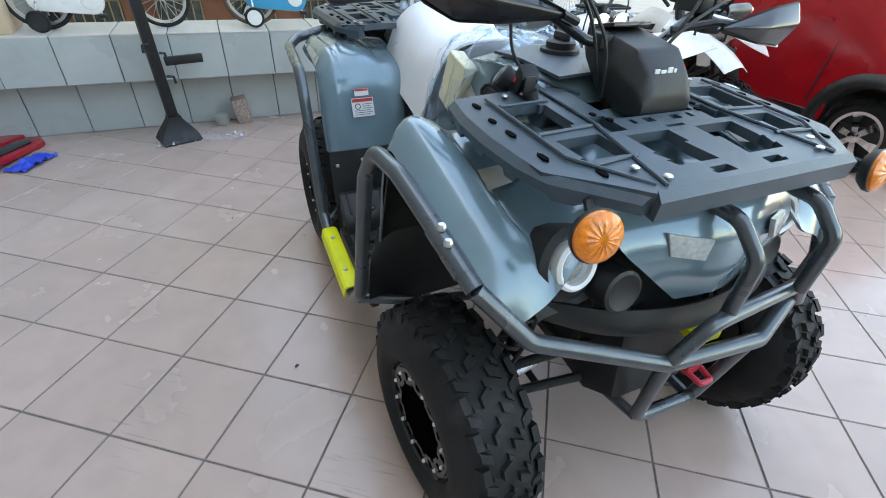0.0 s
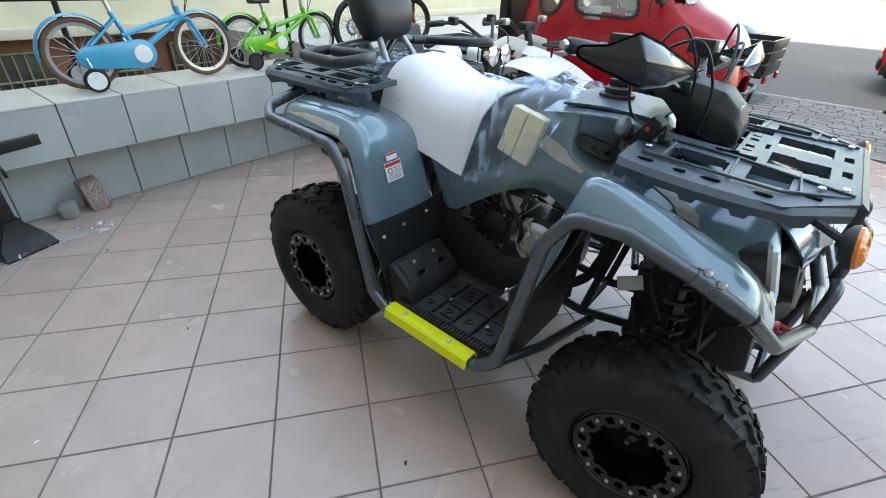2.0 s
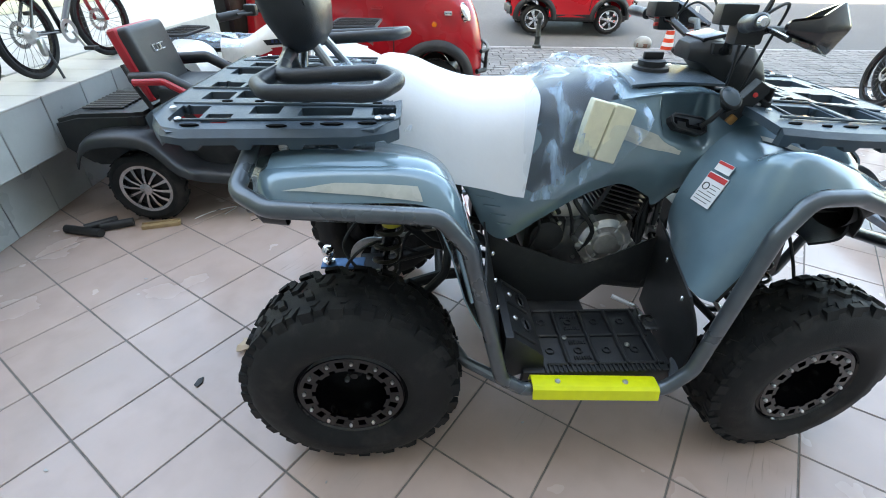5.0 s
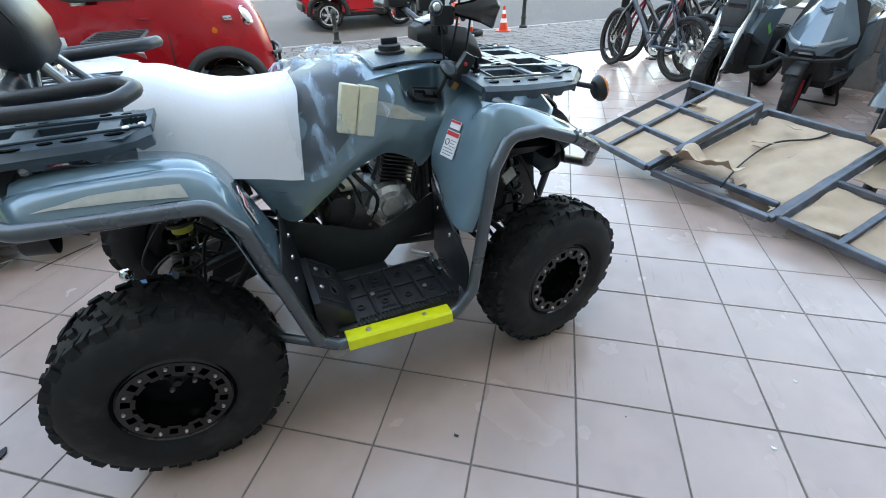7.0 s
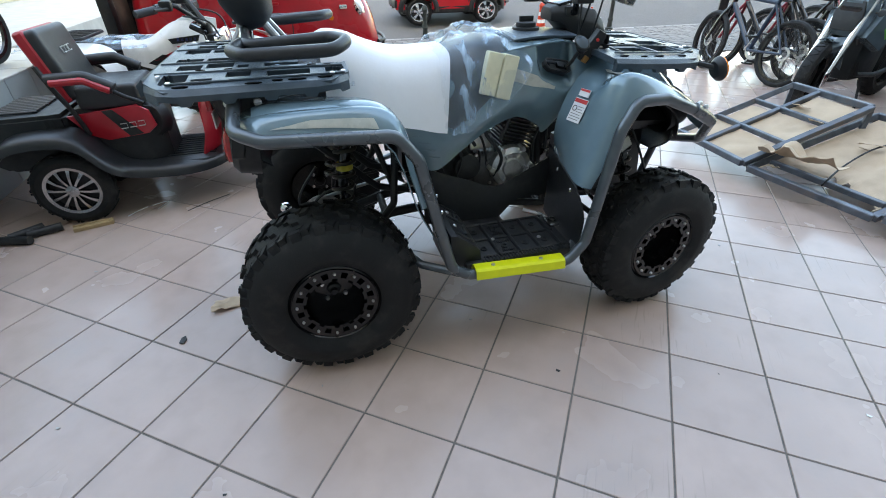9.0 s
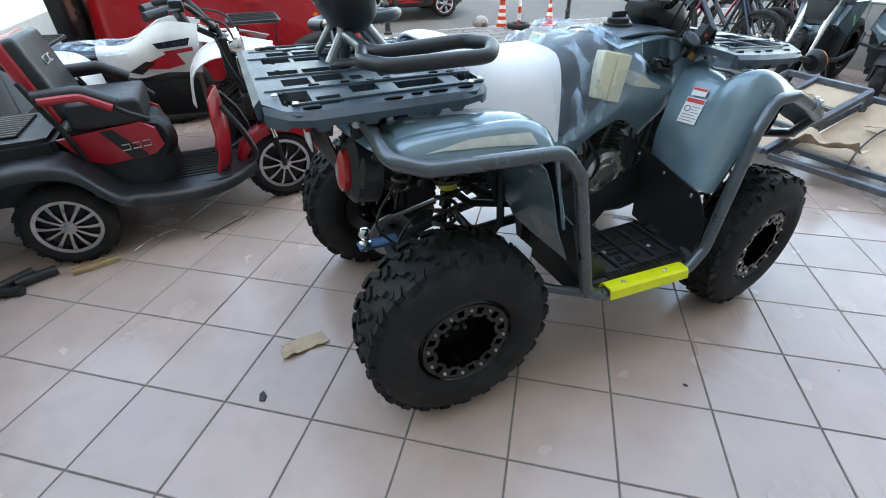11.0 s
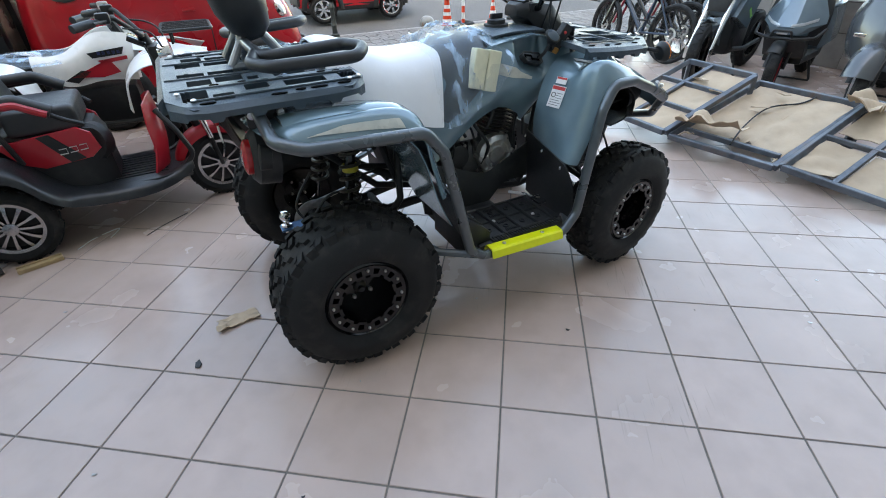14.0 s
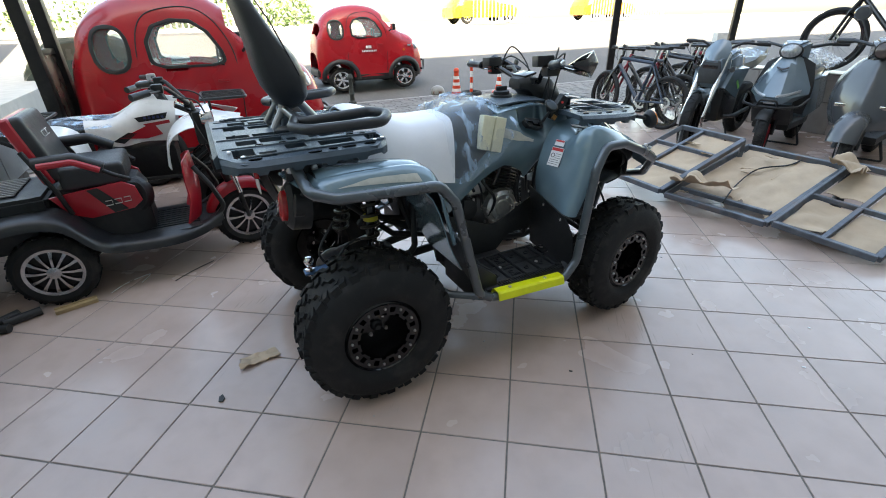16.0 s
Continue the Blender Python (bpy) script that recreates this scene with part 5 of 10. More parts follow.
            for dz, hw, hh, redh in (((0.0, 0.034, 0.046, 0.013), (0.068, 0.026, 0.014, 0.008)) if par is f else ((0.0, 0.044, 0.035, 0.011), (0.056, 0.028, 0.013, 0.007))):
                base = fr_m @ pose(0, dz, 0.0055 if dz == 0 else 0.009)
                bm = bmesh.new()
                prism(bm, [(-hw, -hh), (hw, -hh), (hw, hh), (-hw, hh)], 0.003, base)
                st = part("warning_sticker", bm, PAPERW, par, "white warning sticker with a red heading")
                bm = bmesh.new()
                prism(bm, [(-hw * .94, hh * .9 - redh), (hw * .94, hh * .9 - redh), (hw * .94, hh * .94), (-hw * .94, hh * .94)], 0.0015, base @ pose(0, 0, 0.002))
                part("sticker_heading", bm, PAPERR, st)
                if hh > 0.03:
                    bm = bmesh.new()
                    for k in range(6):
                        yk = hh * 0.30 - k * hh * 0.22
                        xa = -hw * 0.05 if k < 3 else -hw * 0.8
                        prism(bm, [(xa, yk), (hw * (0.85 - 0.2 * (k % 2)), yk), (hw * (0.85 - 0.2 * (k % 2)), yk + 0.0019), (xa, yk + 0.0019)], 0.0015, base @ pose(0, 0, 0.002))
                    tube(bm, [base @ Vector((-hw * 0.48 + 0.010 * math.cos(a), hh * 0.12 + 0.010 * math.sin(a), 0.0022)) for a in (k * math.pi / 8 for k in range(16))], 0.0016, 5, closed=True)
                    part("sticker_print", bm, PRINTK, st, "lines too small to read")
        # black inner guard below the front mudguard, and its studs
        panel("leg_guard", [[(1.022, 0.20, 0.69), (0.985, 0.38, 0.672), (0.955, 0.565, 0.648)],
                            [(1.018, 0.23, 0.53), (1.0, 0.39, 0.53), (0.985, 0.605, 0.53)],
                            [(1.0, 0.26, 0.39), (0.985, 0.44, 0.37), (0.975, 0.61, 0.37)]], PLAST, q, 16, 10, 0.006 * s, s, "matt black leg guard")
        panel("rear_leg_guard", [[(0.42, 0.12, 0.735), (0.418, 0.32, 0.69), (0.385, 0.588, 0.668)],
                                 [(0.45, 0.13, 0.55), (0.452, 0.36, 0.53), (0.428, 0.592, 0.52)],
                                 [(0.475, 0.15, 0.36), (0.478, 0.38, 0.36), (0.475, 0.585, 0.37)]], PLAST, q, 12, 10, 0.006 * -s, s, "matt black rear leg guard")
        for x, y, z in ((1.015, 0.21, 0.665), (0.980, 0.382, 0.652), (0.952, 0.545, 0.634), (0.425, 0.34, 0.655), (0.418, 0.46, 0.642), (0.412, 0.56, 0.625)):
            b = part_me("bolt", bolt_mesh(0.008, 0.006), STEEL, q)
            b.matrix_local = pose(x - (0.012 if x > 0.7 else -0.008), s * (y + (0.005)), z, 0, 0, s * -60)
        # footboard with its hanging outer edge
        bm = bmesh.new()
        fz = 0.388
        box(bm, (0.765, 0.445 * s, fz), (0.41, 0.26, 0.018), None, 0.006)
        box(bm, (0.655, 0.288 * s, fz - 0.004), (0.25, 0.075, 0.016), None, 0.005)
        box(bm, (0.735, 0.585 * s, fz - 0.022), (0.45, 0.03, 0.062), None, 0.008)
        for x in (0.655, 0.745, 0.835, 0.925):
            box(bm, (x, 0.455 * s, fz + 0.014), (0.011, 0.24, 0.018), None, 0.003, 1)
        for y in (0.33, 0.45, 0.57):
            box(bm, (0.77, y * s, fz + 0.012), (0.36, 0.010, 0.012), None, 0.003, 1)
        for i in range(4):
            for y in (0.385, 0.515):
                x = 0.61 + i * 0.09
                lathe(bm, [(0.015, 0.008), (0.014, 0.015), (0.009, 0.015), (0.008, 0.006), (0, 0.006)], 10, pose(x, y * s, fz))
        for k in range(26):
            box(bm, (0.58 + k * 0.014, 0.588 * s, fz + 0.011), (0.005, 0.026, 0.008))
        for k in range(7):
            for y in (0.36, 0.415, 0.48, 0.545):
                box(bm, (0.682 + k * 0.008, y * s, fz + 0.011), (0.004, 0.014, 0.007))
        fb = part("footboard", bm, PLAST, q, "ribbed black plastic footboard")
        for x, y in ((0.667, 0.464), (0.86, 0.50)):
            b = part_me("bolt", bolt_mesh(0.009, 0.006), STEEL, fb)
            b.matrix_local = pose(x, y * s, fz + 0.016, -90, 0, 0)
        bm = bmesh.new()           # slanted heel rest with two oval holes
        prism(bm, [(0.45, 0.345), (0.578, 0.395), (0.572, 0.440), (0.548, 0.466), (0.475, 0.522), (0.452, 0.522)], 0.285, pose(0, 0.437 * s, 0, 90, 0, 0), 0.006)
        hb = part("heel_block", bm, PLAST, q, "raised black heel rest")
        slope = pose(0.5115, 0.437 * s, 0.494, 0, 37.5, 0)
        for y in (-0.115, -0.02, 0.115):
            bm = bmesh.new()
            box(bm, (0, y * s, 0.003), (0.088, 0.008, 0.010), slope, 0.002, 1)
            part("grip_rib", bm, PLAST, hb)
        for y in (-0.068, 0.045):
            bm = bmesh.new()
            ring = [slope @ Vector((0.026 + 0.013 * math.cos(a), (y + 0.026 * math.sin(a)) * s, 0.002)) for a in (k * math.pi / 10 for k in range(20))]
            tube(bm, ring, 0.0045, 6, closed=True)
            part("hole_rim", bm, PLAST, hb)
            bm = bmesh.new()
            prism(bm, [(0.011 * math.cos(a), 0.023 * math.sin(a)) for a in (k * math.pi / 8 for k in range(16))], 0.002, slope @ pose(0.026, y * s, 0.0015))
            part("oval_hole", bm, RIMBLK, hb)
            b = part_me("bolt", bolt_mesh(0.009, 0.006), STEEL, hb)
            b.matrix_local = slope @ pose(-0.022, y * s, 0.002, -90, 0, 0)
    # body side covers with the engine opening and the pocket of the gear gate
    COVER = [((0.36, 0.222, 0.80), (0.30, 0.200, 0.90), (0.30, 0.185, 0.95), (0.30, 0.16, 1.00)),
             ((0.42, 0.234, 0.68), (0.40, 0.206, 0.90), (0.41, 0.190, 0.95), (0.42, 0.165, 1.00)),
             ((0.49, 0.246, 0.648), (0.52, 0.212, 0.89), (0.53, 0.196, 0.95), (0.54, 0.17, 1.00)),
             ((0.60, 0.238, 0.718), (0.66, 0.215, 0.92), (0.67, 0.202, 0.985), (0.68, 0.18, 1.05)),
             ((0.72, 0.233, 0.796), (0.79, 0.222, 0.96), (0.80, 0.206, 1.03), (0.81, 0.185, 1.09)),
             ((0.82, 0.226, 0.832), (0.89, 0.232, 0.97), (0.895, 0.210, 1.05), (0.89, 0.190, 1.105)),
             ((0.86, 0.224, 0.830), (0.925, 0.238, 0.972), (0.92, 0.208, 1.045), (0.915, 0.188, 1.107)),
             ((0.89, 0.221, 0.818), (0.95, 0.243, 0.965), (0.945, 0.186, 1.030), (0.94, 0.176, 1.107)),
             ((0.95, 0.211, 0.782), (1.045, 0.246, 0.945), (1.06, 0.150, 1.005), (1.06, 0.142, 1.104)),
             ((0.985, 0.203, 0.75), (1.085, 0.246, 0.955), (1.09, 0.200, 1.020), (1.09, 0.175, 1.10)),
             ((1.10, 0.210, 0.86), (1.22, 0.240, 0.99), (1.22, 0.215, 1.035), (1.24, 0.18, 1.08))]
    for s in (-1, 1):
        rows = [[c[0] for c in COVER], [tuple((Vector(c[0]) + Vector(c[1])) / 2 + Vector((0, 0.016, 0))) for c in COVER], [c[1] for c in COVER], [c[2] for c in COVER], [c[3] for c in COVER]]
        cover = panel("side_cover", rows, PAINT, q, 30, 64, 0.006 * -s, s, "blue-grey body side cover")
        part("tape_strip", sheet(laid(cover, ((0.825, 0.23, 1.018), (0.998, 0.27, 0.968), (0.984, 0.27, 0.932), (0.80, 0.23, 0.975)), s, 14, 5, 0.0035), 0), TAPE, q, "strip of dull packing tape", 60)
        for k in range(4):         # stepped louvres in the rear corner
            x, z = 0.385 + 0.020 * k, 0.790 - 0.034 * k
            rib = sheet(laid(cover, ((x, 0.25, z), (x + 0.055, 0.25, z - 0.004), (x + 0.058, 0.25, z - 0.016), (x + 0.006, 0.25, z - 0.014)), s, 6, 3, 0.006), 0.004)
            part("louvre", rib, PAINT, cover)
        if s < 0:
            # gear gate let into the pocket, its stepped slot, the lever and the block behind it
            g0, g1, g2, g3 = Vector((0.936, -0.198, 1.046)), Vector((1.068, -0.168, 1.016)), Vector((1.056, -0.232, 0.974)), Vector((0.934, -0.226, 1.014))
            ex = (g1 - g0).normalized()
            nz = ex.cross(g0 - g3).normalized()
            ey = nz.cross(ex)
            mid = (g0 + g1 + g2 + g3) / 4 + nz * 0.012
            gm = Matrix(((ex.x, ey.x, nz.x, mid.x), (ex.y, ey.y, nz.y, mid.y), (ex.z, ey.z, nz.z, mid.z), (0, 0, 0, 1)))
            bm = bmesh.new()
            prism(bm, [(-0.066, -0.004), (-0.050, -0.022), (0.040, -0.030), (0.062, -0.018), (0.066, 0.014), (0.052, 0.024), (-0.052, 0.022), (-0.066, 0.012)], 0.022, gm, 0.004)
            gate = part("gear_gate", bm, PLAST, q, "black gear gate in the body side")
            bm = bmesh.new()
            tube(bm, [gm @ Vector(p) for p in ((-0.066, -0.004, 0.012), (-0.050, -0.022, 0.012), (0.040, -0.030, 0.012), (0.062, -0.018, 0.012), (0.066, 0.014, 0.012), (0.052, 0.024, 0.012), (-0.052, 0.022, 0.012), (-0.066, 0.012, 0.012))], 0.0035, 6, closed=True)
            part("gate_rim", bm, PLAST, gate)
            bm = bmesh.new()
            for x, y, w_, h_ in ((-0.03, 0.006, 0.052, 0.010), (-0.052, 0.0, 0.010, 0.018), (-0.008, -0.002, 0.010, 0.022), (0.018, -0.010, 0.052, 0.010), (0.040, -0.004, 0.010, 0.020)):
                box(bm, (x, y, 0.0115), (w_, h_, 0.002), gm)
            part("gate_slot", bm, RIMBLK, gate)
            bm = bmesh.new()
            tube(bm, [gm @ Vector((0.045, -0.004, 0.004)), Vector((1.060, -0.235, 1.040)), Vector((1.074, -0.252, 1.078))], 0.007, 10, 0.02)
            lever = part("gear_lever", bm, PLAST, q, "black gear lever with a pale oval knob")
            bm = bmesh.new()
            lathe(bm, [(0, -0.055), (0.014, -0.054), (0.020, -0.03), (0.027, -0.008), (0.030, 0.004), (0.026, 0.010), (0, 0.012)], 22, pose(1.080, -0.258, 1.108, 42, -28, 0) @ Matrix.Diagonal((0.82, 1.25, 1, 1)))
            knob = part("knob", bm, PLAST, lever)
            bm = bmesh.new()
            lathe(bm, [(0.024, 0.0105), (0.020, 0.013), (0, 0.0145)], 22, pose(1.080, -0.258, 1.108, 42, -28, 0) @ Matrix.Diagonal((0.82, 1.25, 1, 1)))
            part("knob_cap", bm, KNOBCAP, knob, "smooth blue-grey knob cap")
            bm = bmesh.new()
            prism(bm, [(-0.062, -0.019), (0.055, -0.022), (0.064, -0.010), (0.062, 0.020), (-0.05, 0.024), (-0.066, 0.010)], 0.044, pose(1.138, -0.236, 1.092, 90, -57, -10), 0.006)
            lk = part("choke_block", bm, PLAST, q, "black control block with a red light")
            bm = bmesh.new()
            box(bm, (0, 0, 0), (0.022, 0.046, 0.026), pose(1.108, -0.240, 1.048, 0, 33, -10), 0.005)
            part("block_tag", bm, mat("dull_amber_plastic", (0.28, 0.13, 0.03), 0.45), lk, "amber moulded end of the control block")
            bm = bmesh.new()
            lathe(bm, [(0, 0.004), (0.006, 0.003), (0.007, 0)], 10, pose(1.145, -0.262, 1.118, 80, 0, -10))
            part("warning_light", bm, PAPERR, lk)
    # tank top, cap and dash
    panel("tank_cover", [[(0.80, -0.20, 1.09), (0.80, 0, 1.12), (0.80, 0.20, 1.09)], [(0.95, -0.195, 1.108), (0.95, 0, 1.118), (0.95, 0.195, 1.108)],
                         [(1.08, -0.19, 1.105), (1.08, 0, 1.11), (1.08, 0.19, 1.105)], [(1.17, -0.17, 1.05), (1.17, 0, 1.055), (1.17, 0.17, 1.05)]], PAINT, q, 14, 12, 0.006)
    panel("tank_top", [[(0.84, -0.15, 1.118), (0.84, 0, 1.132), (0.84, 0.15, 1.118)], [(0.97, -0.145, 1.126), (0.97, 0, 1.134), (0.97, 0.145, 1.126)],
                       [(1.14, -0.13, 1.116), (1.14, 0, 1.122), (1.14, 0.13, 1.116)]], RACKM, q, 10, 10, 0.008, 1, "dark plastic tank top")
    bm = bmesh.new()
    lathe(bm, [(0.058, 0), (0.056, 0.012), (0.042, 0.014), (0.042, 0.03), (0.036, 0.034), (0.0, 0.034)], 24, pose(0.955, 0, 1.13))
    box(bm, (0.955, 0, 1.174), (0.062, 0.016, 0.022), None, 0.004)
    part("fuel_cap", bm, PLAST, q, "black screw fuel cap")
    # hood, nose and headlamps
    panel("nose", [[(1.24, -0.25, 1.02), (1.24, 0, 1.06), (1.24, 0.25, 1.02)], [(1.42, -0.24, 0.99), (1.42, 0.01, 1.02), (1.42, 0.24, 0.99)], [(1.52, -0.25, 0.955), (1.55, 0.02, 0.985), (1.52, 0.27, 0.955)],
                   [(1.575, -0.245, 0.90), (1.62, 0.03, 0.93), (1.575, 0.28, 0.90)], [(1.60, -0.17, 0.83), (1.64, 0.035, 0.85), (1.60, 0.23, 0.83)], [(1.605, -0.06, 0.735), (1.625, 0.04, 0.745), (1.605, 0.13, 0.735)]], PAINT, q, 22, 16, 0.006, 1, "blue-grey nose panel")
    bm = bmesh.new()
    for sd in (-1, 1):              # pale parking lamps let into the nose
        prism(bm, [(-0.028, -0.05), (0.022, -0.035), (0.03, 0.04), (-0.015, 0.05)], 0.012, pose(1.618, 0.03 + sd * 0.135, 0.90, 0, 78, sd * 22), 0.004)
        part("parking_lamp", bm, mat("clear_ribbed_lens", (0.40, 0.43, 0.42), 0.15, 0, 0.2, 90, 0.3, 200, coat=0.5), q, "clear parking lamp")
        bm = bmesh.new()
    loft(bm, [[(1.485 + dx, -0.36 + a * 0.72, z) for a, z, dx in ((0, .80, 0), (.2, .72, .05), (.5, .66, .10), (.8, .72, .05), (1, .80, 0), (.8, .88, .02), (.5, .91, .06), (.2, .88, .02))],
              [(1.30, -0.32 + a * 0.64, z) for a, z in ((0, .80), (.2, .70), (.5, .62), (.8, .70), (1, .80), (.8, .90), (.5, .92), (.2, .90))]])
    bmesh.ops.recalc_face_normals(bm, faces=bm.faces)
    part("front_grille", bm, PLAST, q, "black lower front fascia")
    panel("chin", [[(1.53, -0.36, 0.76), (1.60, -0.2, 0.74), (1.625, 0.03, 0.72), (1.60, 0.25, 0.74), (1.53, 0.38, 0.76)], [(1.52, -0.36, 0.70), (1.61, -0.2, 0.675), (1.64, 0.03, 0.655), (1.61, 0.25, 0.675), (1.52, 0.38, 0.70)],
                   [(1.47, -0.32, 0.655), (1.54, -0.2, 0.62), (1.57, 0.03, 0.60), (1.54, 0.25, 0.62), (1.47, 0.34, 0.655)]], PLAST, q, 12, 24, 0.008, 1, "black chin fascia under the headlamps")
    for s in (-1, 1):
        m = pose(1.538, s * 0.318, 0.853, 0, 74, -s * 6)
        bm = bmesh.new()
        lathe(bm, [(0.09, -0.10), (0.085, -0.01), (0.070, 0.0), (0.06, -0.01)], 24, m)
        hl = part("headlamp", bm, PLAST, q, "black round headlamp with a white ring")
        bm = bmesh.new()
        lathe(bm, [(0.056, -0.02), (0.056, 0.010), (0.050, 0.016), (0.042, 0.012), (0.040, -0.01)], 28, m)
        part("light_ring", bm, WHITEP, hl, "white daylight ring")
        bm = bmesh.new()
        lathe(bm, [(0.040, -0.01), (0.03, -0.03), (0.012, -0.045), (0, -0.048)], 20, m)
        part("reflector", bm, GLOSSB, hl)
        bm = bmesh.new()
        lathe(bm, [(0.040, 0.002), (0.025, 0.012), (0, 0.015)], 20, m)
        part("lens", bm, GLASS, hl)
        bm = bmesh.new()
        lathe(bm, [(0.05, -0.06), (0.05, 0.0), (0.042, 0.004), (0.03, -0.004), (0, -0.004)], 20, pose(1.60, s * 0.225, 0.80, 0, 78, 0))
        part("fog_lamp_blank", bm, PLAST, q)
        # amber indicators on stalks
        m = pose(1.645, s * 0.392, 1.005, 0, 78, s * 8)
        bm = bmesh.new()
        lathe(bm, [(0, -0.026), (0.032, -0.024), (0.046, -0.011), (0.049, 0.0), (0.045, 0.002)], 24, m)
        tube(bm, [(1.63, s * 0.388, 1.008), (1.53, s * 0.33, 1.03)], 0.010, 8)
        ind = part("indicator", bm, PLAST, q, "round amber indicator in a black cup")
        bm = bmesh.new()
        g = []
        for rr, zz in ((0.046, 0.0), (0.045, 0.008), (0.036, 0.015), (0.024, 0.018), (0.009, 0.020)):
            g.append([m @ Vector((rr * math.cos(a), rr * math.sin(a), zz + 0.0010 * math.cos(16 * a) * min(1, zz * 60))) for a in (k * math.pi / 24 for k in range(48))])
        loft(bm, g)
        bmesh.ops.recalc_face_normals(bm, faces=bm.faces)
        part("lens", bm, AMBER, ind, "faceted amber lens")
    # racks
    fr_half = lambda x: 0.415 + 0.015 * min(1, (x - 1.13) / 0.1) - 0.02 * max(0, (x - 1.35) / 0.15) if x < 1.50 else 0.41 - (x - 1.50) * 1.05
    fr_z = lambda x, y: 1.088 - 0.03 * (x - 1.13) / 0.5 - 0.012 * (abs(y) / 0.43) ** 4
    holes = [(1.22, 1.36, 0.235, 0.335), (1.40, 1.50, 0.205, 0.315), (1.43, 1.57, 0.045, 0.155), (1.33, 1.41, 0.13, 0.18),
             (1.36, 1.38, 0.03, 0.05), (1.36, 1.38, 0.075, 0.095), (1.40, 1.415, 0.0, 0.02), (1.59, 1.607, 0.05, 0.1)]
    bm = plate((1.13, 1.635, 44), fr_half, holes, 0.022, fr_z, cut=lambda x, y: x < 1.345 and abs(y) < 0.115, ny=64)
    rack = part("front_rack", bm, RACKM, q, "dark textured plastic cargo rack with cut-outs", 30)
    for s in (-1, 1):
        bm = bmesh.new()          # deep side skirt
        xs, dp = teeth((1.13, 1.16, 1.20, 1.235, 1.30, 1.335, 1.41, 1.445, 1.52, 1.555, 1.633))
        loft(bm, [[(x, s * fr_half(x), fr_z(x, 0.43) + 0.002), (x, s * (fr_half(x) + 0.016), fr_z(x, 0.43) - 0.012), (x, s * (fr_half(x) + 0.012), fr_z(x, 0.43) - d), (x, s * (fr_half(x) - 0.012), fr_z(x, 0.43) - d)] for x, d in zip(xs, dp)])
        bmesh.ops.recalc_face_normals(bm, faces=bm.faces)
        part("rack_skirt", bm, RACKM, rack)
        bm = bmesh.new()          # raised rib along the rack
        tube(bm, [(1.15, s * 0.19, fr_z(1.15, 0.2) + 0.004), (1.36, s * 0.19, fr_z(1.36, 0.2) + 0.004), (1.62, s * 0.235, fr_z(1.62, 0.2) + 0.002)], 0.004, 6)
        tube(bm, [(1.17, s * 0.352, fr_z(1.17, 0.3) + 0.003), (1.48, s * 0.345, fr_z(1.48, 0.3) + 0.003), (1.61, s * 0.25, fr_z(1.61, 0.3) + 0.002)], 0.004, 6)
        part("rack_rib", bm, RACKM, rack)
        for xa, ya, xb, yb in ((1.37, 0.20, 1.375, 0.34), (1.215, 0.21, 1.215, 0.34), (1.51, 0.20, 1.52, 0.32)):
            bm = bmesh.new()
            tube(bm, [(xa, s * ya, fr_z(xa, ya) + 0.003), (xb, s * yb, fr_z(xb, yb) + 0.003)], 0.004, 6)
            part("rack_rib", bm, RACKM, rack)
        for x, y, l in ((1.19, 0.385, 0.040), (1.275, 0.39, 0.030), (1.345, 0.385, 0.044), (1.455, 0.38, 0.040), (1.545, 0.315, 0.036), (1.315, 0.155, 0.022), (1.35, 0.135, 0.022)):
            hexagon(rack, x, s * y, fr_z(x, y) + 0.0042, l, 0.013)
        for x, y in ((1.17, 0.30), (1.17, 0.25), (1.555, 0.25), (1.60, 0.215)):
            b = part_me("bolt", bolt_mesh(0.009, 0.005), STEEL, rack)
            b.matrix_local = pose(x, s * y, fr_z(x, y) + 0.004, -90, 0, 0)
    bm = bmesh.new()
    loft(bm, [[(1.632, y, fr_z(1.63, 0) + 0.002), (1.650, y * 1.02, fr_z(1.63, 0) - 0.012), (1.646, y * 1.02, fr_z(1.63, 0) - 0.05), (1.622, y, fr_z(1.63, 0) - 0.05)] for y in (-0.268, -0.15, -0.14, 0.14, 0.15, 0.268)])
    bmesh.ops.recalc_face_normals(bm, faces=bm.faces)
    part("rack_skirt", bm, RACKM, rack)
    rr_half = lambda x: 0.36 + (x + 0.45) * 1.4 if x < -0.38 else 0.458 - 0.022 * (x + 0.38) / 0.5 - 1.2 * max(0.0, x - 0.105)
    rr_z = lambda x, y: 1.10 - 0.015 * (abs(y) / 0.43) ** 4 - 0.01 * (x + 0.3)
    holes = [(-0.22, -0.14, 0.30, 0.355), (-0.09, 0.04, 0.30, 0.355), (0.09, 0.15, 0.30, 0.35), 
             (-0.40, -0.33, 0.30, 0.40), (-0.31, -0.25, 0.36, 0.41), (-0.40, -0.32, 0.05, 0.13), (-0.38, -0.30, 0.17, 0.24), (-0.30, -0.22, 0.05, 0.11), (-0.19, -0.15, 0.20, 0.24), (-0.10, 0.0, 0.19, 0.235), (-0.16, -0.13, 0.255, 0.275), (-0.11, -0.08, 0.255, 0.275), (-0.29, -0.20, 0.16, 0.22)]
    bm = plate((-0.45, 0.165, 50), rr_half, holes, 0.022, rr_z, cut=lambda x, y: x > 0.01 and abs(y) < 0.235, ny=64)
    rack = part("rear_rack", bm, RACKM, q, "dark textured plastic cargo rack with cut-outs", 30)
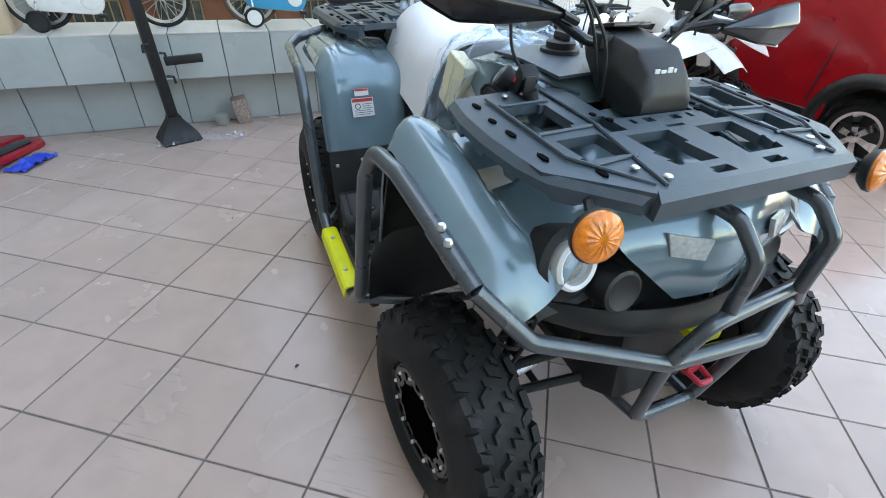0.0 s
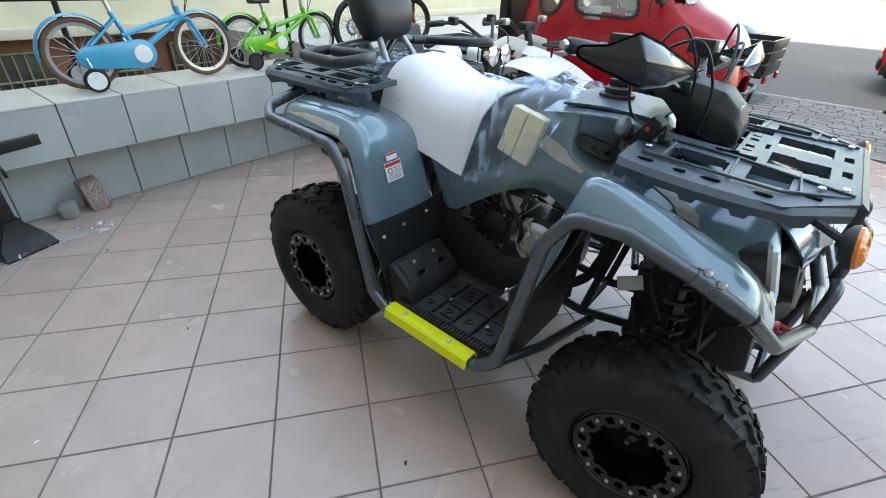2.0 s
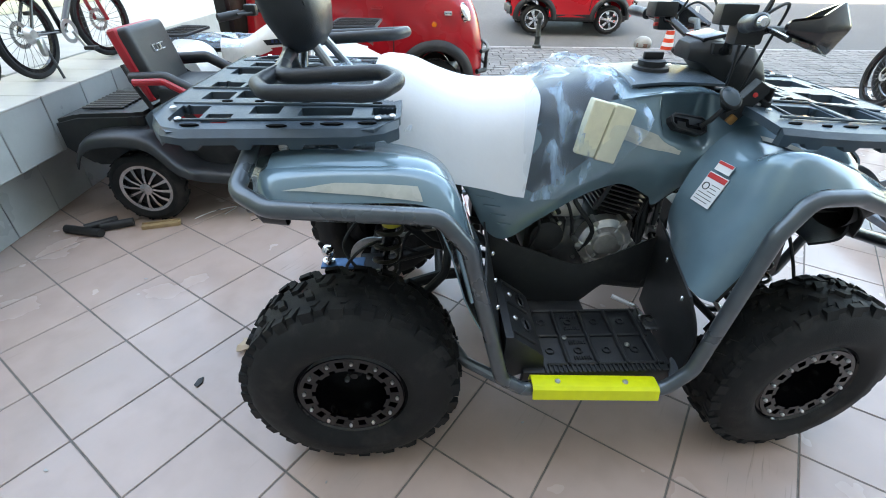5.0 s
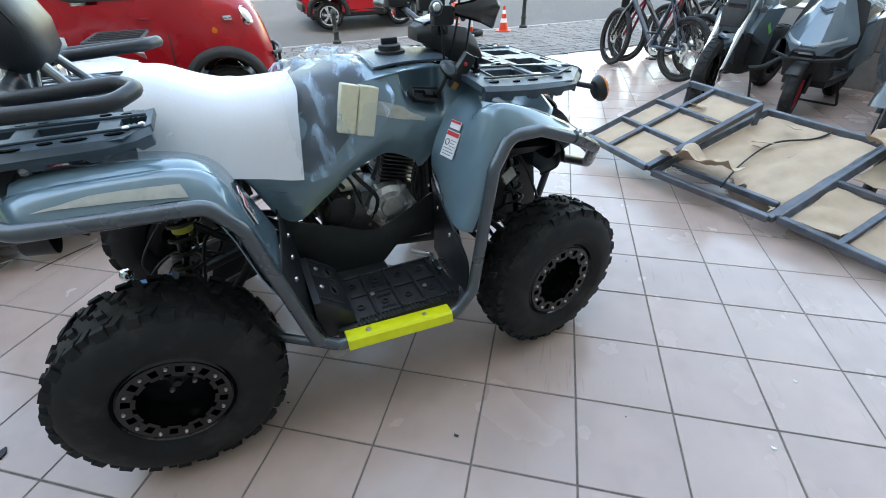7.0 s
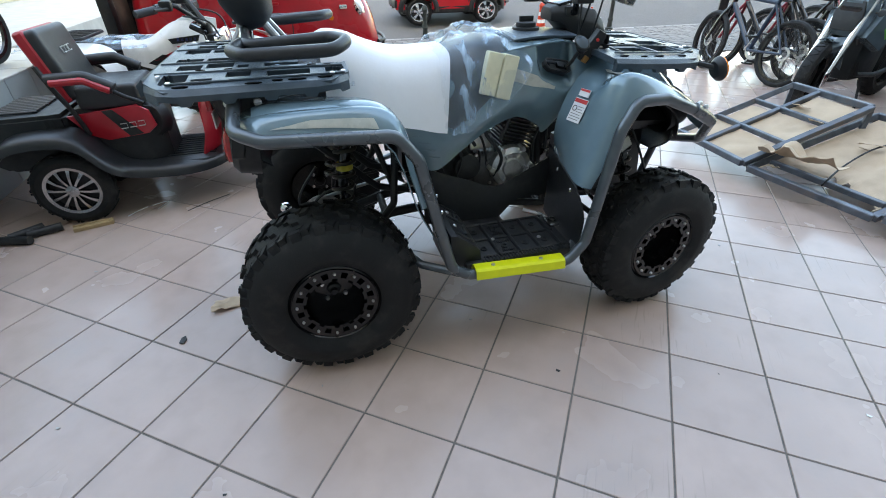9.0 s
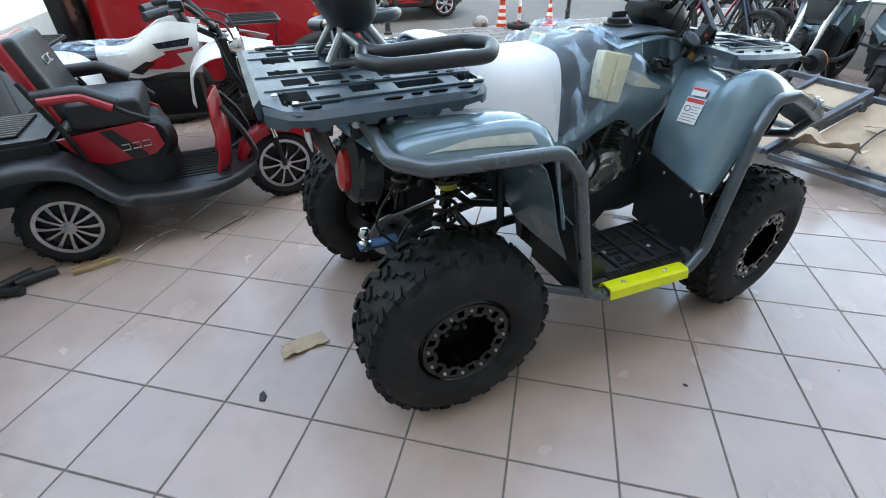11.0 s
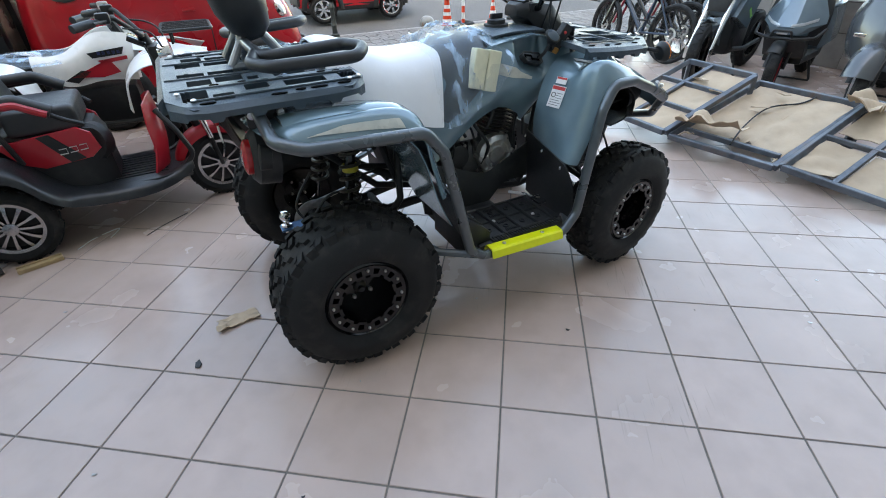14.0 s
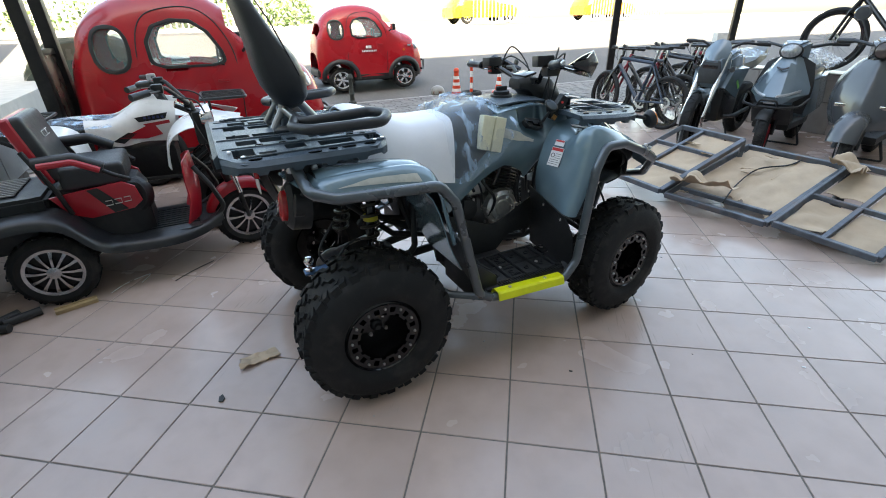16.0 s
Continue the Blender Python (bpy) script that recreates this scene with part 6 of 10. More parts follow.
    for s in (-1, 1):
        bm = bmesh.new()
        xs, dp = teeth((-0.45, -0.40, -0.34, -0.305, -0.22, -0.185, -0.10, -0.065, 0.02, 0.055, 0.13, 0.165))
        loft(bm, [[(x, s * rr_half(x), rr_z(x, 0.43) + 0.002), (x, s * (rr_half(x) + 0.018), rr_z(x, 0.43) - 0.014), (x, s * (rr_half(x) + 0.016), rr_z(x, 0.43) - d), (x, s * (rr_half(x) - 0.012), rr_z(x, 0.43) - d)] for x, d in zip(xs, dp)])
        bmesh.ops.recalc_face_normals(bm, faces=bm.faces)
        part("rack_skirt", bm, RACKM, rack)
        bm = bmesh.new()
        tube(bm, [(-0.43, s * 0.28, rr_z(0, 0.3) + 0.005), (0.0, s * 0.285, rr_z(0, 0.3) + 0.003), (0.15, s * 0.29, rr_z(0.1, 0.3) + 0.002)], 0.0045, 6)
        tube(bm, [(-0.44, s * 0.135, rr_z(0, 0.1) + 0.005), (0.0, s * 0.14, rr_z(0, 0.1) + 0.003)], 0.0045, 6)
        tube(bm, [(-0.38, s * 0.40, rr_z(0, 0.37) + 0.003), (0.15, s * 0.38, rr_z(0.1, 0.38) + 0.002)], 0.004, 6)
        part("rack_rib", bm, RACKM, rack)
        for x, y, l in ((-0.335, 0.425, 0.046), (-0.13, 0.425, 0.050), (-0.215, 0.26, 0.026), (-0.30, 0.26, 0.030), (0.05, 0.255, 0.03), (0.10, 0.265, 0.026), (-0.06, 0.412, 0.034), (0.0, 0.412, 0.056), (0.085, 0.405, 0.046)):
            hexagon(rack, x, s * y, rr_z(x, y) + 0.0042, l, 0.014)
        for x, y in ((-0.37, 0.40), (-0.41, 0.33), (0.11, 0.385), (0.145, 0.37)):
            b = part_me("bolt", bolt_mesh(0.009, 0.005), STEEL, rack)
            b.matrix_local = pose(x, s * y, rr_z(x, y) + 0.004, -90, 0, 0)
        bm = bmesh.new()          # bracket with two bolts that holds the rail
        box(bm, (-0.175, s * 0.37, 1.02), (0.13, 0.02, 0.09), None, 0.006)
        br = part("rail_bracket", bm, PLAST, q)
        for x in (-0.225, -0.135):
            b = part_me("bolt", bolt_mesh(0.013, 0.012), STEEL, br)
            b.matrix_local = pose(x, s * 0.382, 1.02, 0, 0, 0 if s < 0 else 180)
    bm = bmesh.new()
    loft(bm, [[(-0.448, y, rr_z(-.45, 0) + 0.002), (-0.466, y * 1.02, rr_z(-.45, 0) - 0.014), (-0.462, y * 1.02, rr_z(-.45, 0) - 0.045), (-0.438, y, rr_z(-.45, 0) - 0.045)] for y in (-0.36, -0.1, 0.1, 0.36)])
    bmesh.ops.recalc_face_normals(bm, faces=bm.faces)
    part("rack_skirt", bm, RACKM, rack)
    # grab handles and backrest
    for s in (-1, 1):
        bm = bmesh.new()
        tube(bm, [(-0.16, s * 0.03, 1.115), (-0.16, s * 0.09, 1.19), (-0.15, s * 0.26, 1.175)], 0.017, 12, 0.04)
        h = part("grab_stay", bm, TUBE, q, "satin grey handle stay")
        bm = bmesh.new()
        tube(bm, [(-0.15, s * 0.20, 1.178), (-0.14, s * 0.30, 1.17), (0.125, s * 0.31, 1.185), (0.17, s * 0.395, 1.185), (0.12, s * 0.470, 1.172), (-0.14, s * 0.435, 1.165), (-0.185, s * 0.35, 1.165), (-0.155, s * 0.25, 1.172)], 0.0195, 14, 0.05)
        part("grip", bm, SEATM, h, "black rubber padded grab loop")
        bm = bmesh.new()          # bright A-frame under the backrest
        tube(bm, [(-0.02, s * 0.095, 1.115), (-0.09, s * 0.07, 1.21), (-0.14, s * 0.06, 1.33)], 0.014, 10, 0.02)
        tube(bm, [(-0.22, s * 0.095, 1.115), (-0.17, s * 0.08, 1.19), (-0.15, s * 0.06, 1.30)], 0.014, 10, 0.02)
        tube(bm, [(-0.02, s * 0.095, 1.113), (-0.22, s * 0.095, 1.113)], 0.013, 10)
        part("backrest_stay", bm, mat("satin_grey_steel", (0.32, 0.33, 0.34), 0.35, 0.9), q, "satin steel backrest bracket")
    bm = bmesh.new()
    secs = []
    for i, (z, w, th, dx) in enumerate(((0.0, 0.09, 0.07, 0.02), (0.03, 0.125, 0.125, 0.024), (0.10, 0.142, 0.165, 0.024), (0.18, 0.148, 0.155, 0.016), (0.27, 0.152, 0.105, 0.0), (0.37, 0.15, 0.072, -0.014), (0.45, 0.13, 0.055, -0.022), (0.475, 0.09, 0.035, -0.026))):
        ring = []
        for k in range(20):
            a = 2 * math.pi * k / 20
            c, sn = math.cos(a), math.sin(a)
            ring.append((th * 0.5 * (abs(c) ** 0.6) * (1 if c > 0 else -1) * (1.15 if c < 0 else 1.0) + dx, w * (abs(sn) ** 0.6) * (1 if sn > 0 else -1), z))
        secs.append(ring)
    loft(bm, secs)
    bmesh.ops.recalc_face_normals(bm, faces=bm.faces)
    br = part("backrest", bm, SEATM, q, "black vinyl padded backrest", 50)
    br.matrix_local = pose(-0.13, 0, 1.19, 0, -14, 0)
    bm = bmesh.new()
    tube(bm, [(0.052, -0.10, 0.02), (0.070, -0.135, 0.12), (0.04, -0.142, 0.32), (0.01, -0.10, 0.45), (0.01, 0.10, 0.45), (0.04, 0.142, 0.32), (0.070, 0.135, 0.12), (0.052, 0.10, 0.02)], 0.003, 6, 0.03)
    part("seam", bm, PLAST, br)
    # seat under its wrapping
    def drape(x, w0, w1, zt, zb, dy=0.0, k=13):
        pts = []
        for i in range(k):
            u = i / (k - 1) * 2 - 1
            a = abs(u)
            if a < 0.62:
                y = w1 * (u / 0.62)
                z = zt - 0.05 * (a / 0.62) ** 4
            else:
                f = (a - 0.62) / 0.38
                y = (w1 + (w0 - w1) * f ** 0.8) * (1 if u > 0 else -1)
                z = zt - 0.05 + (zb - zt + 0.05) * f
            pts.append((x, y, z))
        return pts
    bm = sheet([drape(-0.10, 0.20, 0.15, 1.125, 1.0), drape(0.02, 0.21, 0.16, 1.13, 0.98), drape(0.2, 0.215, 0.16, 1.12, 0.95), drape(0.36, 0.21, 0.155, 1.04, 0.9), drape(0.5, 0.240, 0.14, 1.03, 0.85), drape(0.56, 0.247, 0.16, 1.07, 0.815), drape(0.64, 0.249, 0.175, 1.105, 0.86), drape(0.72, 0.244, 0.18, 1.122, 0.93), drape(0.78, 0.232, 0.17, 1.122, 1.0), drape(0.82, 0.215, 0.15, 1.118, 1.05)], 0.01)
    part("seat", bm, SEATM, q, "black vinyl saddle", 60)
    rows = [drape(0.085, 0.250, 0.18, 1.150, 0.955), drape(0.12, 0.255, 0.185, 1.158, 0.925), drape(0.19, 0.258, 0.19, 1.150, 0.895), drape(0.27, 0.260, 0.188, 1.112, 0.868), drape(0.36, 0.260, 0.185, 1.086, 0.850), drape(0.45, 0.260, 0.182, 1.080, 0.832), drape(0.52, 0.258, 0.18, 1.085, 0.816), drape(0.575, 0.256, 0.18, 1.088, 0.802)]
    rnd = random.Random(7)
    rows = [[(p[0] + (0.0 if abs(j - 6) < 4 else -0.045 * (abs(j - 6) - 3) / 3 * (i / 7)), p[1], p[2] + rnd.uniform(-.003, .003)) for j, p in enumerate(r)] for i, r in enumerate(rows)]
    part("foam_cover", sheet(smooth_grid(rows, 26, 30), -0.008), FOAM, q, "white foam sheet wrapped round the seat", 60)
    # clear film over tank and seat ends
    def crinkle(rows, nu, nv, amp, seed):
        g = smooth_grid(rows, nu, nv)
        return [[p + Vector(noise.noise_vector(p * 13 + Vector((seed, 0, 0)))) * amp * 0.9 + Vector((0, p.y, p.z - 0.8)).normalized() * amp * 1.6 * max(0, 1 - abs(noise.noise(Vector((p.x * 10 + p.z * 6 + seed, p.y * 5, p.z * 3)))) * 7) + Vector(noise.noise_vector(p * 38)) * amp * 0.3 for p in r] for r in g]
    rows = [drape(0.520, 0.262, 0.185, 1.096, 0.80), drape(0.60, 0.268, 0.205, 1.128, 0.80), drape(0.68, 0.272, 0.215, 1.150, 0.845), drape(0.76, 0.276, 0.215, 1.152, 0.885), drape(0.83, 0.274, 0.205, 1.140, 0.965), drape(0.875, 0.262, 0.19, 1.122, 1.04)]
    part("film_wrap", sheet(crinkle(rows, 44, 60, 0.010, 3), 0), FILM, q, "crumpled clear plastic film", 80)
    rows = [drape(-0.10, 0.205, 0.17, 1.135, 1.06), drape(0.0, 0.22, 0.175, 1.14, 1.04), drape(0.1, 0.23, 0.175, 1.14, 1.02), drape(0.19, 0.235, 0.175, 1.14, 1.0)]
    part("film_wrap", sheet(crinkle(rows, 22, 36, 0.010, 9), 0), FILM, q, "crumpled clear plastic film", 80)
    for s in (-1, 1):
        bm = bmesh.new()
        o = Vector((0.749, s * 0.224, 1.005))
        m = pose(*o, s * 7, 14, s * 3)
        box(bm, (-0.031, 0, 0), (0.061, 0.052, 0.160), m @ pose(0, 0, 0, 0, 0, s * 2), 0.007, 3)
        fold = part("foam_block", bm, CREAMFOAM, q, "cream foam packing block folded in two")
        bm = bmesh.new()
        box(bm, (0.033, 0, 0.0), (0.064, 0.052, 0.165), m @ pose(0, 0, 0, 0, 0, -s * 4), 0.007, 3)
        part("second_half", bm, CREAMFOAM, fold)
    quad_mechanics(q)
    return q


build_quad()

# ---------------------------------------------------------------- vehicles round the quad bike
BLUEP = mat("sky_blue_paint", (0.03, 0.32, 0.52), 0.3, 0, 0.05, 10, coat=0.4)
GREENP = mat("lime_green_paint", (0.12, 0.48, 0.03), 0.3, 0, 0.15, 14, coat=0.4)
BROWNT = mat("brown_tyre", (0.12, 0.06, 0.04), 0.75, 0, 0.1, 20)
RIMSIL = mat("silver_rim", (0.62, 0.62, 0.62), 0.3, 0.9, 0.05, 20)
GREYP = mat("dark_grey_paint", (0.14, 0.188, 0.222), 0.22, 0.3, 0.08, 6, coat=0.5, stain=(0.13, 0.13, 0.13), stain_amt=0.2)
GREYD = mat("warm_grey_paint", (0.078, 0.084, 0.090), 0.22, 0.3, 0.06, 6, coat=0.5, stain=(0.12, 0.11, 0.10), stain_amt=0.25)
REDPL = mat("red_plastic", (0.40, 0.008, 0.020), 0.35, 0, 0.07, 10, coat=0.3, stain=(0.3, 0.06, 0.05), stain_amt=0.2)
DECK = mat("ribbed_deck_plastic", (0.014, 0.015, 0.017), 0.36, 0, 0.15, 20, 0.2, 200, stain=(0.08, 0.08, 0.08), stain_amt=0.15)
LENSW = mat("clear_lamp", (0.7, 0.72, 0.74), 0.08, 0.6, 0.1, 30)
MACHAL = mat("machined_alloy", (0.42, 0.42, 0.43), 0.22, 1, 0.15, 30)
TINTG = glass_mat("tinted_glass", (0.25, 0.3, 0.3), 0.03, 0.35)


def torus_tyre(bm, r, w, seg=40, rs=10, m=None, flat=1.0):
    prof = [(r - w * 0.5 + w * 0.5 * math.cos(a), w * 0.5 * flat * math.sin(a)) for a in (2 * math.pi * k / rs for k in range(rs))]
    return lathe(bm, prof, seg, m, True)


DARKSPOKE = mat("dark_spoke_steel", (0.10, 0.10, 0.105), 0.4, 0.6, 0.05, 20)


def spoked_wheel(parent, name, m, r, tw, spokes=18, tyre=RUBBER, rim=RIMSIL, disc=False):
    """A cycle wheel turned about y: rim with tyre, spokes, hub under it."""
    w = new(name)
    w.parent = parent
    w.matrix_local = m
    bm = bmesh.new()
    torus_tyre(bm, r, tw, 44, 8, RX90)
    part("tyre", bm, tyre, w)
    bm = bmesh.new()
    lathe(bm, [(r - tw * 0.85, -tw * 0.3), (r - tw * 1.45, -tw * 0.25), (r - tw * 1.45, tw * 0.25), (r - tw * 0.85, tw * 0.3)], 40, RX90, True)
    part("rim", bm, rim, w)
    bm = bmesh.new()
    spokes = 28 if disc else spokes
    for k in range(spokes):
        a = 2 * math.pi * k / spokes
        b = a + (0.35 if k % 2 else -0.35)
        sy = 0.018 if k % 2 else -0.018
        tube(bm, [(0.015 * math.cos(b), sy, 0.015 * math.sin(b)), ((r - tw * 1.4) * math.cos(a), 0, (r - tw * 1.4) * math.sin(a))], 0.0014, 4, caps=False)
    part("spokes", bm, DARKSPOKE if disc else RIMSIL, w)
    bm = bmesh.new()
    tube(bm, [(0, -0.03, 0), (0, 0.03, 0)], 0.016, 10)
    if disc:
        lathe(bm, [(0.075, -0.001), (0.075, 0.001), (0.05, 0.001), (0.05, -0.001)], 24, pose(0, 0.025, 0, 90, 0, 0), True)
    part("hub", bm, ALLOY, w)
    return w


def cast_wheel(parent, name, m, r, tw, rim_r, spokes, rim=CHROME, tyre=RUBBER, accent=None, wide=0.012):
    """A small motor wheel: tyre, cast rim with flat spokes."""
    w = new(name)
    w.parent = parent
    w.matrix_local = m
    bm = bmesh.new()
    prof = [(rim_r, -tw * 0.40), (rim_r + (r - rim_r) * 0.45, -tw * 0.5), (r - tw * 0.12, -tw * 0.36), (r, -tw * 0.12), (r, tw * 0.12), (r - tw * 0.12, tw * 0.36), (rim_r + (r - rim_r) * 0.45, tw * 0.5), (rim_r, tw * 0.40)]
    lathe(bm, prof, 44, RX90)
    ty = part("tyre", bm, tyre, w)
    bm = bmesh.new()
    for k in range(36):
        a = 2 * math.pi * k / 36
        box(bm, (0, 0, 0), (0.008, tw * 0.55, r * 0.055), Matrix.Rotation(-a, 4, "Y") @ pose(r * 0.998, 0, 0, 25 if k % 2 else -25, 0, 0))
    part("tread", bm, RUBBER, w)
    bm = bmesh.new()
    lathe(bm, [(rim_r * 1.02, -tw * 0.40), (rim_r * 0.97, -tw * 0.43), (rim_r * 0.88, -tw * 0.36), (rim_r * 0.84, tw * 0.1), (rim_r * 0.88, tw * 0.36), (rim_r * 1.02, tw * 0.40)], 40, RX90)
    part("rim", bm, accent or rim, w)
    bm = bmesh.new()
    for k in range(spokes):
        a = 2 * math.pi * k / spokes
        m2 = Matrix.Rotation(-a, 4, "Y")
        loft(bm, [[m2 @ Vector((x, y, z)) for y, z in ((-tw * 0.40 + dy, -ww), (-tw * 0.40 + dy, ww), (-tw * 0.2 + dy, ww), (-tw * 0.2 + dy, -ww))] for x, ww, dy in ((rim_r * 0.18, wide * 0.8, 0.0), (rim_r * 0.6, wide, -0.006), (rim_r * 0.9, wide * 1.5, 0.006))])
    lathe(bm, [(rim_r * 0.26, tw * 0.3), (rim_r * 0.24, tw * 0.44), (rim_r * 0.10, tw * 0.5), (0, tw * 0.5)], 20, RX90)
    bmesh.ops.recalc_face_normals(bm, faces=bm.faces)
    part("spokes", bm, rim, w)
    bm = bmesh.new()
    lathe(bm, [(rim_r * 0.86, tw * 0.05), (rim_r * 0.3, tw * 0.08), (0, tw * 0.08)], 30, RX90)
    part("brake_drum", bm, PLAST, w)
    return w


# ---- three-wheeled electric scooter, red and black
def build_trike():
    k = thing("electric_tricycle", "red and black three-wheeled electric scooter with armchair seat", "tricycle", pose(0.878, 3.092, 0, 0, 0, -52.2) @ Matrix.Scale(1.015, 4))
    for s in (-1, 1):
        cast_wheel(k, "rear_wheel", pose(0, s * 0.30, 0.205, 0, 8, 0 if s < 0 else 180), 0.205, 0.10, 0.140, 12, MACHAL, wide=0.0065)
    cast_wheel(k, "front_wheel", pose(1.06, 0, 0.215, 0, 0, 6), 0.215, 0.085, 0.150, 10, MACHAL, wide=0.006)
    # mudguards over the rear wheels run forward into the deck
    for s in (-1, 1):
        rows = []
        for x, z, dz in ((-0.27, 0.40, 0.0), (-0.20, 0.50, 0), (-0.02, 0.525, 0), (0.12, 0.49, 0), (0.23, 0.36, 0), (0.33, 0.285, 0), (0.60, 0.27, 0), (0.78, 0.28, 0), (0.90, 0.35, 0)):
            wo = 0.385 if x < 0.3 else (0.31 if x < 0.7 else 0.24)
            rows.append([(x, s * 0.20, z + 0.012), (x, s * (wo - 0.05), z + 0.008), (x, s * wo, z - 0.008), (x, s * (wo + 0.012), z - 0.05)])
        part("mudguard", sheet(smooth_grid(rows, 34, 9), 0.006 * -s), DECK, k, "black ribbed mudguard and running board", 40)
    bm = bmesh.new()
    prism(bm, [(0.22, -0.24), (0.70, -0.26), (0.88, -0.20), (0.88, 0.20), (0.70, 0.26), (0.22, 0.24)], 0.05, pose(0, 0, 0.262), 0.012)
    dk = part("deck", bm, DECK, k, "ribbed grey deck")
    for i in range(9):
        bm = bmesh.new()
        box(bm, (0.55, -0.16 + i * 0.04, 0.290), (0.42, 0.012, 0.006))
        part("rib", bm, DECK, dk)
    # rear box, seat base and red side covers
    bm = bmesh.new()
    loft(bm, [[(x, -w, z0), (x, w, z0), (x, w, z1), (x, -w, z1)] for x, w, z0, z1 in ((-0.46, 0.22, 0.34, 0.50), (-0.30, 0.27, 0.26, 0.545), (-0.02, 0.27, 0.26, 0.55), (0.04, 0.22, 0.28, 0.54))])
    bmesh.ops.recalc_face_normals(bm, faces=bm.faces)
    bmesh.ops.bevel(bm, geom=bm.edges[:], offset=0.02, segments=2, affect="EDGES")
    rb = part("rear_box", bm, PLAST, k, "black rear luggage box")
    rb.matrix_local = pose(0.03, 0, 0.06)
    for i in range(10):
        bm = bmesh.new()
        box(bm, (-0.20, -0.17 + i * 0.038, 0.556), (0.22, 0.018, 0.012), None, 0.004, 1)
        part("rack_slat", bm, DECK, rb)
    bm = bmesh.new()
    loft(bm, [[(x, -w, z0), (x, w, z0), (x, w * 0.9, z1), (x, -w * 0.9, z1)] for x, w, z0, z1 in ((0.0, 0.19, 0.26, 0.58), (0.25, 0.20, 0.25, 0.585), (0.38, 0.17, 0.25, 0.56), (0.42, 0.13, 0.26, 0.50))])
    bmesh.ops.recalc_face_normals(bm, faces=bm.faces)
    part("seat_base", bm, PLAST, k).matrix_local = pose(0.10, 0, 0.03)
    for s in (-1, 1):
        bm = bmesh.new()
        prism(bm, [(-0.06, 0.55), (0.34, 0.585), (0.40, 0.55), (0.42, 0.46), (0.36, 0.42), (0.12, 0.40), (0.02, 0.44)], 0.02, pose(0, s * 0.207, 0, 90, 0, 0), 0.008)
        cv = part("side_cover", bm, REDPL, k, "red side cover with a black stripe")
        cv.matrix_local = pose(0.13, 0, 0.035) @ Matrix.Diagonal((0.88, 1, 1, 1))
        bm = bmesh.new()
        prism(bm, [(0.14, 0.565), (0.20, 0.57), (0.33, 0.425), (0.25, 0.415)], 0.004, pose(0, s * 0.220, 0, 90, 0, 0))
        part("stripe", bm, PLAST, cv)
        bm = bmesh.new()
        for i in range(3):
            tube(bm, [(0.215 + i * 0.052, s * 0.223, 0.462 + i * 0.004), (0.255 + i * 0.052, s * 0.223, 0.464 + i * 0.004), (0.255 + i * 0.052, s * 0.223, 0.490 + i * 0.004), (0.218 + i * 0.052, s * 0.223, 0.488 + i * 0.004)], 0.003, 5)
        part("badge", bm, RIMSIL, cv, "maker's badge as plain strokes")
        bm = bmesh.new()
        tube(bm, [(0.0, s * 0.22, 0.43), (-0.02, s * 0.25, 0.57), (-0.06, s * 0.27, 0.70), (-0.10, s * 0.25, 0.80)], 0.013, 10, 0.04)
        tube(bm, [(-0.06, s * 0.27, 0.715), (0.12, s * 0.28, 0.725), (0.26, s * 0.28, 0.63), (0.32, s * 0.24, 0.585)], 0.012, 10, 0.04)
        part("seat_tube", bm, BLACKST, k).matrix_local = pose(0.155, 0, 0.05)
        bm = bmesh.new()
        tube(bm, [(-0.07, s * 0.275, 0.735), (0.10, s * 0.283, 0.742), (0.22, s * 0.283, 0.675)], 0.03, 12, 0.05)
        ar = part("armrest", bm, SEATM, k, "black padded armrest with red piping")
        ar.matrix_local = pose(0.16, 0, 0.055)
        bm = bmesh.new()
        tube(bm, [(-0.05, s * 0.303, 0.722), (0.10, s * 0.311, 0.728), (0.205, s * 0.311, 0.668)], 0.018, 10, 0.05)
        part("piping", bm, REDPL, ar)
    bm = bmesh.new()
    box(bm, (0.30, 0, 0.665), (0.31, 0.40, 0.13), None, 0.03, 4)
    part("seat", bm, SEATM, k, "thick black vinyl seat cushion")
    bm = bmesh.new()
    box(bm, (0, 0, 0), (0.085, 0.40, 0.36), pose(-0.135, 0, 0.90, 0, -14, 0), 0.035, 4)
    br = part("backrest", bm, SEATM, k, "grey-black vinyl backrest")
    br.matrix_local = pose(0.235, 0, -0.065)
    bm = bmesh.new()
    box(bm, (0, 0, 0), (0.06, 0.42, 0.37), pose(-0.168, 0, 0.895, 0, -14, 0), 0.028, 3)
    part("back_shell", bm, REDPL, br)
    bm = bmesh.new()
    for i in range(3):
        tube(bm, [pose(-0.135, 0, 0.90, 0, -14, 0) @ Vector((0.046, 0.05 - i * 0.042 + a, 0.05 + b)) for a, b in ((0.016, 0.018), (-0.016, 0.018), (-0.016, -0.012), (0.016, -0.012))], 0.0035, 5, closed=(i == 1))
    part("badge", bm, RIMSIL, br, "maker's badge as plain strokes")
    bm = bmesh.new()            # round black box in front of the seat
    lathe(bm, [(0, 0.05), (0.085, 0.05), (0.10, 0.03), (0.10, -0.05), (0.08, -0.07), (0, -0.07)], 24, pose(0.46, -0.10, 0.50, 80, 0, -12) @ Matrix.Diagonal((0.85, 1.05, 1, 1)))
    part("storage_box", bm, PLAST, k)
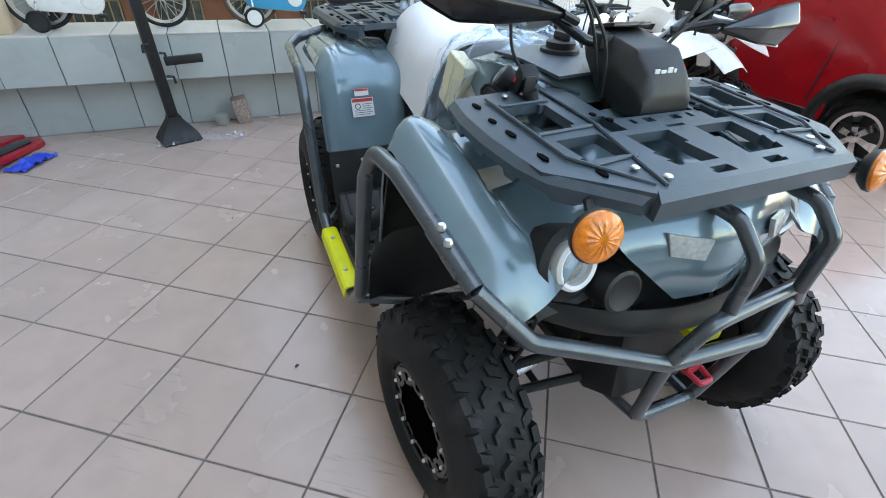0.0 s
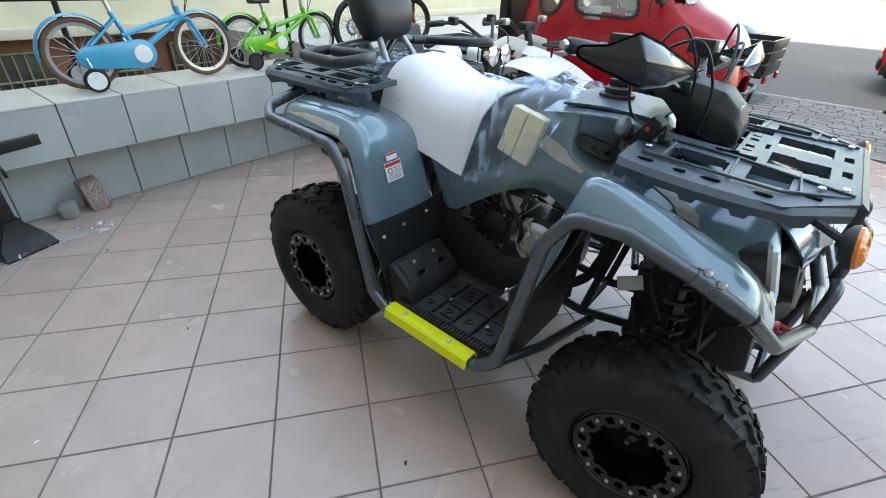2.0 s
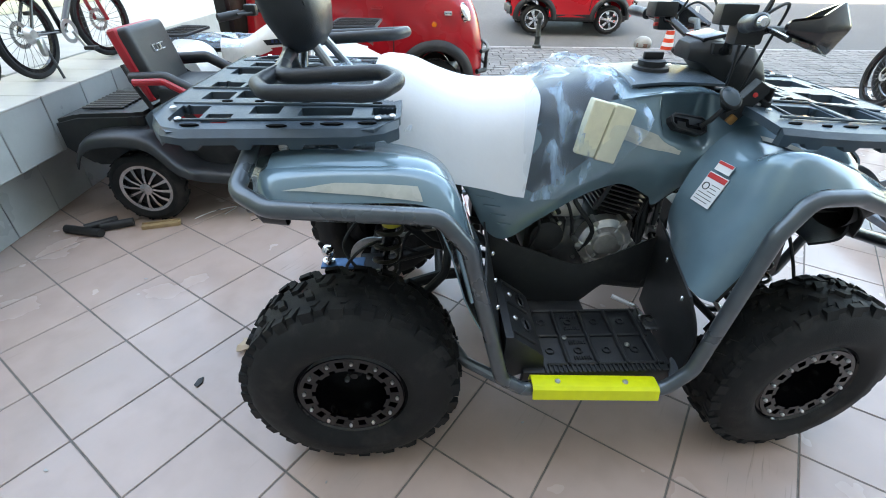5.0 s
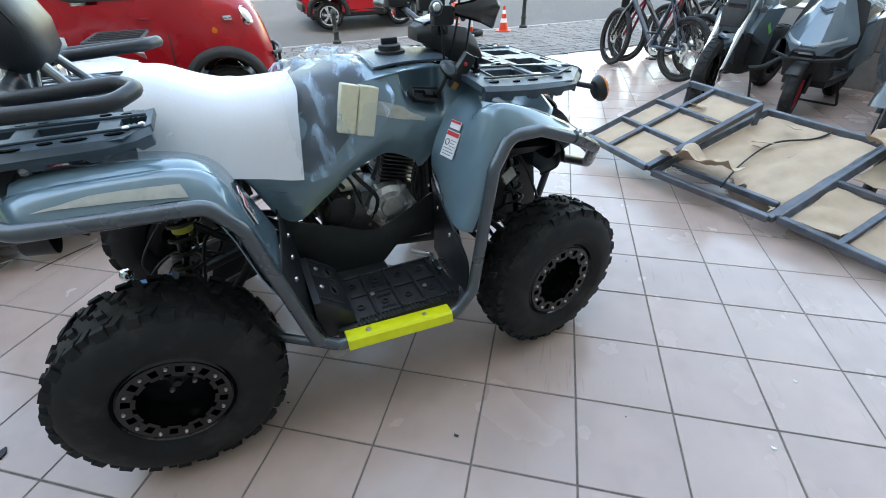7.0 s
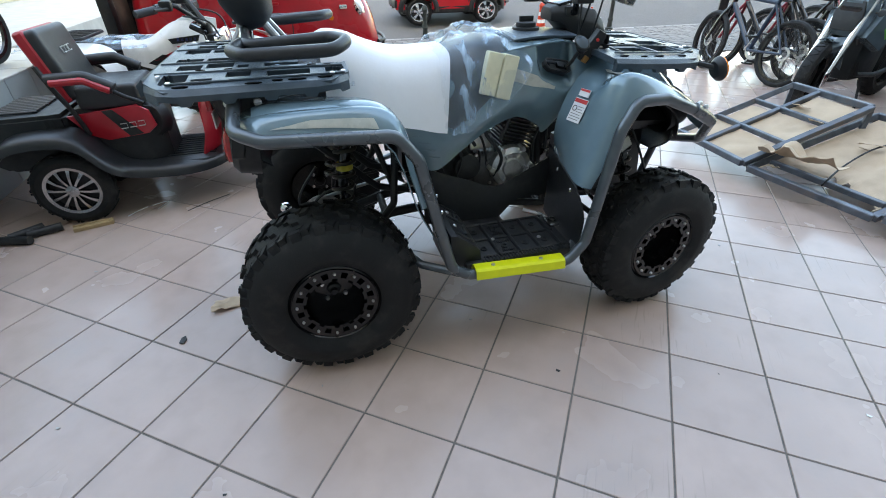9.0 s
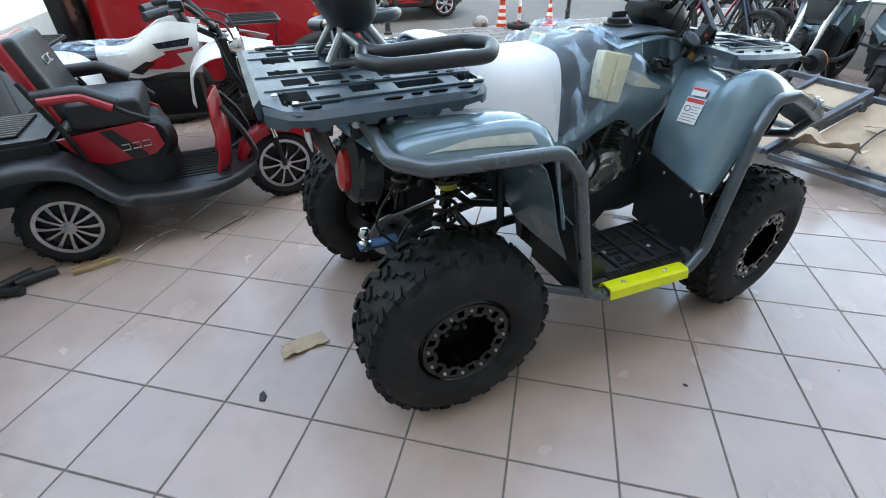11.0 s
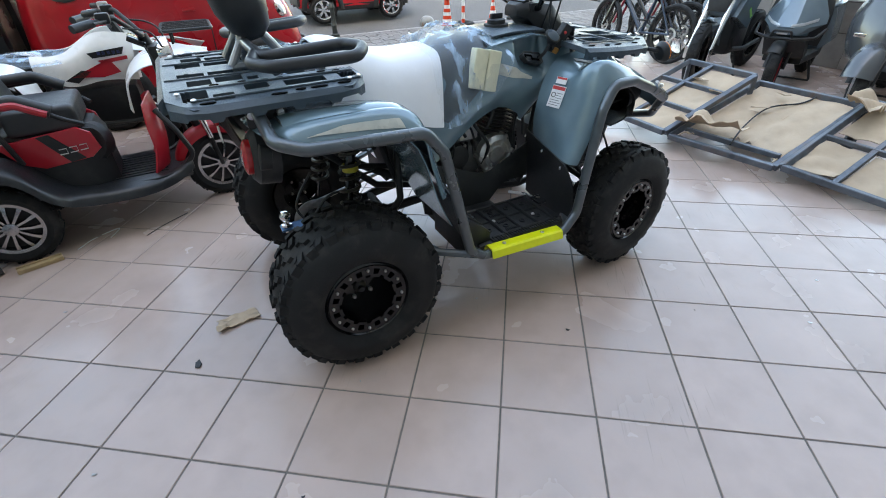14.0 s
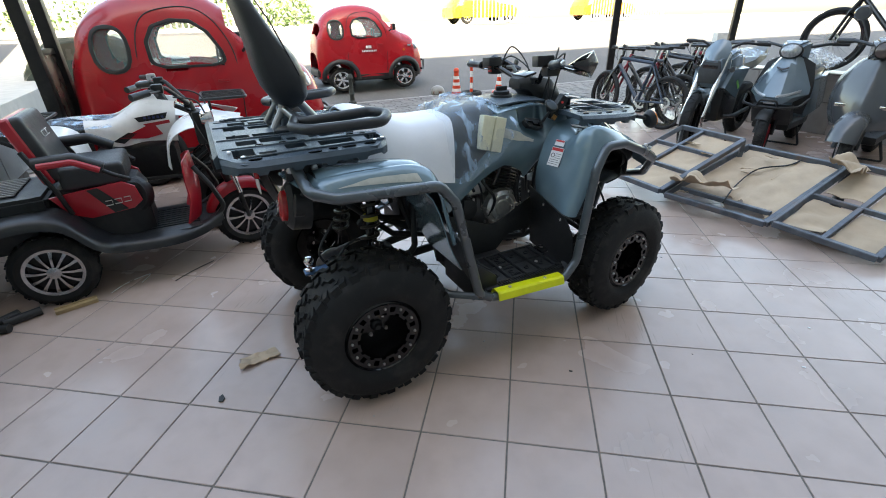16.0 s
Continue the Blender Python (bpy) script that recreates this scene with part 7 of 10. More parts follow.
    # leg shield, steering, lamp, basket
    rows = [[(0.70, -0.20, 0.29), (0.76, -0.10, 0.29), (0.78, 0, 0.29), (0.76, 0.10, 0.29), (0.70, 0.20, 0.29)],
            [(0.74, -0.20, 0.42), (0.79, -0.10, 0.44), (0.81, 0, 0.45), (0.79, 0.10, 0.44), (0.74, 0.20, 0.42)],
            [(0.74, -0.17, 0.56), (0.79, -0.10, 0.58), (0.81, 0, 0.59), (0.79, 0.10, 0.58), (0.74, 0.17, 0.56)],
            [(0.75, -0.12, 0.66), (0.78, -0.06, 0.69), (0.80, 0, 0.70), (0.78, 0.06, 0.69), (0.75, 0.12, 0.66)]]
    part("leg_shield", sheet(smooth_grid(rows, 16, 16), 0.01), REDPL, k, "red leg shield", 50)
    bm = bmesh.new()
    tube(bm, [(0.80, -0.15, 0.63), (0.87, -0.215, 0.52), (0.92, -0.235, 0.38), (0.86, -0.22, 0.31)], 0.015, 10, 0.06)
    part("shield_bar", bm, BLACKST, k)
    bm = bmesh.new()
    tube(bm, [(0.80, 0.15, 0.63), (0.87, 0.215, 0.52), (0.92, 0.235, 0.38), (0.86, 0.22, 0.31)], 0.015, 10, 0.06)
    part("shield_bar", bm, BLACKST, k)
    bm = bmesh.new()
    tube(bm, [(0.99, 0, 0.45), (0.865, 0, 0.99)], 0.026, 12)
    box(bm, (0.90, 0, 0.84), (0.07, 0.17, 0.20), pose(0, 0, 0), 0.02)
    box(bm, (0.96, 0, 0.60), (0.10, 0.19, 0.10), None, 0.02)
    part("steering_column", bm, BLACKST, k)
    bm = bmesh.new()
    tube(bm, [(0.65, -0.30, 1.08), (0.77, -0.19, 1.10), (0.865, -0.05, 0.99), (0.865, 0.05, 0.99), (0.77, 0.19, 1.10), (0.65, 0.30, 1.08)], 0.012, 10, 0.05)
    hb = part("handlebar", bm, BLACKST, k)
    for s in (-1, 1):
        bm = bmesh.new()
        tube(bm, [(0.61, s * 0.335, 1.075), (0.69, s * 0.265, 1.087)], 0.019, 12)
        part("grip", bm, SEATM, hb)
        bm = bmesh.new()
        box(bm, (0.735, s * 0.225, 1.10), (0.06, 0.05, 0.05), None, 0.012)
        tube(bm, [(0.76, s * 0.22, 1.09), (0.70, s * 0.33, 1.09)], 0.006, 8)
        part("control", bm, PLAST, hb)
    bm = bmesh.new()
    box(bm, (0, 0, 0), (0.09, 0.15, 0.03), pose(0.83, 0, 0.965, 0, 30, 0), 0.01)
    part("display", bm, GLOSSB, k, "dark display panel")
    for s in (-1, 1):
        m = pose(0.955, s * 0.075, 0.90, 0, 88, 0)
        bm = bmesh.new()
        lathe(bm, [(0, -0.05), (0.04, -0.045), (0.062, 0.0), (0.064, 0.02), (0.058, 0.022)], 22, m)
        lp = part("headlamp", bm, CHROME, k, "round chrome headlamp")
        bm = bmesh.new()
        lathe(bm, [(0.058, 0.018), (0.03, 0.028), (0, 0.031)], 20, m)
        part("lens", bm, LENSW, lp)
        bm = bmesh.new()
        tube(bm, [(0.985, s * 0.085, 0.66), (1.02, s * 0.07, 0.52)], 0.023, 12)
        tube(bm, [(1.02, s * 0.07, 0.52), (1.06, s * 0.065, 0.22)], 0.014, 10)
        part("fork_leg", bm, BLACKST, k)
        bm = bmesh.new()
        tube(bm, [(1.005, s * 0.08, 0.585), (1.038, s * 0.068, 0.40)], 0.0175, 12)
        part("fork_tube", bm, CHROME, k)
    rows = []
    for i in range(11):
        a = radians(170 - i * 15)
        x, z = 1.06 + 0.255 * math.cos(a), 0.215 + 0.255 * math.sin(a)
        rows.append([(x - (x - 1.06) * 0.08, -0.062, z - 0.05), (x, -0.052, z), (1.06 + (x - 1.06) * 1.05, 0, 0.215 + (z - 0.215) * 1.05), (x, 0.052, z), (x - (x - 1.06) * 0.08, 0.062, z - 0.05)])
    part("front_mudguard", sheet(smooth_grid(rows, 22, 12), 0.005), REDPL, k, "red front mudguard", 60)
    bk = new("basket")
    bk.parent = k
    bm = bmesh.new()
    for z in (0.58, 0.68, 0.78):
        tube(bm, [(1.0, -0.13, z), (1.19, -0.13, z), (1.19, 0.13, z), (1.0, 0.13, z)], 0.006, 6, 0.02, closed=True)
    for i in range(6):
        y = -0.13 + i * 0.052
        tube(bm, [(1.0, y, 0.78), (1.02, y, 0.58), (1.18, y, 0.58), (1.19, y, 0.78)], 0.005, 6)
    part("wire", bm, BLACKST, bk, "black wire basket")
    for pts in (((0.80, -0.22, 1.05), (0.92, -0.15, 1.00), (0.96, -0.05, 0.80)), ((0.80, 0.2, 1.05), (0.95, 0.12, 1.0), (0.98, 0.03, 0.75)), ((0.86, -0.1, 0.95), (0.90, -0.14, 0.8), (0.98, -0.1, 0.62))):
        bm = bmesh.new()
        tube(bm, spline(pts, 14), 0.005, 6)
        part("cable", bm, PLAST, k)
    return k


build_trike()


# ---- the white sports quad behind it
def build_white_quad():
    q = thing("sports_quad", "white sports quad bike with red and black stripes, half wrapped", "quad bike", pose(1.562, 3.726, 0, 0, 0, -55) @ Matrix.Scale(1.08, 4))
    tyre, tread = tyre_meshes(0.24, 0.12, 0.20, 20, 4)
    rim = rim_mesh(0.12, 0.20, 0.07)
    for x, s in ((0, -1), (0, 1), (1.0, -1), (1.0, 1)):
        w = part_me("wheel", rim, GLOSSB, q)
        w.matrix_local = pose(x, s * 0.40, 0.238, 0, 20, 0 if s < 0 else 180)
        part_me("tyre", tyre, RUBBER, w)
        part_me("tread", tread, RUBBER, w)
    for s in (-1, 1):
        panel("front_mudguard", [[(0.70, 0.36, 0.50), (0.70, 0.44, 0.49), (0.72, 0.52, 0.48)], [(0.73, 0.28, 0.66), (0.74, 0.40, 0.67), (0.75, 0.52, 0.65)], [(0.84, 0.20, 0.76), (0.86, 0.36, 0.76), (0.87, 0.52, 0.73)], [(1.02, 0.16, 0.78), (1.04, 0.34, 0.76), (1.04, 0.50, 0.72)], [(1.22, 0.14, 0.74), (1.20, 0.28, 0.70), (1.18, 0.42, 0.66)]], WHITEP, q, 20, 10, 0.005, s, "white plastic mudguard")
        panel("rear_mudguard", [[(0.28, 0.26, 0.56), (0.28, 0.40, 0.54), (0.27, 0.50, 0.52)], [(0.22, 0.22, 0.70), (0.21, 0.38, 0.70), (0.19, 0.50, 0.68)], [(0.05, 0.17, 0.76), (0.05, 0.34, 0.75), (0.04, 0.48, 0.72)], [(-0.20, 0.13, 0.77), (-0.20, 0.28, 0.75), (-0.20, 0.42, 0.72)], [(-0.34, 0.10, 0.76), (-0.33, 0.22, 0.74), (-0.32, 0.34, 0.71)]], WHITEP, q, 20, 10, 0.005, s, "white plastic mudguard").matrix_local = pose(0.126, 0, 0.03) @ Matrix.Diagonal((0.55, 0.95, 0.96, 1))
        sc = panel("side_cover", [[(0.26, 0.17, 0.66), (0.42, 0.19, 0.60), (0.60, 0.20, 0.62), (0.78, 0.19, 0.60)], [(0.26, 0.16, 0.74), (0.42, 0.18, 0.72), (0.60, 0.20, 0.78), (0.80, 0.19, 0.76)], [(0.26, 0.12, 0.78), (0.42, 0.13, 0.78), (0.62, 0.14, 0.88), (0.82, 0.14, 0.86)]], WHITEP, q, 10, 18, 0.005, s, "white side cover")
        for pts, mm in (([(0.44, 0.655), (0.66, 0.74), (0.70, 0.66), (0.60, 0.64)], REDPL), ([(0.40, 0.64), (0.50, 0.69), (0.55, 0.68), (0.46, 0.62)], PLAST), ([(0.56, 0.78), (0.76, 0.80), (0.74, 0.76), (0.58, 0.75)], PLAST), ([(0.60, 0.735), (0.76, 0.75), (0.76, 0.73), (0.62, 0.715)], REDPL)):
            bm = bmesh.new()
            prism(bm, pts, 0.003, pose(0, s * 0.209, 0, 90, 0, 0))
            part("stripe", bm, mm, sc)
        bm = bmesh.new()
        for i in range(5):
            box(bm, (0.62 + i * 0.026, s * 0.209, 0.775), (0.016, 0.003, 0.018), pose(0, 0, 0))
        part("lettering", bm, mat("blue_print", (0.05, 0.08, 0.3), 0.5), sc, "small blue maker's badge as plain bars")
        bm = bmesh.new()
        tube(bm, [(0.72, s * 0.10, 0.90), (0.70, s * 0.22, 0.99), (0.62, s * 0.40, 0.98)], 0.011, 10, 0.04)
        part("handlebar", bm, BLACKST, q)
        bm = bmesh.new()
        tube(bm, [(0.655, s * 0.32, 0.985), (0.60, s * 0.43, 0.978)], 0.018, 12)
        part("grip", bm, SEATM, q)
        bm = bmesh.new()
        box(bm, (0.68, s * 0.27, 0.99), (0.06, 0.06, 0.045), None, 0.012)
        part("control", bm, ALLOY, q)
    bm = bmesh.new()
    loft(bm, [[(x, -w, z0), (x, w, z0), (x, w * 0.8, z1), (x, -w * 0.8, z1)] for x, w, z0, z1 in ((-0.34, 0.10, 0.74, 0.80), (-0.1, 0.13, 0.73, 0.83), (0.2, 0.13, 0.74, 0.80), (0.44, 0.11, 0.74, 0.79))])
    bmesh.ops.recalc_face_normals(bm, faces=bm.faces)
    bmesh.ops.bevel(bm, geom=bm.edges[:], offset=0.025, segments=3, affect="EDGES")
    part("seat", bm, SEATM, q, "black seat under clear film").matrix_local = pose(0, 0, -0.05)
    bm = sheet(smooth_grid([[(x, y * 0.20, 0.845 - 0.06 * abs(y)) for y in (-1, -0.5, 0, 0.5, 1)] for x in (-0.35, -0.1, 0.15, 0.42)], 16, 18), 0)
    for v in bm.verts:
        v.co += Vector(noise.noise_vector(v.co * 22)) * 0.016
    part("film", bm, FILM, q, "crumpled clear film", 80).matrix_local = pose(0, 0, -0.05)
    panel("tank_cover", [[(0.42, -0.14, 0.79), (0.42, 0, 0.82), (0.42, 0.14, 0.79)], [(0.60, -0.15, 0.86), (0.60, 0, 0.91), (0.60, 0.15, 0.86)], [(0.80, -0.13, 0.84), (0.80, 0, 0.89), (0.80, 0.13, 0.84)], [(1.10, -0.12, 0.78), (1.10, 0, 0.82), (1.10, 0.12, 0.78)], [(1.30, -0.10, 0.68), (1.32, 0, 0.72), (1.30, 0.10, 0.68)]], WHITEP, q, 16, 10, 0.005, 1, "white tank and nose cover").matrix_local = pose(0, 0, -0.075)
    bm = bmesh.new()
    box(bm, (0.5, 0, 0.45), (0.50, 0.26, 0.24), None, 0.04)
    part("engine", bm, PLAST, q, "black engine block")
    for s in (-1, 1):
        bm = bmesh.new()
        tube(bm, [(-0.2, s * 0.13, 0.70), (0.3, s * 0.16, 0.36), (0.8, s * 0.16, 0.34), (1.2, s * 0.12, 0.62)], 0.014, 8, 0.05)
        part("frame_tube", bm, PLAST, q)
        bm = bmesh.new()
        tube(bm, [(1.0, s * 0.10, 0.42), (1.0, s * 0.36, 0.24)], 0.02, 8)
        part("suspension_arm", bm, PLAST, q)
        bm = bmesh.new()
        tube(bm, [(0.98, s * 0.14, 0.74), (1.0, s * 0.28, 0.30)], 0.03, 8)
        part("shock_absorber", bm, PLAST, q)
    bm = bmesh.new()
    tube(bm, [(0.0, -0.36, 0.24), (0.0, 0.36, 0.24)], 0.02, 8)
    part("rear_axle", bm, PLAST, q)
    for z, x0, x1, nm in ((0.86, 0.98, 1.28, "front_rack"), (0.80, -0.14, 0.06, "rear_rack")):
        bm = bmesh.new()
        tube(bm, [(x0, -0.22, z), (x1, -0.20, z), (x1, 0.20, z), (x0, 0.22, z)], 0.010, 8, 0.04, closed=True)
        rk = part(nm, bm, BLACKST, q, "black tubular rack")
        for i in range(5):
            bm = bmesh.new()
            tube(bm, [(x0, -0.16 + i * 0.08, z), (x1, -0.16 + i * 0.08, z)], 0.007, 6)
            part("rack_bar", bm, BLACKST, rk)
        for y in (-0.14, 0.14):
            bm = bmesh.new()
            tube(bm, [(x0 + 0.05, y, z), (x0 + 0.05, y, z - 0.13)], 0.008, 6)
            part("rack_stay", bm, BLACKST, rk)
    bm = bmesh.new()
    tube(bm, [(0.76, 0, 0.80), (0.71, 0, 0.93)], 0.03, 10)
    box(bm, (0.71, 0, 0.95), (0.08, 0.14, 0.06), None, 0.02)
    part("steering_stem", bm, PLAST, q)
    return q


build_white_quad()


# ---- small red electric cars
def build_car(name, label, m, detail=True):
    """A rounded two-door electric car, 1.95 long, x ahead, its right side at y = -0.5."""
    c = thing(name, label, "car", m, group="red electric cars")
    top = [(-1.52, 0.72), (-1.48, 1.02), (-1.36, 1.30), (-1.15, 1.46), (-0.85, 1.53), (-0.55, 1.52), (-0.33, 1.44), (-0.12, 1.22), (0.04, 1.08), (0.22, 1.00), (0.36, 0.88), (0.44, 0.70), (0.46, 0.60)]
    hw = [(-1.52, 0.34), (-1.4, 0.43), (-1.1, 0.49), (-0.6, 0.50), (0.0, 0.49), (0.25, 0.44), (0.40, 0.36), (0.46, 0.28)]

    def interp(tab, x):
        for (a, b), (a2, b2) in zip(tab, tab[1:]):
            if x <= a2:
                t = (x - a) / (a2 - a)
                t = max(0, t)
                return b + (b2 - b) * t
        return tab[-1][1]
    tsm = [(p.x, p.y) for p in spline([(a, b, 0) for a, b in top], 60)]
    NX, NV = 84, 56
    zb = 0.27

    def pt(x, v):
        a = v * math.pi / 2
        zt = interp(tsm, x)
        w = interp(hw, x)
        sn, cs = math.sin(abs(a)), math.cos(a)
        y = w * (sn ** 0.62) * (1 if v > 0 else -1)
        z = zb + (zt - zb) * (max(cs, 0) ** 0.50)
        return Vector((x, y * (1 - 0.10 * max(0, (z - 0.95)) / 0.55), z))

    def arch(x, z, y):
        return abs(y) > 0.26 and any((x - xc) ** 2 + (z - 0.27) ** 2 < 0.292 ** 2 for xc in (0.05, -1.14))

    door = [(-0.90, 1.0), (-0.905, 1.16), (-0.84, 1.27), (-0.70, 1.31), (-0.56, 1.30), (-0.45, 1.22), (-0.37, 1.08), (-0.345, 0.985), (-0.45, 0.965), (-0.80, 0.965)]
    quarter = [(-1.16 + 0.128 * (abs(math.cos(a)) ** 0.8) * (1 if math.cos(a) > 0 else -1), 1.11 + 0.165 * (abs(math.sin(a)) ** 0.8) * (1 if math.sin(a) > 0 else -1)) for a in (k * math.pi / 8 for k in range(16))]
    holes = [[(p.x, p.y) for p in fillet([Vector((x, z, 0)) for x, z in poly], 0.06, 4, True)] for poly in (door, quarter)]

    def inside(poly, x, z):
        c_ = False
        for (x0, z0), (x1, z1) in zip(poly, poly[1:] + poly[:1]):
            if (z0 > z) != (z1 > z) and x < x0 + (z - z0) * (x1 - x0) / (z1 - z0):
                c_ = not c_
        return c_

    def window(x, z, y):
        if abs(y) > 0.28 and any(inside(h, x, z) for h in holes):
            return True
        if abs(y) < 0.37 and -0.30 < x < -0.02 and z > 1.09:
            return True
        return abs(y) < 0.30 and x < -1.395 and 1.0 < z < 1.24
    bm = bmesh.new()
    vs = {}
    for i in range(NX):
        for j in range(NV):
            xa, va = -1.52 + 1.98 * (i + 0.5) / NX, -1 + 2 * (j + 0.5) / NV
            p = pt(xa, va)
            if arch(*[p.x, p.z, p.y]) or window(p.x, p.z, p.y):
                continue
            f = []
            for di, dj in ((0, 0), (1, 0), (1, 1), (0, 1)):
                key = (i + di, j + dj)
                if key not in vs:
                    vs[key] = bm.verts.new(pt(-1.52 + 1.98 * key[0] / NX, -1 + 2 * key[1] / NV))
                f.append(vs[key])
            bm.faces.new(f)
    bmesh.ops.recalc_face_normals(bm, faces=bm.faces)
    solidify(bm, 0.018)
    body = part("body", bm, REDP, c, "glossy red rounded car body", 50)
    bm = bmesh.new()
    box(bm, (-0.55, 0, 0.24), (1.75, 0.86, 0.10), None, 0.03)
    part("floor_pan", bm, PLAST, c)
    for s in (-1, 1):
        # window gaskets and panes
        def on_side(x, z, off=0.004):
            lo, hi = 0.0, 1.0
            for _ in range(24):
                mid = (lo + hi) / 2
                if pt(x, mid).z > z:
                    lo = mid
                else:
                    hi = mid
            p = pt(x, lo)
            return Vector((p.x, (p.y + off) * s, p.z))
        for nm, poly in (("door_window", holes[0]), ("quarter_window", holes[1])):
            cx, cz = sum(a for a, b in poly) / len(poly), sum(b for a, b in poly) / len(poly)

            def ring(d, off):
                return [on_side(a + d * (a - cx) / math.hypot(a - cx, b - cz), b + d * (b - cz) / math.hypot(a - cx, b - cz), off) for a, b in poly]
            bm = bmesh.new()
            rings = [ring(0.015, -0.010), ring(0.012, 0.006), ring(-0.006, 0.008), ring(-0.016, 0.005), ring(-0.018, -0.022)]
            vv = [[bm.verts.new(q_) for q_ in r_] for r_ in rings]
            for ra, rb_ in zip(vv, vv[1:]):
                for i in range(len(ra)):
                    bm.faces.new((ra[i], ra[(i + 1) % len(ra)], rb_[(i + 1) % len(ra)], rb_[i]))
            bmesh.ops.recalc_face_normals(bm, faces=bm.faces)
            fr = part(nm, bm, PLAST, c, "side window with a black rubber gasket")
            bm = bmesh.new()
            bm.faces.new([bm.verts.new(q_) for q_ in ring(-0.016, -0.012)])
            bmesh.ops.triangulate(bm, faces=bm.faces)
            part("pane", bm, TINTG if nm == "quarter_window" else GLASS, fr, smooth=0)
        # door seam, arches
        seam = [(-0.97, 0.36), (-1.00, 0.62), (-0.985, 1.10), (-0.90, 1.33), (-0.70, 1.40), (-0.50, 1.385), (-0.36, 1.26), (-0.27, 1.02), (-0.28, 0.60), (-0.30, 0.36)]
        bm = bmesh.new()
        tube(bm, spline([on_side(x, z, 0.001) for x, z in seam], 50), 0.005, 6)
        part("door_seam", bm, PLAST, c)
        bm = bmesh.new()
        box(bm, on_side(-0.40, 0.84, 0.014), (0.09, 0.016, 0.022), None, 0.007)
        part("door_handle", bm, REDP, c)
        for xc in (0.05, -1.14):
            rows = []
            for i in range(13):
                a = radians(-8 + i * 196 / 12)
                x, z = xc + 0.30 * math.cos(a), 0.27 + 0.30 * math.sin(a)
                yy = interp(hw, x)
                rows.append([(xc + 0.24 * math.cos(a), s * (yy - 0.10), 0.27 + 0.24 * math.sin(a)), (xc + 0.255 * math.cos(a), s * (yy + 0.02), 0.27 + 0.255 * math.sin(a)), (xc + 0.30 * math.cos(a), s * (yy + 0.03), 0.27 + 0.30 * math.sin(a)), (xc + 0.345 * math.cos(a), s * (yy - 0.012), 0.27 + 0.345 * math.sin(a))])
            part("wheel_arch", sheet(smooth_grid(rows, 26, 8), 0.008), PLAST, c, "black plastic wheel arch", 50)
            cast_wheel(c, "wheel", pose(xc, s * 0.40, 0.225, 0, 13, 0 if s < 0 else 180), 0.225, 0.11, 0.155, 6, CHROME, wide=0.02)
        bm = bmesh.new()
        loft(bm, [[(x, s * 0.475, 0.33), (x, s * 0.50, 0.31), (x, s * 0.49, 0.22), (x, s * 0.45, 0.22)] for x in (-0.84, -0.5, -0.26)])
        bmesh.ops.recalc_face_normals(bm, faces=bm.faces)
        part("sill", bm, PLAST, c)
        # lamps and mirror
        p = Vector((0.30, s * 0.36, 0.80))
        m2 = pose(p.x, p.y, p.z, 0, 58, s * 42)
        bm = bmesh.new()
        lathe(bm, [(0.062, -0.02), (0.061, 0.012), (0.055, 0.016)], 24, m2 @ Matrix.Diagonal((1.25, 0.8, 1, 1)))
        hl = part("headlamp", bm, CHROME, c, "oval clear headlamp")
        bm = bmesh.new()
        lathe(bm, [(0.058, 0.008), (0.038, 0.022), (0, 0.028)], 22, m2 @ Matrix.Diagonal((1.25, 0.8, 1, 1)))
        part("lens", bm, LENSW, hl)
        bm = bmesh.new()
        box(bm, on_side(0.16, 0.80, 0.02), (0.07, 0.03, 0.035), None, 0.012)
        part("indicator", bm, CHROME, c)
        bm = bmesh.new()
        lathe(bm, [(0.022, 0), (0.02, 0.008), (0, 0.01)], 14, Matrix.Translation(on_side(0.05, 0.72, 0.0)) @ pose(0, 0, 0, -90 * s, 0, 0))
        part("side_repeater", bm, AMBER, c, "round amber side repeater")
        bm = bmesh.new()
        tube(bm, [(-0.20, s * 0.42, 1.06), (-0.17, s * 0.50, 1.10)], 0.012, 8)
        box(bm, (-0.165, s * 0.56, 1.14), (0.06, 0.13, 0.12), None, 0.03, 3)
        mr = part("door_mirror", bm, PLAST, c)
        bm = bmesh.new()
        box(bm, (-0.197, s * 0.56, 1.14), (0.004, 0.10, 0.09), None, 0.001)
        part("mirror_glass", bm, MIRRORM, mr)
    bm = bmesh.new()
    ws = [[(-0.30 + 0.27 * t + 0.02 * (1 - (y / 0.36) ** 2), y, 1.42 - 0.33 * t + 0.0) for y in (-0.36, -0.18, 0, 0.18, 0.36)] for t in (0, 0.5, 1)]
    part("windscreen", sheet(smooth_grid(ws, 6, 10), 0.004), GLASS, c, "clear windscreen")
    bm = bmesh.new()
    tube(bm, [(0.42, -0.36, 0.34), (0.50, -0.28, 0.34), (0.53, 0, 0.34), (0.50, 0.28, 0.34), (0.42, 0.36, 0.34)], 0.02, 10, 0.05)
    tube(bm, [(0.45, -0.33, 0.50), (0.52, -0.24, 0.50), (0.54, 0, 0.50), (0.52, 0.24, 0.50), (0.45, 0.33, 0.50)], 0.016, 10, 0.05)
    for y in (-0.27, 0.27):
        tube(bm, [(0.50, y, 0.34), (0.505, y, 0.50)], 0.014, 8)
    part("front_bumper", bm, PLAST, c, "black tubular front bumper")
    bm = bmesh.new()
    box(bm, (-1.50, 0, 0.36), (0.08, 0.72, 0.14), None, 0.03)
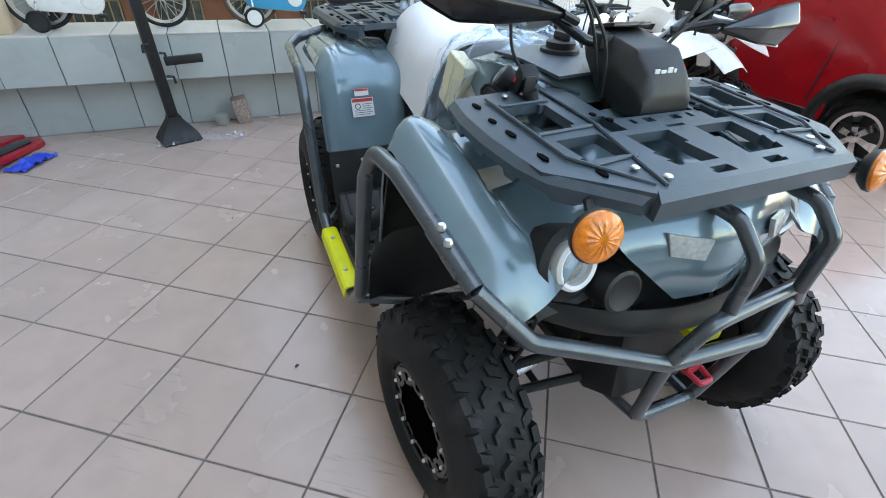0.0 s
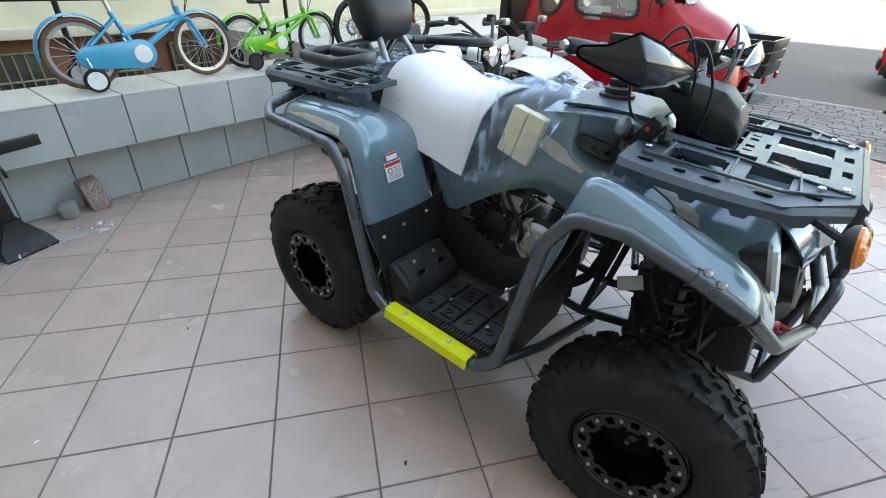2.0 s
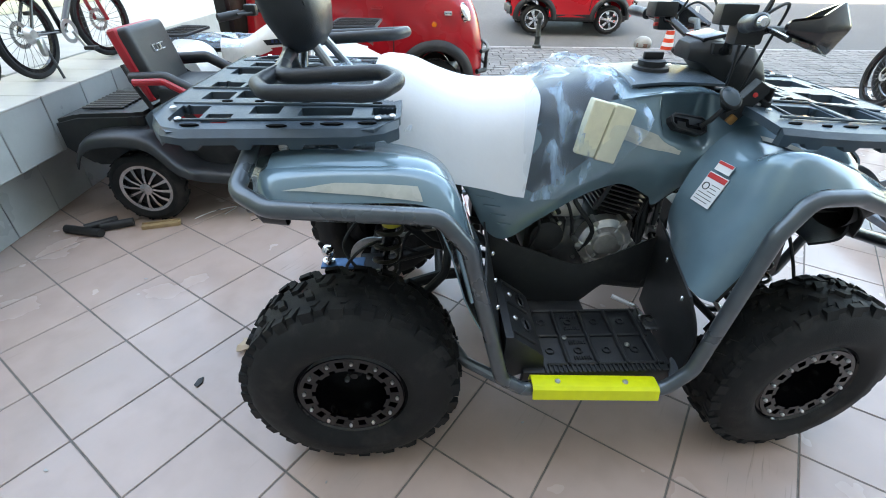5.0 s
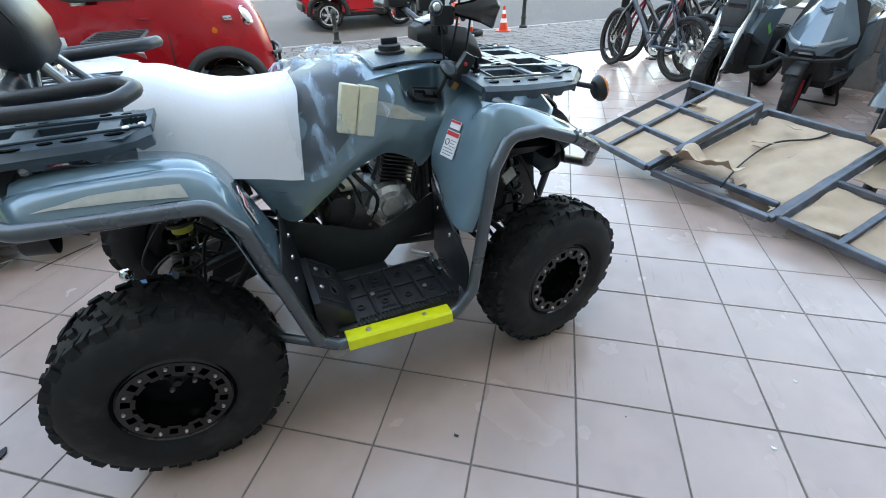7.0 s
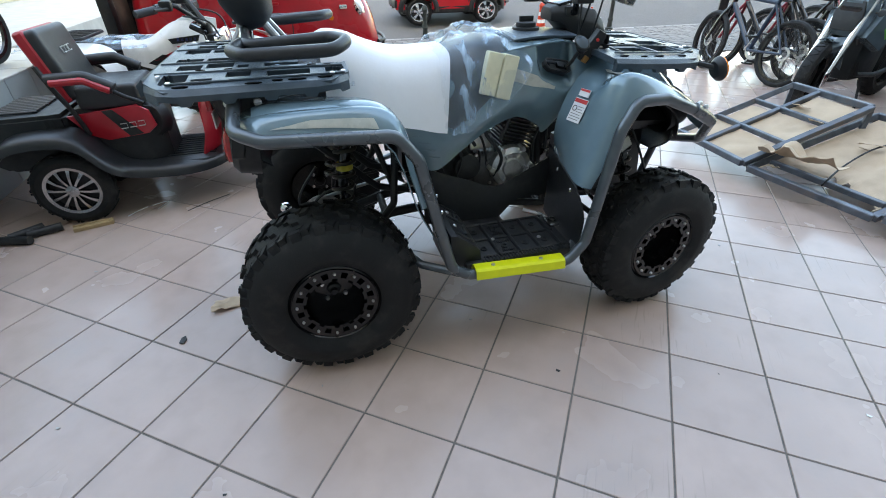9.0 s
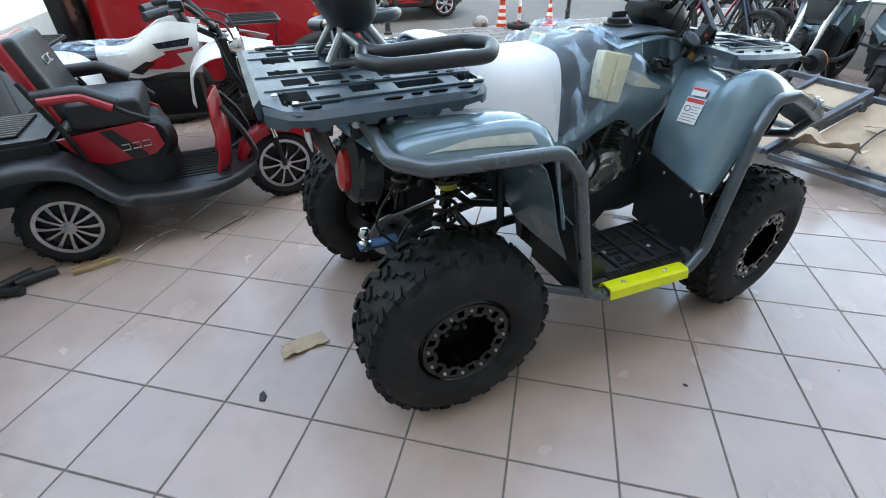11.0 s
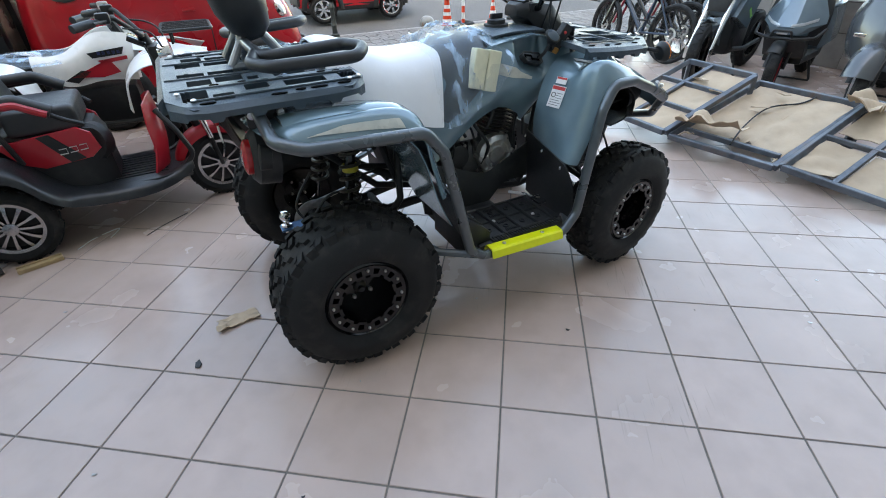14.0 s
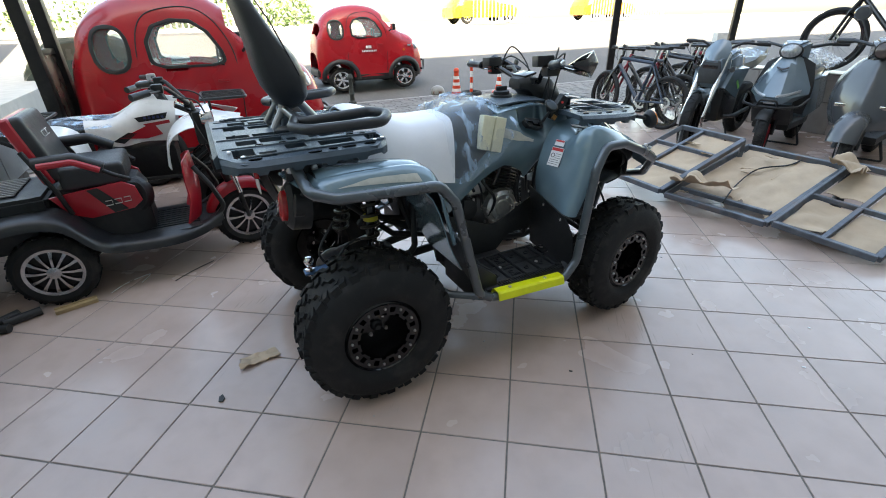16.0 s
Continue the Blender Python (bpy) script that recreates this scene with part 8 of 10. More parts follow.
    part("rear_bumper", bm, PLAST, c)
    bm = bmesh.new()
    box(bm, (-0.75, 0, 0.62), (0.30, 0.70, 0.14), None, 0.04)
    box(bm, (0, 0, 0), (0.10, 0.70, 0.42), pose(-0.92, 0, 0.80, 0, -12, 0), 0.04)
    part("bench_seat", bm, SEATM, c)
    bm = bmesh.new()
    tube(bm, [(-0.38 + 0.02 * math.cos(a), 0.15 * math.cos(a), 0.98 + 0.13 * math.sin(a)) for a in (k * math.pi / 10 for k in range(20))], 0.012, 7, closed=True)
    tube(bm, [(-0.15, 0, 0.86), (-0.38, 0, 0.98)], 0.018, 8)
    part("steering_wheel", bm, PLAST, c)
    bm = bmesh.new()
    box(bm, (-0.13, 0, 0.94), (0.22, 0.78, 0.16), None, 0.05)
    part("dashboard", bm, PLAST, c)
    return c


build_car("electric_car", "glossy red two-door electric car with black arches", pose(3.746, 3.147, 0, 0, 0, -55) @ Matrix.Scale(1.13, 4))
fx, fy = 9.62, 3.28
far_car = build_car("electric_car", "dusty red electric car with white lettering, at the kerb", pose(fx, fy, climb(9.6), 0, 0, -55) @ Matrix.Diagonal((1.18, 1.12, 1.08, 1)))
for dx, w, z, h in [(0.0, 0.035, 0.80, 0.05), (0.055, 0.06, 0.80, 0.05)] + [(-0.08 + i * 0.03, 0.022, 0.73, 0.03) for i in range(9)]:
    bm = bmesh.new()
    box(bm, (-0.66 + dx, -0.512, z), (w, 0.004, h), None, 0.001, 1)
    part("door_lettering", bm, WHITEP, far_car, "white writing too small to read")


# ---- bicycles
def build_bike(name, label, m, r=0.28, paint=GLOSSB, accent=REDPL, kid=False, tyre=RUBBER, group="", guard=None):
    b = thing(name, label, "bicycle", m, group)
    wb = r * 3.15 if not kid else r * 3.65
    f = r / 0.28
    rear = spoked_wheel(b, "rear_wheel", pose(0, 0, r), r, 0.045 * f, 18, tyre, RIMSIL if kid else GLOSSB, not kid)
    spoked_wheel(b, "front_wheel", pose(wb, 0, r, 0, 0, 0 if kid else random.uniform(-14, 14)), r, 0.045 * f, 18, tyre, RIMSIL if kid else GLOSSB, not kid)
    bbx, bbz = wb * 0.42, r * 0.92
    stx, stz = wb * 0.30, r * (2.45 if not kid else 2.0)
    hx, hz = wb * 0.84, r * (2.62 if not kid else 2.2)
    tr = 0.020 * f if not kid else 0.017
    for nm, pts, k in (("down_tube", [(bbx, 0, bbz), (hx, 0, hz - r * 0.35)], 1.1), ("top_tube", [(stx, 0, stz - r * 0.05), (hx, 0, hz - r * 0.1)], 1.0), ("seat_tube", [(bbx, 0, bbz), (stx - wb * 0.01, 0, stz + r * 0.1)], 0.9)):
        if kid and nm == "top_tube":
            pts = [(stx + wb * 0.03, 0, stz - r * 0.55), (hx - wb * 0.01, 0, hz - r * 0.28)]
        bm = bmesh.new()
        tube(bm, pts, tr * k, 10)
        part(nm, bm, paint, b)
    for s in (-1, 1):
        bm = bmesh.new()
        tube(bm, [(0, s * 0.045 * f, r), (bbx, s * 0.03 * f, bbz)], tr * 0.55, 8)
        part("chain_stay", bm, paint, b)
        bm = bmesh.new()
        tube(bm, [(0, s * 0.045 * f, r), (stx, s * 0.02 * f, stz - r * 0.1)], tr * 0.5, 8)
        part("seat_stay", bm, paint, b)
    bm = bmesh.new()
    for s in (-1, 1):
        tube(bm, [(wb, s * 0.05 * f, r), (wb * 0.90, s * 0.045 * f, r * 1.85), (hx + 0.005, s * 0.01, hz - r * 0.38)], tr * 0.75, 8, 0.04)
    tube(bm, [(hx + 0.008, 0, hz - r * 0.4), (hx - wb * 0.02, 0, hz)], tr * 1.15, 10)
    part("fork", bm, accent if not kid else paint, b)
    bm = bmesh.new()
    w = 0.26 * f if not kid else 0.2
    top = hz + r * (0.25 if not kid else 0.75)
    tube(bm, [(hx - wb * 0.03, 0, hz), (hx - wb * 0.03, 0, top - 0.02)], tr * 0.8, 8)
    tube(bm, [(hx - wb * 0.10, -w, top + 0.01), (hx + wb * 0.01, -w * 0.3, top), (hx + wb * 0.01, w * 0.3, top), (hx - wb * 0.10, w, top + 0.01)], tr * 0.6, 8, 0.03)
    hb = part("handlebar", bm, GLOSSB if not kid else RIMSIL, b)
    for s in (-1, 1):
        bm = bmesh.new()
        tube(bm, [(hx - wb * 0.075, s * w * 0.72, top + 0.008), (hx - wb * 0.105, s * w * 1.02, top + 0.01)], tr * 0.95, 10)
        part("grip", bm, SEATM, hb)
        bm = bmesh.new()
        tube(bm, [(hx - wb * 0.02, s * w * 0.55, top), (hx + wb * 0.03, s * w * 0.8, top - 0.02)], 0.006, 6)
        tube(bm, spline([(hx + wb * 0.02, s * w * 0.5, top), (hx + wb * 0.12, s * w * 0.2, top - 0.02), (hx + wb * 0.05, 0, hz - r * 0.2)], 10), 0.003, 5)
        part("brake_lever", bm, PLAST, hb)
    bm = bmesh.new()
    tube(bm, [(stx, 0, stz), (stx - wb * 0.03, 0, stz + r * 0.45)], tr * 0.7, 8)
    part("seat_post", bm, RIMSIL, b)
    bm = bmesh.new()
    sx, sz = stx - wb * 0.05, stz + r * 0.5
    loft(bm, [[(sx + x * f, y * f * hw_, sz + z) for y, z in ((-1, 0), (-0.6, 0.022), (0.6, 0.022), (1, 0), (0.5, -0.02), (-0.5, -0.02))] for x, hw_ in ((-0.12, 0.05), (-0.09, 0.08), (-0.02, 0.06), (0.06, 0.03), (0.13, 0.02), (0.145, 0.008))])
    bmesh.ops.recalc_face_normals(bm, faces=bm.faces)
    part("saddle", bm, SEATM if not kid else (SEATM if guard is not BLUEP else BROWNT), b, smooth=60)
    bm = bmesh.new()
    lathe(bm, [(r * 0.30, -0.003), (r * 0.30, 0.003), (r * 0.2, 0.003), (r * 0.2, -0.003)], 24, pose(bbx, -0.05 * f, bbz, 90, 0, 0), True)
    tube(bm, [(bbx, -0.07 * f, bbz), (bbx + r * 0.25, -0.08 * f, bbz - r * 0.45)], 0.008, 6)
    tube(bm, [(bbx, 0.07 * f, bbz), (bbx - r * 0.25, 0.08 * f, bbz + r * 0.45)], 0.008, 6)
    part("crank", bm, ALLOY, b)
    for s, (px, pz) in ((-1, (bbx + r * 0.25, bbz - r * 0.45)), (1, (bbx - r * 0.25, bbz + r * 0.45))):
        bm = bmesh.new()
        box(bm, (px, s * 0.12 * f, pz), (0.07 * f, 0.08 * f, 0.022), None, 0.006)
        part("pedal", bm, PLAST, b)
    if not kid:
        bm = bmesh.new()
        tube(bm, [(0.05, -0.04, r * 0.9), (0.0, -0.12, 0.0)], 0.008, 6)
        part("kick_stand", bm, PLAST, b)
        bm = bmesh.new()
        box(bm, (0.02, -0.055, r * 0.72), (0.04, 0.03, 0.10), None, 0.01)
        lathe(bm, [(0.05, -0.012), (0.03, 0.012), (0, 0.012)], 16, pose(0, -0.04, r, 90, 0, 0))
        part("rear_gears", bm, ALLOY, b)
    else:
        # full chain case, mudguards and training wheels
        bm = bmesh.new()
        out = []
        for a in range(-90, 91, 15):
            out.append((bbx + r * 0.42 * math.cos(radians(a)), bbz + r * 0.42 * math.sin(radians(a))))
        for a in range(90, 271, 20):
            out.append((r * 0.1 + r * 0.34 * math.cos(radians(a)), r * 0.92 + r * 0.30 * math.sin(radians(a))))
        prism(bm, out, 0.03, pose(0, -0.058, 0, 90, 0, 0), 0.008)
        cg = part("chain_case", bm, guard, b, "full chain case")
        bm = bmesh.new()
        lathe(bm, [(r * 0.27, 0), (r * 0.25, 0.006), (0, 0.008)], 22, pose(bbx, -0.074, bbz, 90, 0, 0))
        part("crank_disc", bm, WHITEP, cg)
        if guard is GREENP:
            for q in range(5):
                bm = bmesh.new()
                prism(bm, [(0, 0), (0.12, 0.05), (0.08, 0.0), (0.11, -0.02)], 0.004, pose(r * 0.4 + q * 0.05, -0.076, bbz + (q % 3 - 1) * r * 0.18, 90, random.uniform(-40, 40), 0))
                part("decal", bm, YELLOW if q % 2 else PLAST, cg)
        for xc, a0, a1, nm in ((0, 40, 185, "rear_mudguard"), (wb, 20, 150, "front_mudguard")):
            rows = []
            for i in range(13):
                a = radians(a0 + (a1 - a0) * i / 12)
                rows.append([(xc + (r + 0.012) * math.cos(a), -0.026, r + (r + 0.012) * math.sin(a)), (xc + (r + 0.022) * math.cos(a), 0, r + (r + 0.022) * math.sin(a)), (xc + (r + 0.012) * math.cos(a), 0.026, r + (r + 0.012) * math.sin(a))])
            part(nm, sheet(smooth_grid(rows, 20, 6), 0.003), guard, b, "mudguard", 60)
        for s in (-1, 1):
            tw = new("training_wheel")
            tw.parent = b
            tw.matrix_local = pose(-0.005, s * 0.14, r * 0.36)
            bm = bmesh.new()
            torus_tyre(bm, r * 0.34, 0.022, 26, 8, RX90)
            part("tyre", bm, RUBBER, tw)
            bm = bmesh.new()
            lathe(bm, [(r * 0.29, -0.008), (r * 0.29, 0.008), (0.0, 0.010)], 22, RX90)
            lathe(bm, [(r * 0.29, 0.008), (r * 0.29, -0.008), (0.0, -0.010)], 22, RX90)
            part("disc", bm, WHITEP if guard is BLUEP else PLAST, tw)
            bm = bmesh.new()
            tube(bm, [(0.0, s * 0.05, r), (-0.003, s * 0.12, r * 0.7), (-0.005, s * 0.12, r * 0.36)], 0.007, 6)
            part("training_stay", bm, STEEL, b)
    return b


def on_bench(y, x=-2.0):
    return Matrix.Translation(from_quad(x, y, 0.692)) @ Matrix.Rotation(radians(QH + 90), 4, "Z")


build_bike("child_bicycle", "sky-blue child's bicycle with brown tyres and training wheels on the bench", on_bench(-0.59, -2.08), 0.200, BLUEP, BLUEP, True, BROWNT, "", BLUEP)
build_bike("child_bicycle", "white and blue child's bicycle with black tyres on the bench", on_bench(-1.88, -2.08), 0.190, WHITEP, WHITEP, True, RUBBER, "", WHITEP)
build_bike("child_bicycle", "lime-green child's bicycle with orange rims on the bench", on_bench(0.48, -2.14), 0.185, GREENP, GREENP, True, RUBBER, "", GREENP)
build_bike("mountain_bicycle", "dark mountain bicycle standing on the bench", on_bench(1.55, -2.10), 0.24, GLOSSB)
BIKE_RED = mat("dark_red_bike_paint", (0.25, 0.012, 0.03), 0.3, 0, 0.05, 10, coat=0.4)
BIKE_BLUE = mat("dark_blue_bike_paint", (0.012, 0.028, 0.055), 0.35, 0, 0.05, 10, coat=0.2)
for k, (a, ln, pm, ac, lb) in enumerate(((38, 6, BIKE_BLUE, GLOSSB, "dark blue mountain bicycle on its kick stand in a row"), (41, 5, GLOSSB, BIKE_RED, "black mountain bicycle with a red fork"),
                                      (36, 8, GLOSSB, BIKE_RED, "black mountain bicycle with a red fork in the row"), (40, 4, GLOSSB, GLOSSB, "black mountain bicycle in the row"),
                                      (37, 7, BIKE_RED, GLOSSB, "dark red mountain bicycle in the row"), (39, 5, GLOSSB, BIKE_BLUE, "black mountain bicycle with a blue fork"))):
    build_bike("mountain_bicycle", lb, pose(5.54 + k * 0.25, -1.54 - k * 0.32 + 0.10 * (k % 2), 0, ln, 0, a), 0.345, pm, ac, group="bicycles in a row")
build_bike("mountain_bicycle", "black bicycle standing on the tiled wall by the street", Matrix.Translation(from_quad(6.68, 0.18, 0.730)) @ Matrix.Rotation(radians(QH + 90), 4, "Z"), 0.36, GLOSSB, GLOSSB)


# ---- motor scooters and a motorcycle
def build_motorcycle():
    b = thing("motorcycle", "dark grey naked motorcycle with protective film", "motorcycle", pose(4.53, -1.57, 0, -2, 0, 138) @ Matrix.Scale(1.08, 4))
    cast_wheel(b, "front_wheel", pose(0, 0, 0.29, 0, 0, 12), 0.29, 0.11, 0.19, 7, GLOSSB)
    cast_wheel(b, "rear_wheel", pose(-1.22, 0, 0.29), 0.29, 0.13, 0.19, 7, GLOSSB)
    for s in (-1, 1):
        bm = bmesh.new()
        tube(bm, [(0.0, s * 0.10, 0.29), (-0.28, s * 0.10, 0.95)], 0.027, 12)
        box(bm, (0.0, s * 0.10, 0.30), (0.07, 0.05, 0.12), None, 0.012)
        part("fork_leg", bm, CHROME if s > 0 else STEEL, b)
        bm = bmesh.new()
        tube(bm, [(-0.30, s * 0.06, 0.98), (-0.30, s * 0.20, 1.05), (-0.38, s * 0.38, 1.04)], 0.012, 8, 0.04)
        tube(bm, [(-0.355, s * 0.30, 1.045), (-0.40, s * 0.41, 1.04)], 0.019, 10)
        part("handlebar", bm, BLACKST, b)
        bm = bmesh.new()
        loft(bm, [[(-0.22, s * 0.10, 0.62), (-0.22, s * 0.17, 0.62), (-0.28, s * 0.20, 0.80), (-0.30, s * 0.12, 0.82)], [(-0.52, s * 0.12, 0.48), (-0.50, s * 0.19, 0.50), (-0.58, s * 0.22, 0.80), (-0.58, s * 0.12, 0.82)]])
        bmesh.ops.recalc_face_normals(bm, faces=bm.faces)
        part("side_cover", bm, GREYP, b)
    bm = bmesh.new()
    loft(bm, [[(-0.16, y * 0.10, z) for y, z in ((-1, .62), (1, .62), (1.1, .74), (.7, .90), (-.7, .90), (-1.1, .74))], [(-0.26, y * 0.14, z) for y, z in ((-1, .60), (1, .60), (1.1, .80), (.8, .97), (-.8, .97), (-1.1, .80))], [(-0.34, y * 0.12, z) for y, z in ((-1, .70), (1, .70), (1.1, .84), (.8, .98), (-.8, .98), (-1.1, .84))]])
    bmesh.ops.recalc_face_normals(bm, faces=bm.faces)
    bmesh.ops.bevel(bm, geom=bm.edges[:], offset=0.02, segments=2, affect="EDGES")
    part("headlamp_cowl", bm, GREYP, b, "dark grey headlamp cowl")
    for z in (0.70, 0.80):
        bm = bmesh.new()
        box(bm, (0, 0, 0), (0.03, 0.16, 0.075), pose(-0.165, 0, z, 0, 12, 0), 0.02)
        part("headlamp", bm, GLOSSB, b, "black-ringed projector headlamp")
    bm = bmesh.new()
    loft(bm, [[(x, -w, z0), (x, w, z0), (x, w * 0.8, z1), (x, -w * 0.8, z1)] for x, w, z0, z1 in ((-0.36, 0.12, 0.74, 0.90), (-0.50, 0.17, 0.70, 0.97), (-0.70, 0.14, 0.70, 0.90), (-0.80, 0.10, 0.72, 0.82))])
    bmesh.ops.recalc_face_normals(bm, faces=bm.faces)
    bmesh.ops.bevel(bm, geom=bm.edges[:], offset=0.03, segments=3, affect="EDGES")
    part("tank", bm, GREYP, b, "dark grey fuel tank")
    bm = bmesh.new()
    loft(bm, [[(x, -w, z), (x, w, z), (x, w * 0.8, z + 0.07), (x, -w * 0.8, z + 0.07)] for x, w, z in ((-0.78, 0.10, 0.74), (-1.0, 0.13, 0.77), (-1.3, 0.11, 0.85), (-1.45, 0.06, 0.88))])
    bmesh.ops.recalc_face_normals(bm, faces=bm.faces)
    part("seat", bm, SEATM, b)
    bm = bmesh.new()
    box(bm, (-0.58, 0, 0.42), (0.42, 0.24, 0.36), None, 0.05)
    tube(bm, [(-0.3, 0, 0.90), (-0.45, 0.12, 0.3), (-0.8, 0.12, 0.26), (-1.22, 0.10, 0.29)], 0.022, 8, 0.05)
    tube(bm, [(-0.3, 0, 0.90), (-0.45, -0.12, 0.3), (-0.8, -0.12, 0.26), (-1.22, -0.10, 0.29)], 0.022, 8, 0.05)
    part("engine", bm, PLAST, b, "black engine and frame")
    bm = bmesh.new()
    rows = [[(0.0 + 0.325 * math.cos(radians(a)), y, 0.29 + 0.325 * math.sin(radians(a)) - abs(y) * 0.4) for y in (-0.055, 0, 0.055)] for a in (88, 110, 130, 150, 168)]
    part("front_mudguard", sheet(smooth_grid(rows, 14, 6), 0.004), GREYP, b, smooth=60)
    panel("windscreen", [[(-0.20, -0.10, 0.88), (-0.145, 0, 0.88), (-0.20, 0.10, 0.88)], [(-0.25, -0.125, 0.97), (-0.20, 0, 0.98), (-0.25, 0.125, 0.97)], [(-0.31, -0.07, 1.06), (-0.285, 0, 1.075), (-0.31, 0.07, 1.06)]], GREYP, b, 8, 10, 0.004, 1, "smoked grey windscreen")
    bm = bmesh.new()
    prism(bm, [(-0.085, -0.10), (0.085, -0.10), (0.11, 0.02), (0.08, 0.12), (-0.08, 0.12), (-0.11, 0.02)], 0.02, pose(-0.152, 0, 0.76, 0, 80, 0) @ pose(0, 0, 0, 0, 0, 90), 0.006)
    part("lamp_mask", bm, PLAST, b, "black mask round the lamps")
    panel("beak", [[(-0.16, -0.07, 0.62), (-0.10, 0, 0.61), (-0.16, 0.07, 0.62)], [(-0.13, -0.085, 0.56), (-0.04, 0, 0.54), (-0.13, 0.085, 0.56)], [(-0.12, -0.05, 0.50), (-0.06, 0, 0.47), (-0.12, 0.05, 0.50)]], GREYP, b, 8, 10, 0.004, 1, "grey beak under the lamps")
    for s in (-1, 1):
        bm = bmesh.new()
        lathe(bm, [(0, -0.015), (0.02, -0.01), (0.026, 0.012), (0.0, 0.018)], 12, pose(-0.24, s * 0.19, 0.80, 0, 80, 0))
        tube(bm, [(-0.25, s * 0.11, 0.80), (-0.25, s * 0.18, 0.80)], 0.008, 6)
        part("indicator", bm, PLAST, b)
        bm = bmesh.new()
        prism(bm, [(-0.42, 0.60), (-0.34, 0.68), (-0.36, 0.70), (-0.45, 0.62)], 0.003, pose(0, s * 0.218, 0, 90, 0, 0))
        part("stripe", bm, GREENP, b)
    bm = bmesh.new()
    tube(bm, [(-0.6, 0.12, 0.25), (-0.52, 0.22, 0.0)], 0.012, 6)
    part("side_stand", bm, BLACKST, b)
    bm = sheet(smooth_grid([[(x, y, 0.96 - 0.05 * abs(y) * 6) for y in (-0.2, -0.1, 0, 0.1, 0.2)] for x in (-0.42, -0.6, -0.85, -1.1)], 14, 14), 0)
    for v in bm.verts:
        v.co += Vector(noise.noise_vector(v.co * 18)) * 0.02
    part("film", bm, FILM, b, "crumpled clear film", 80)
    return b


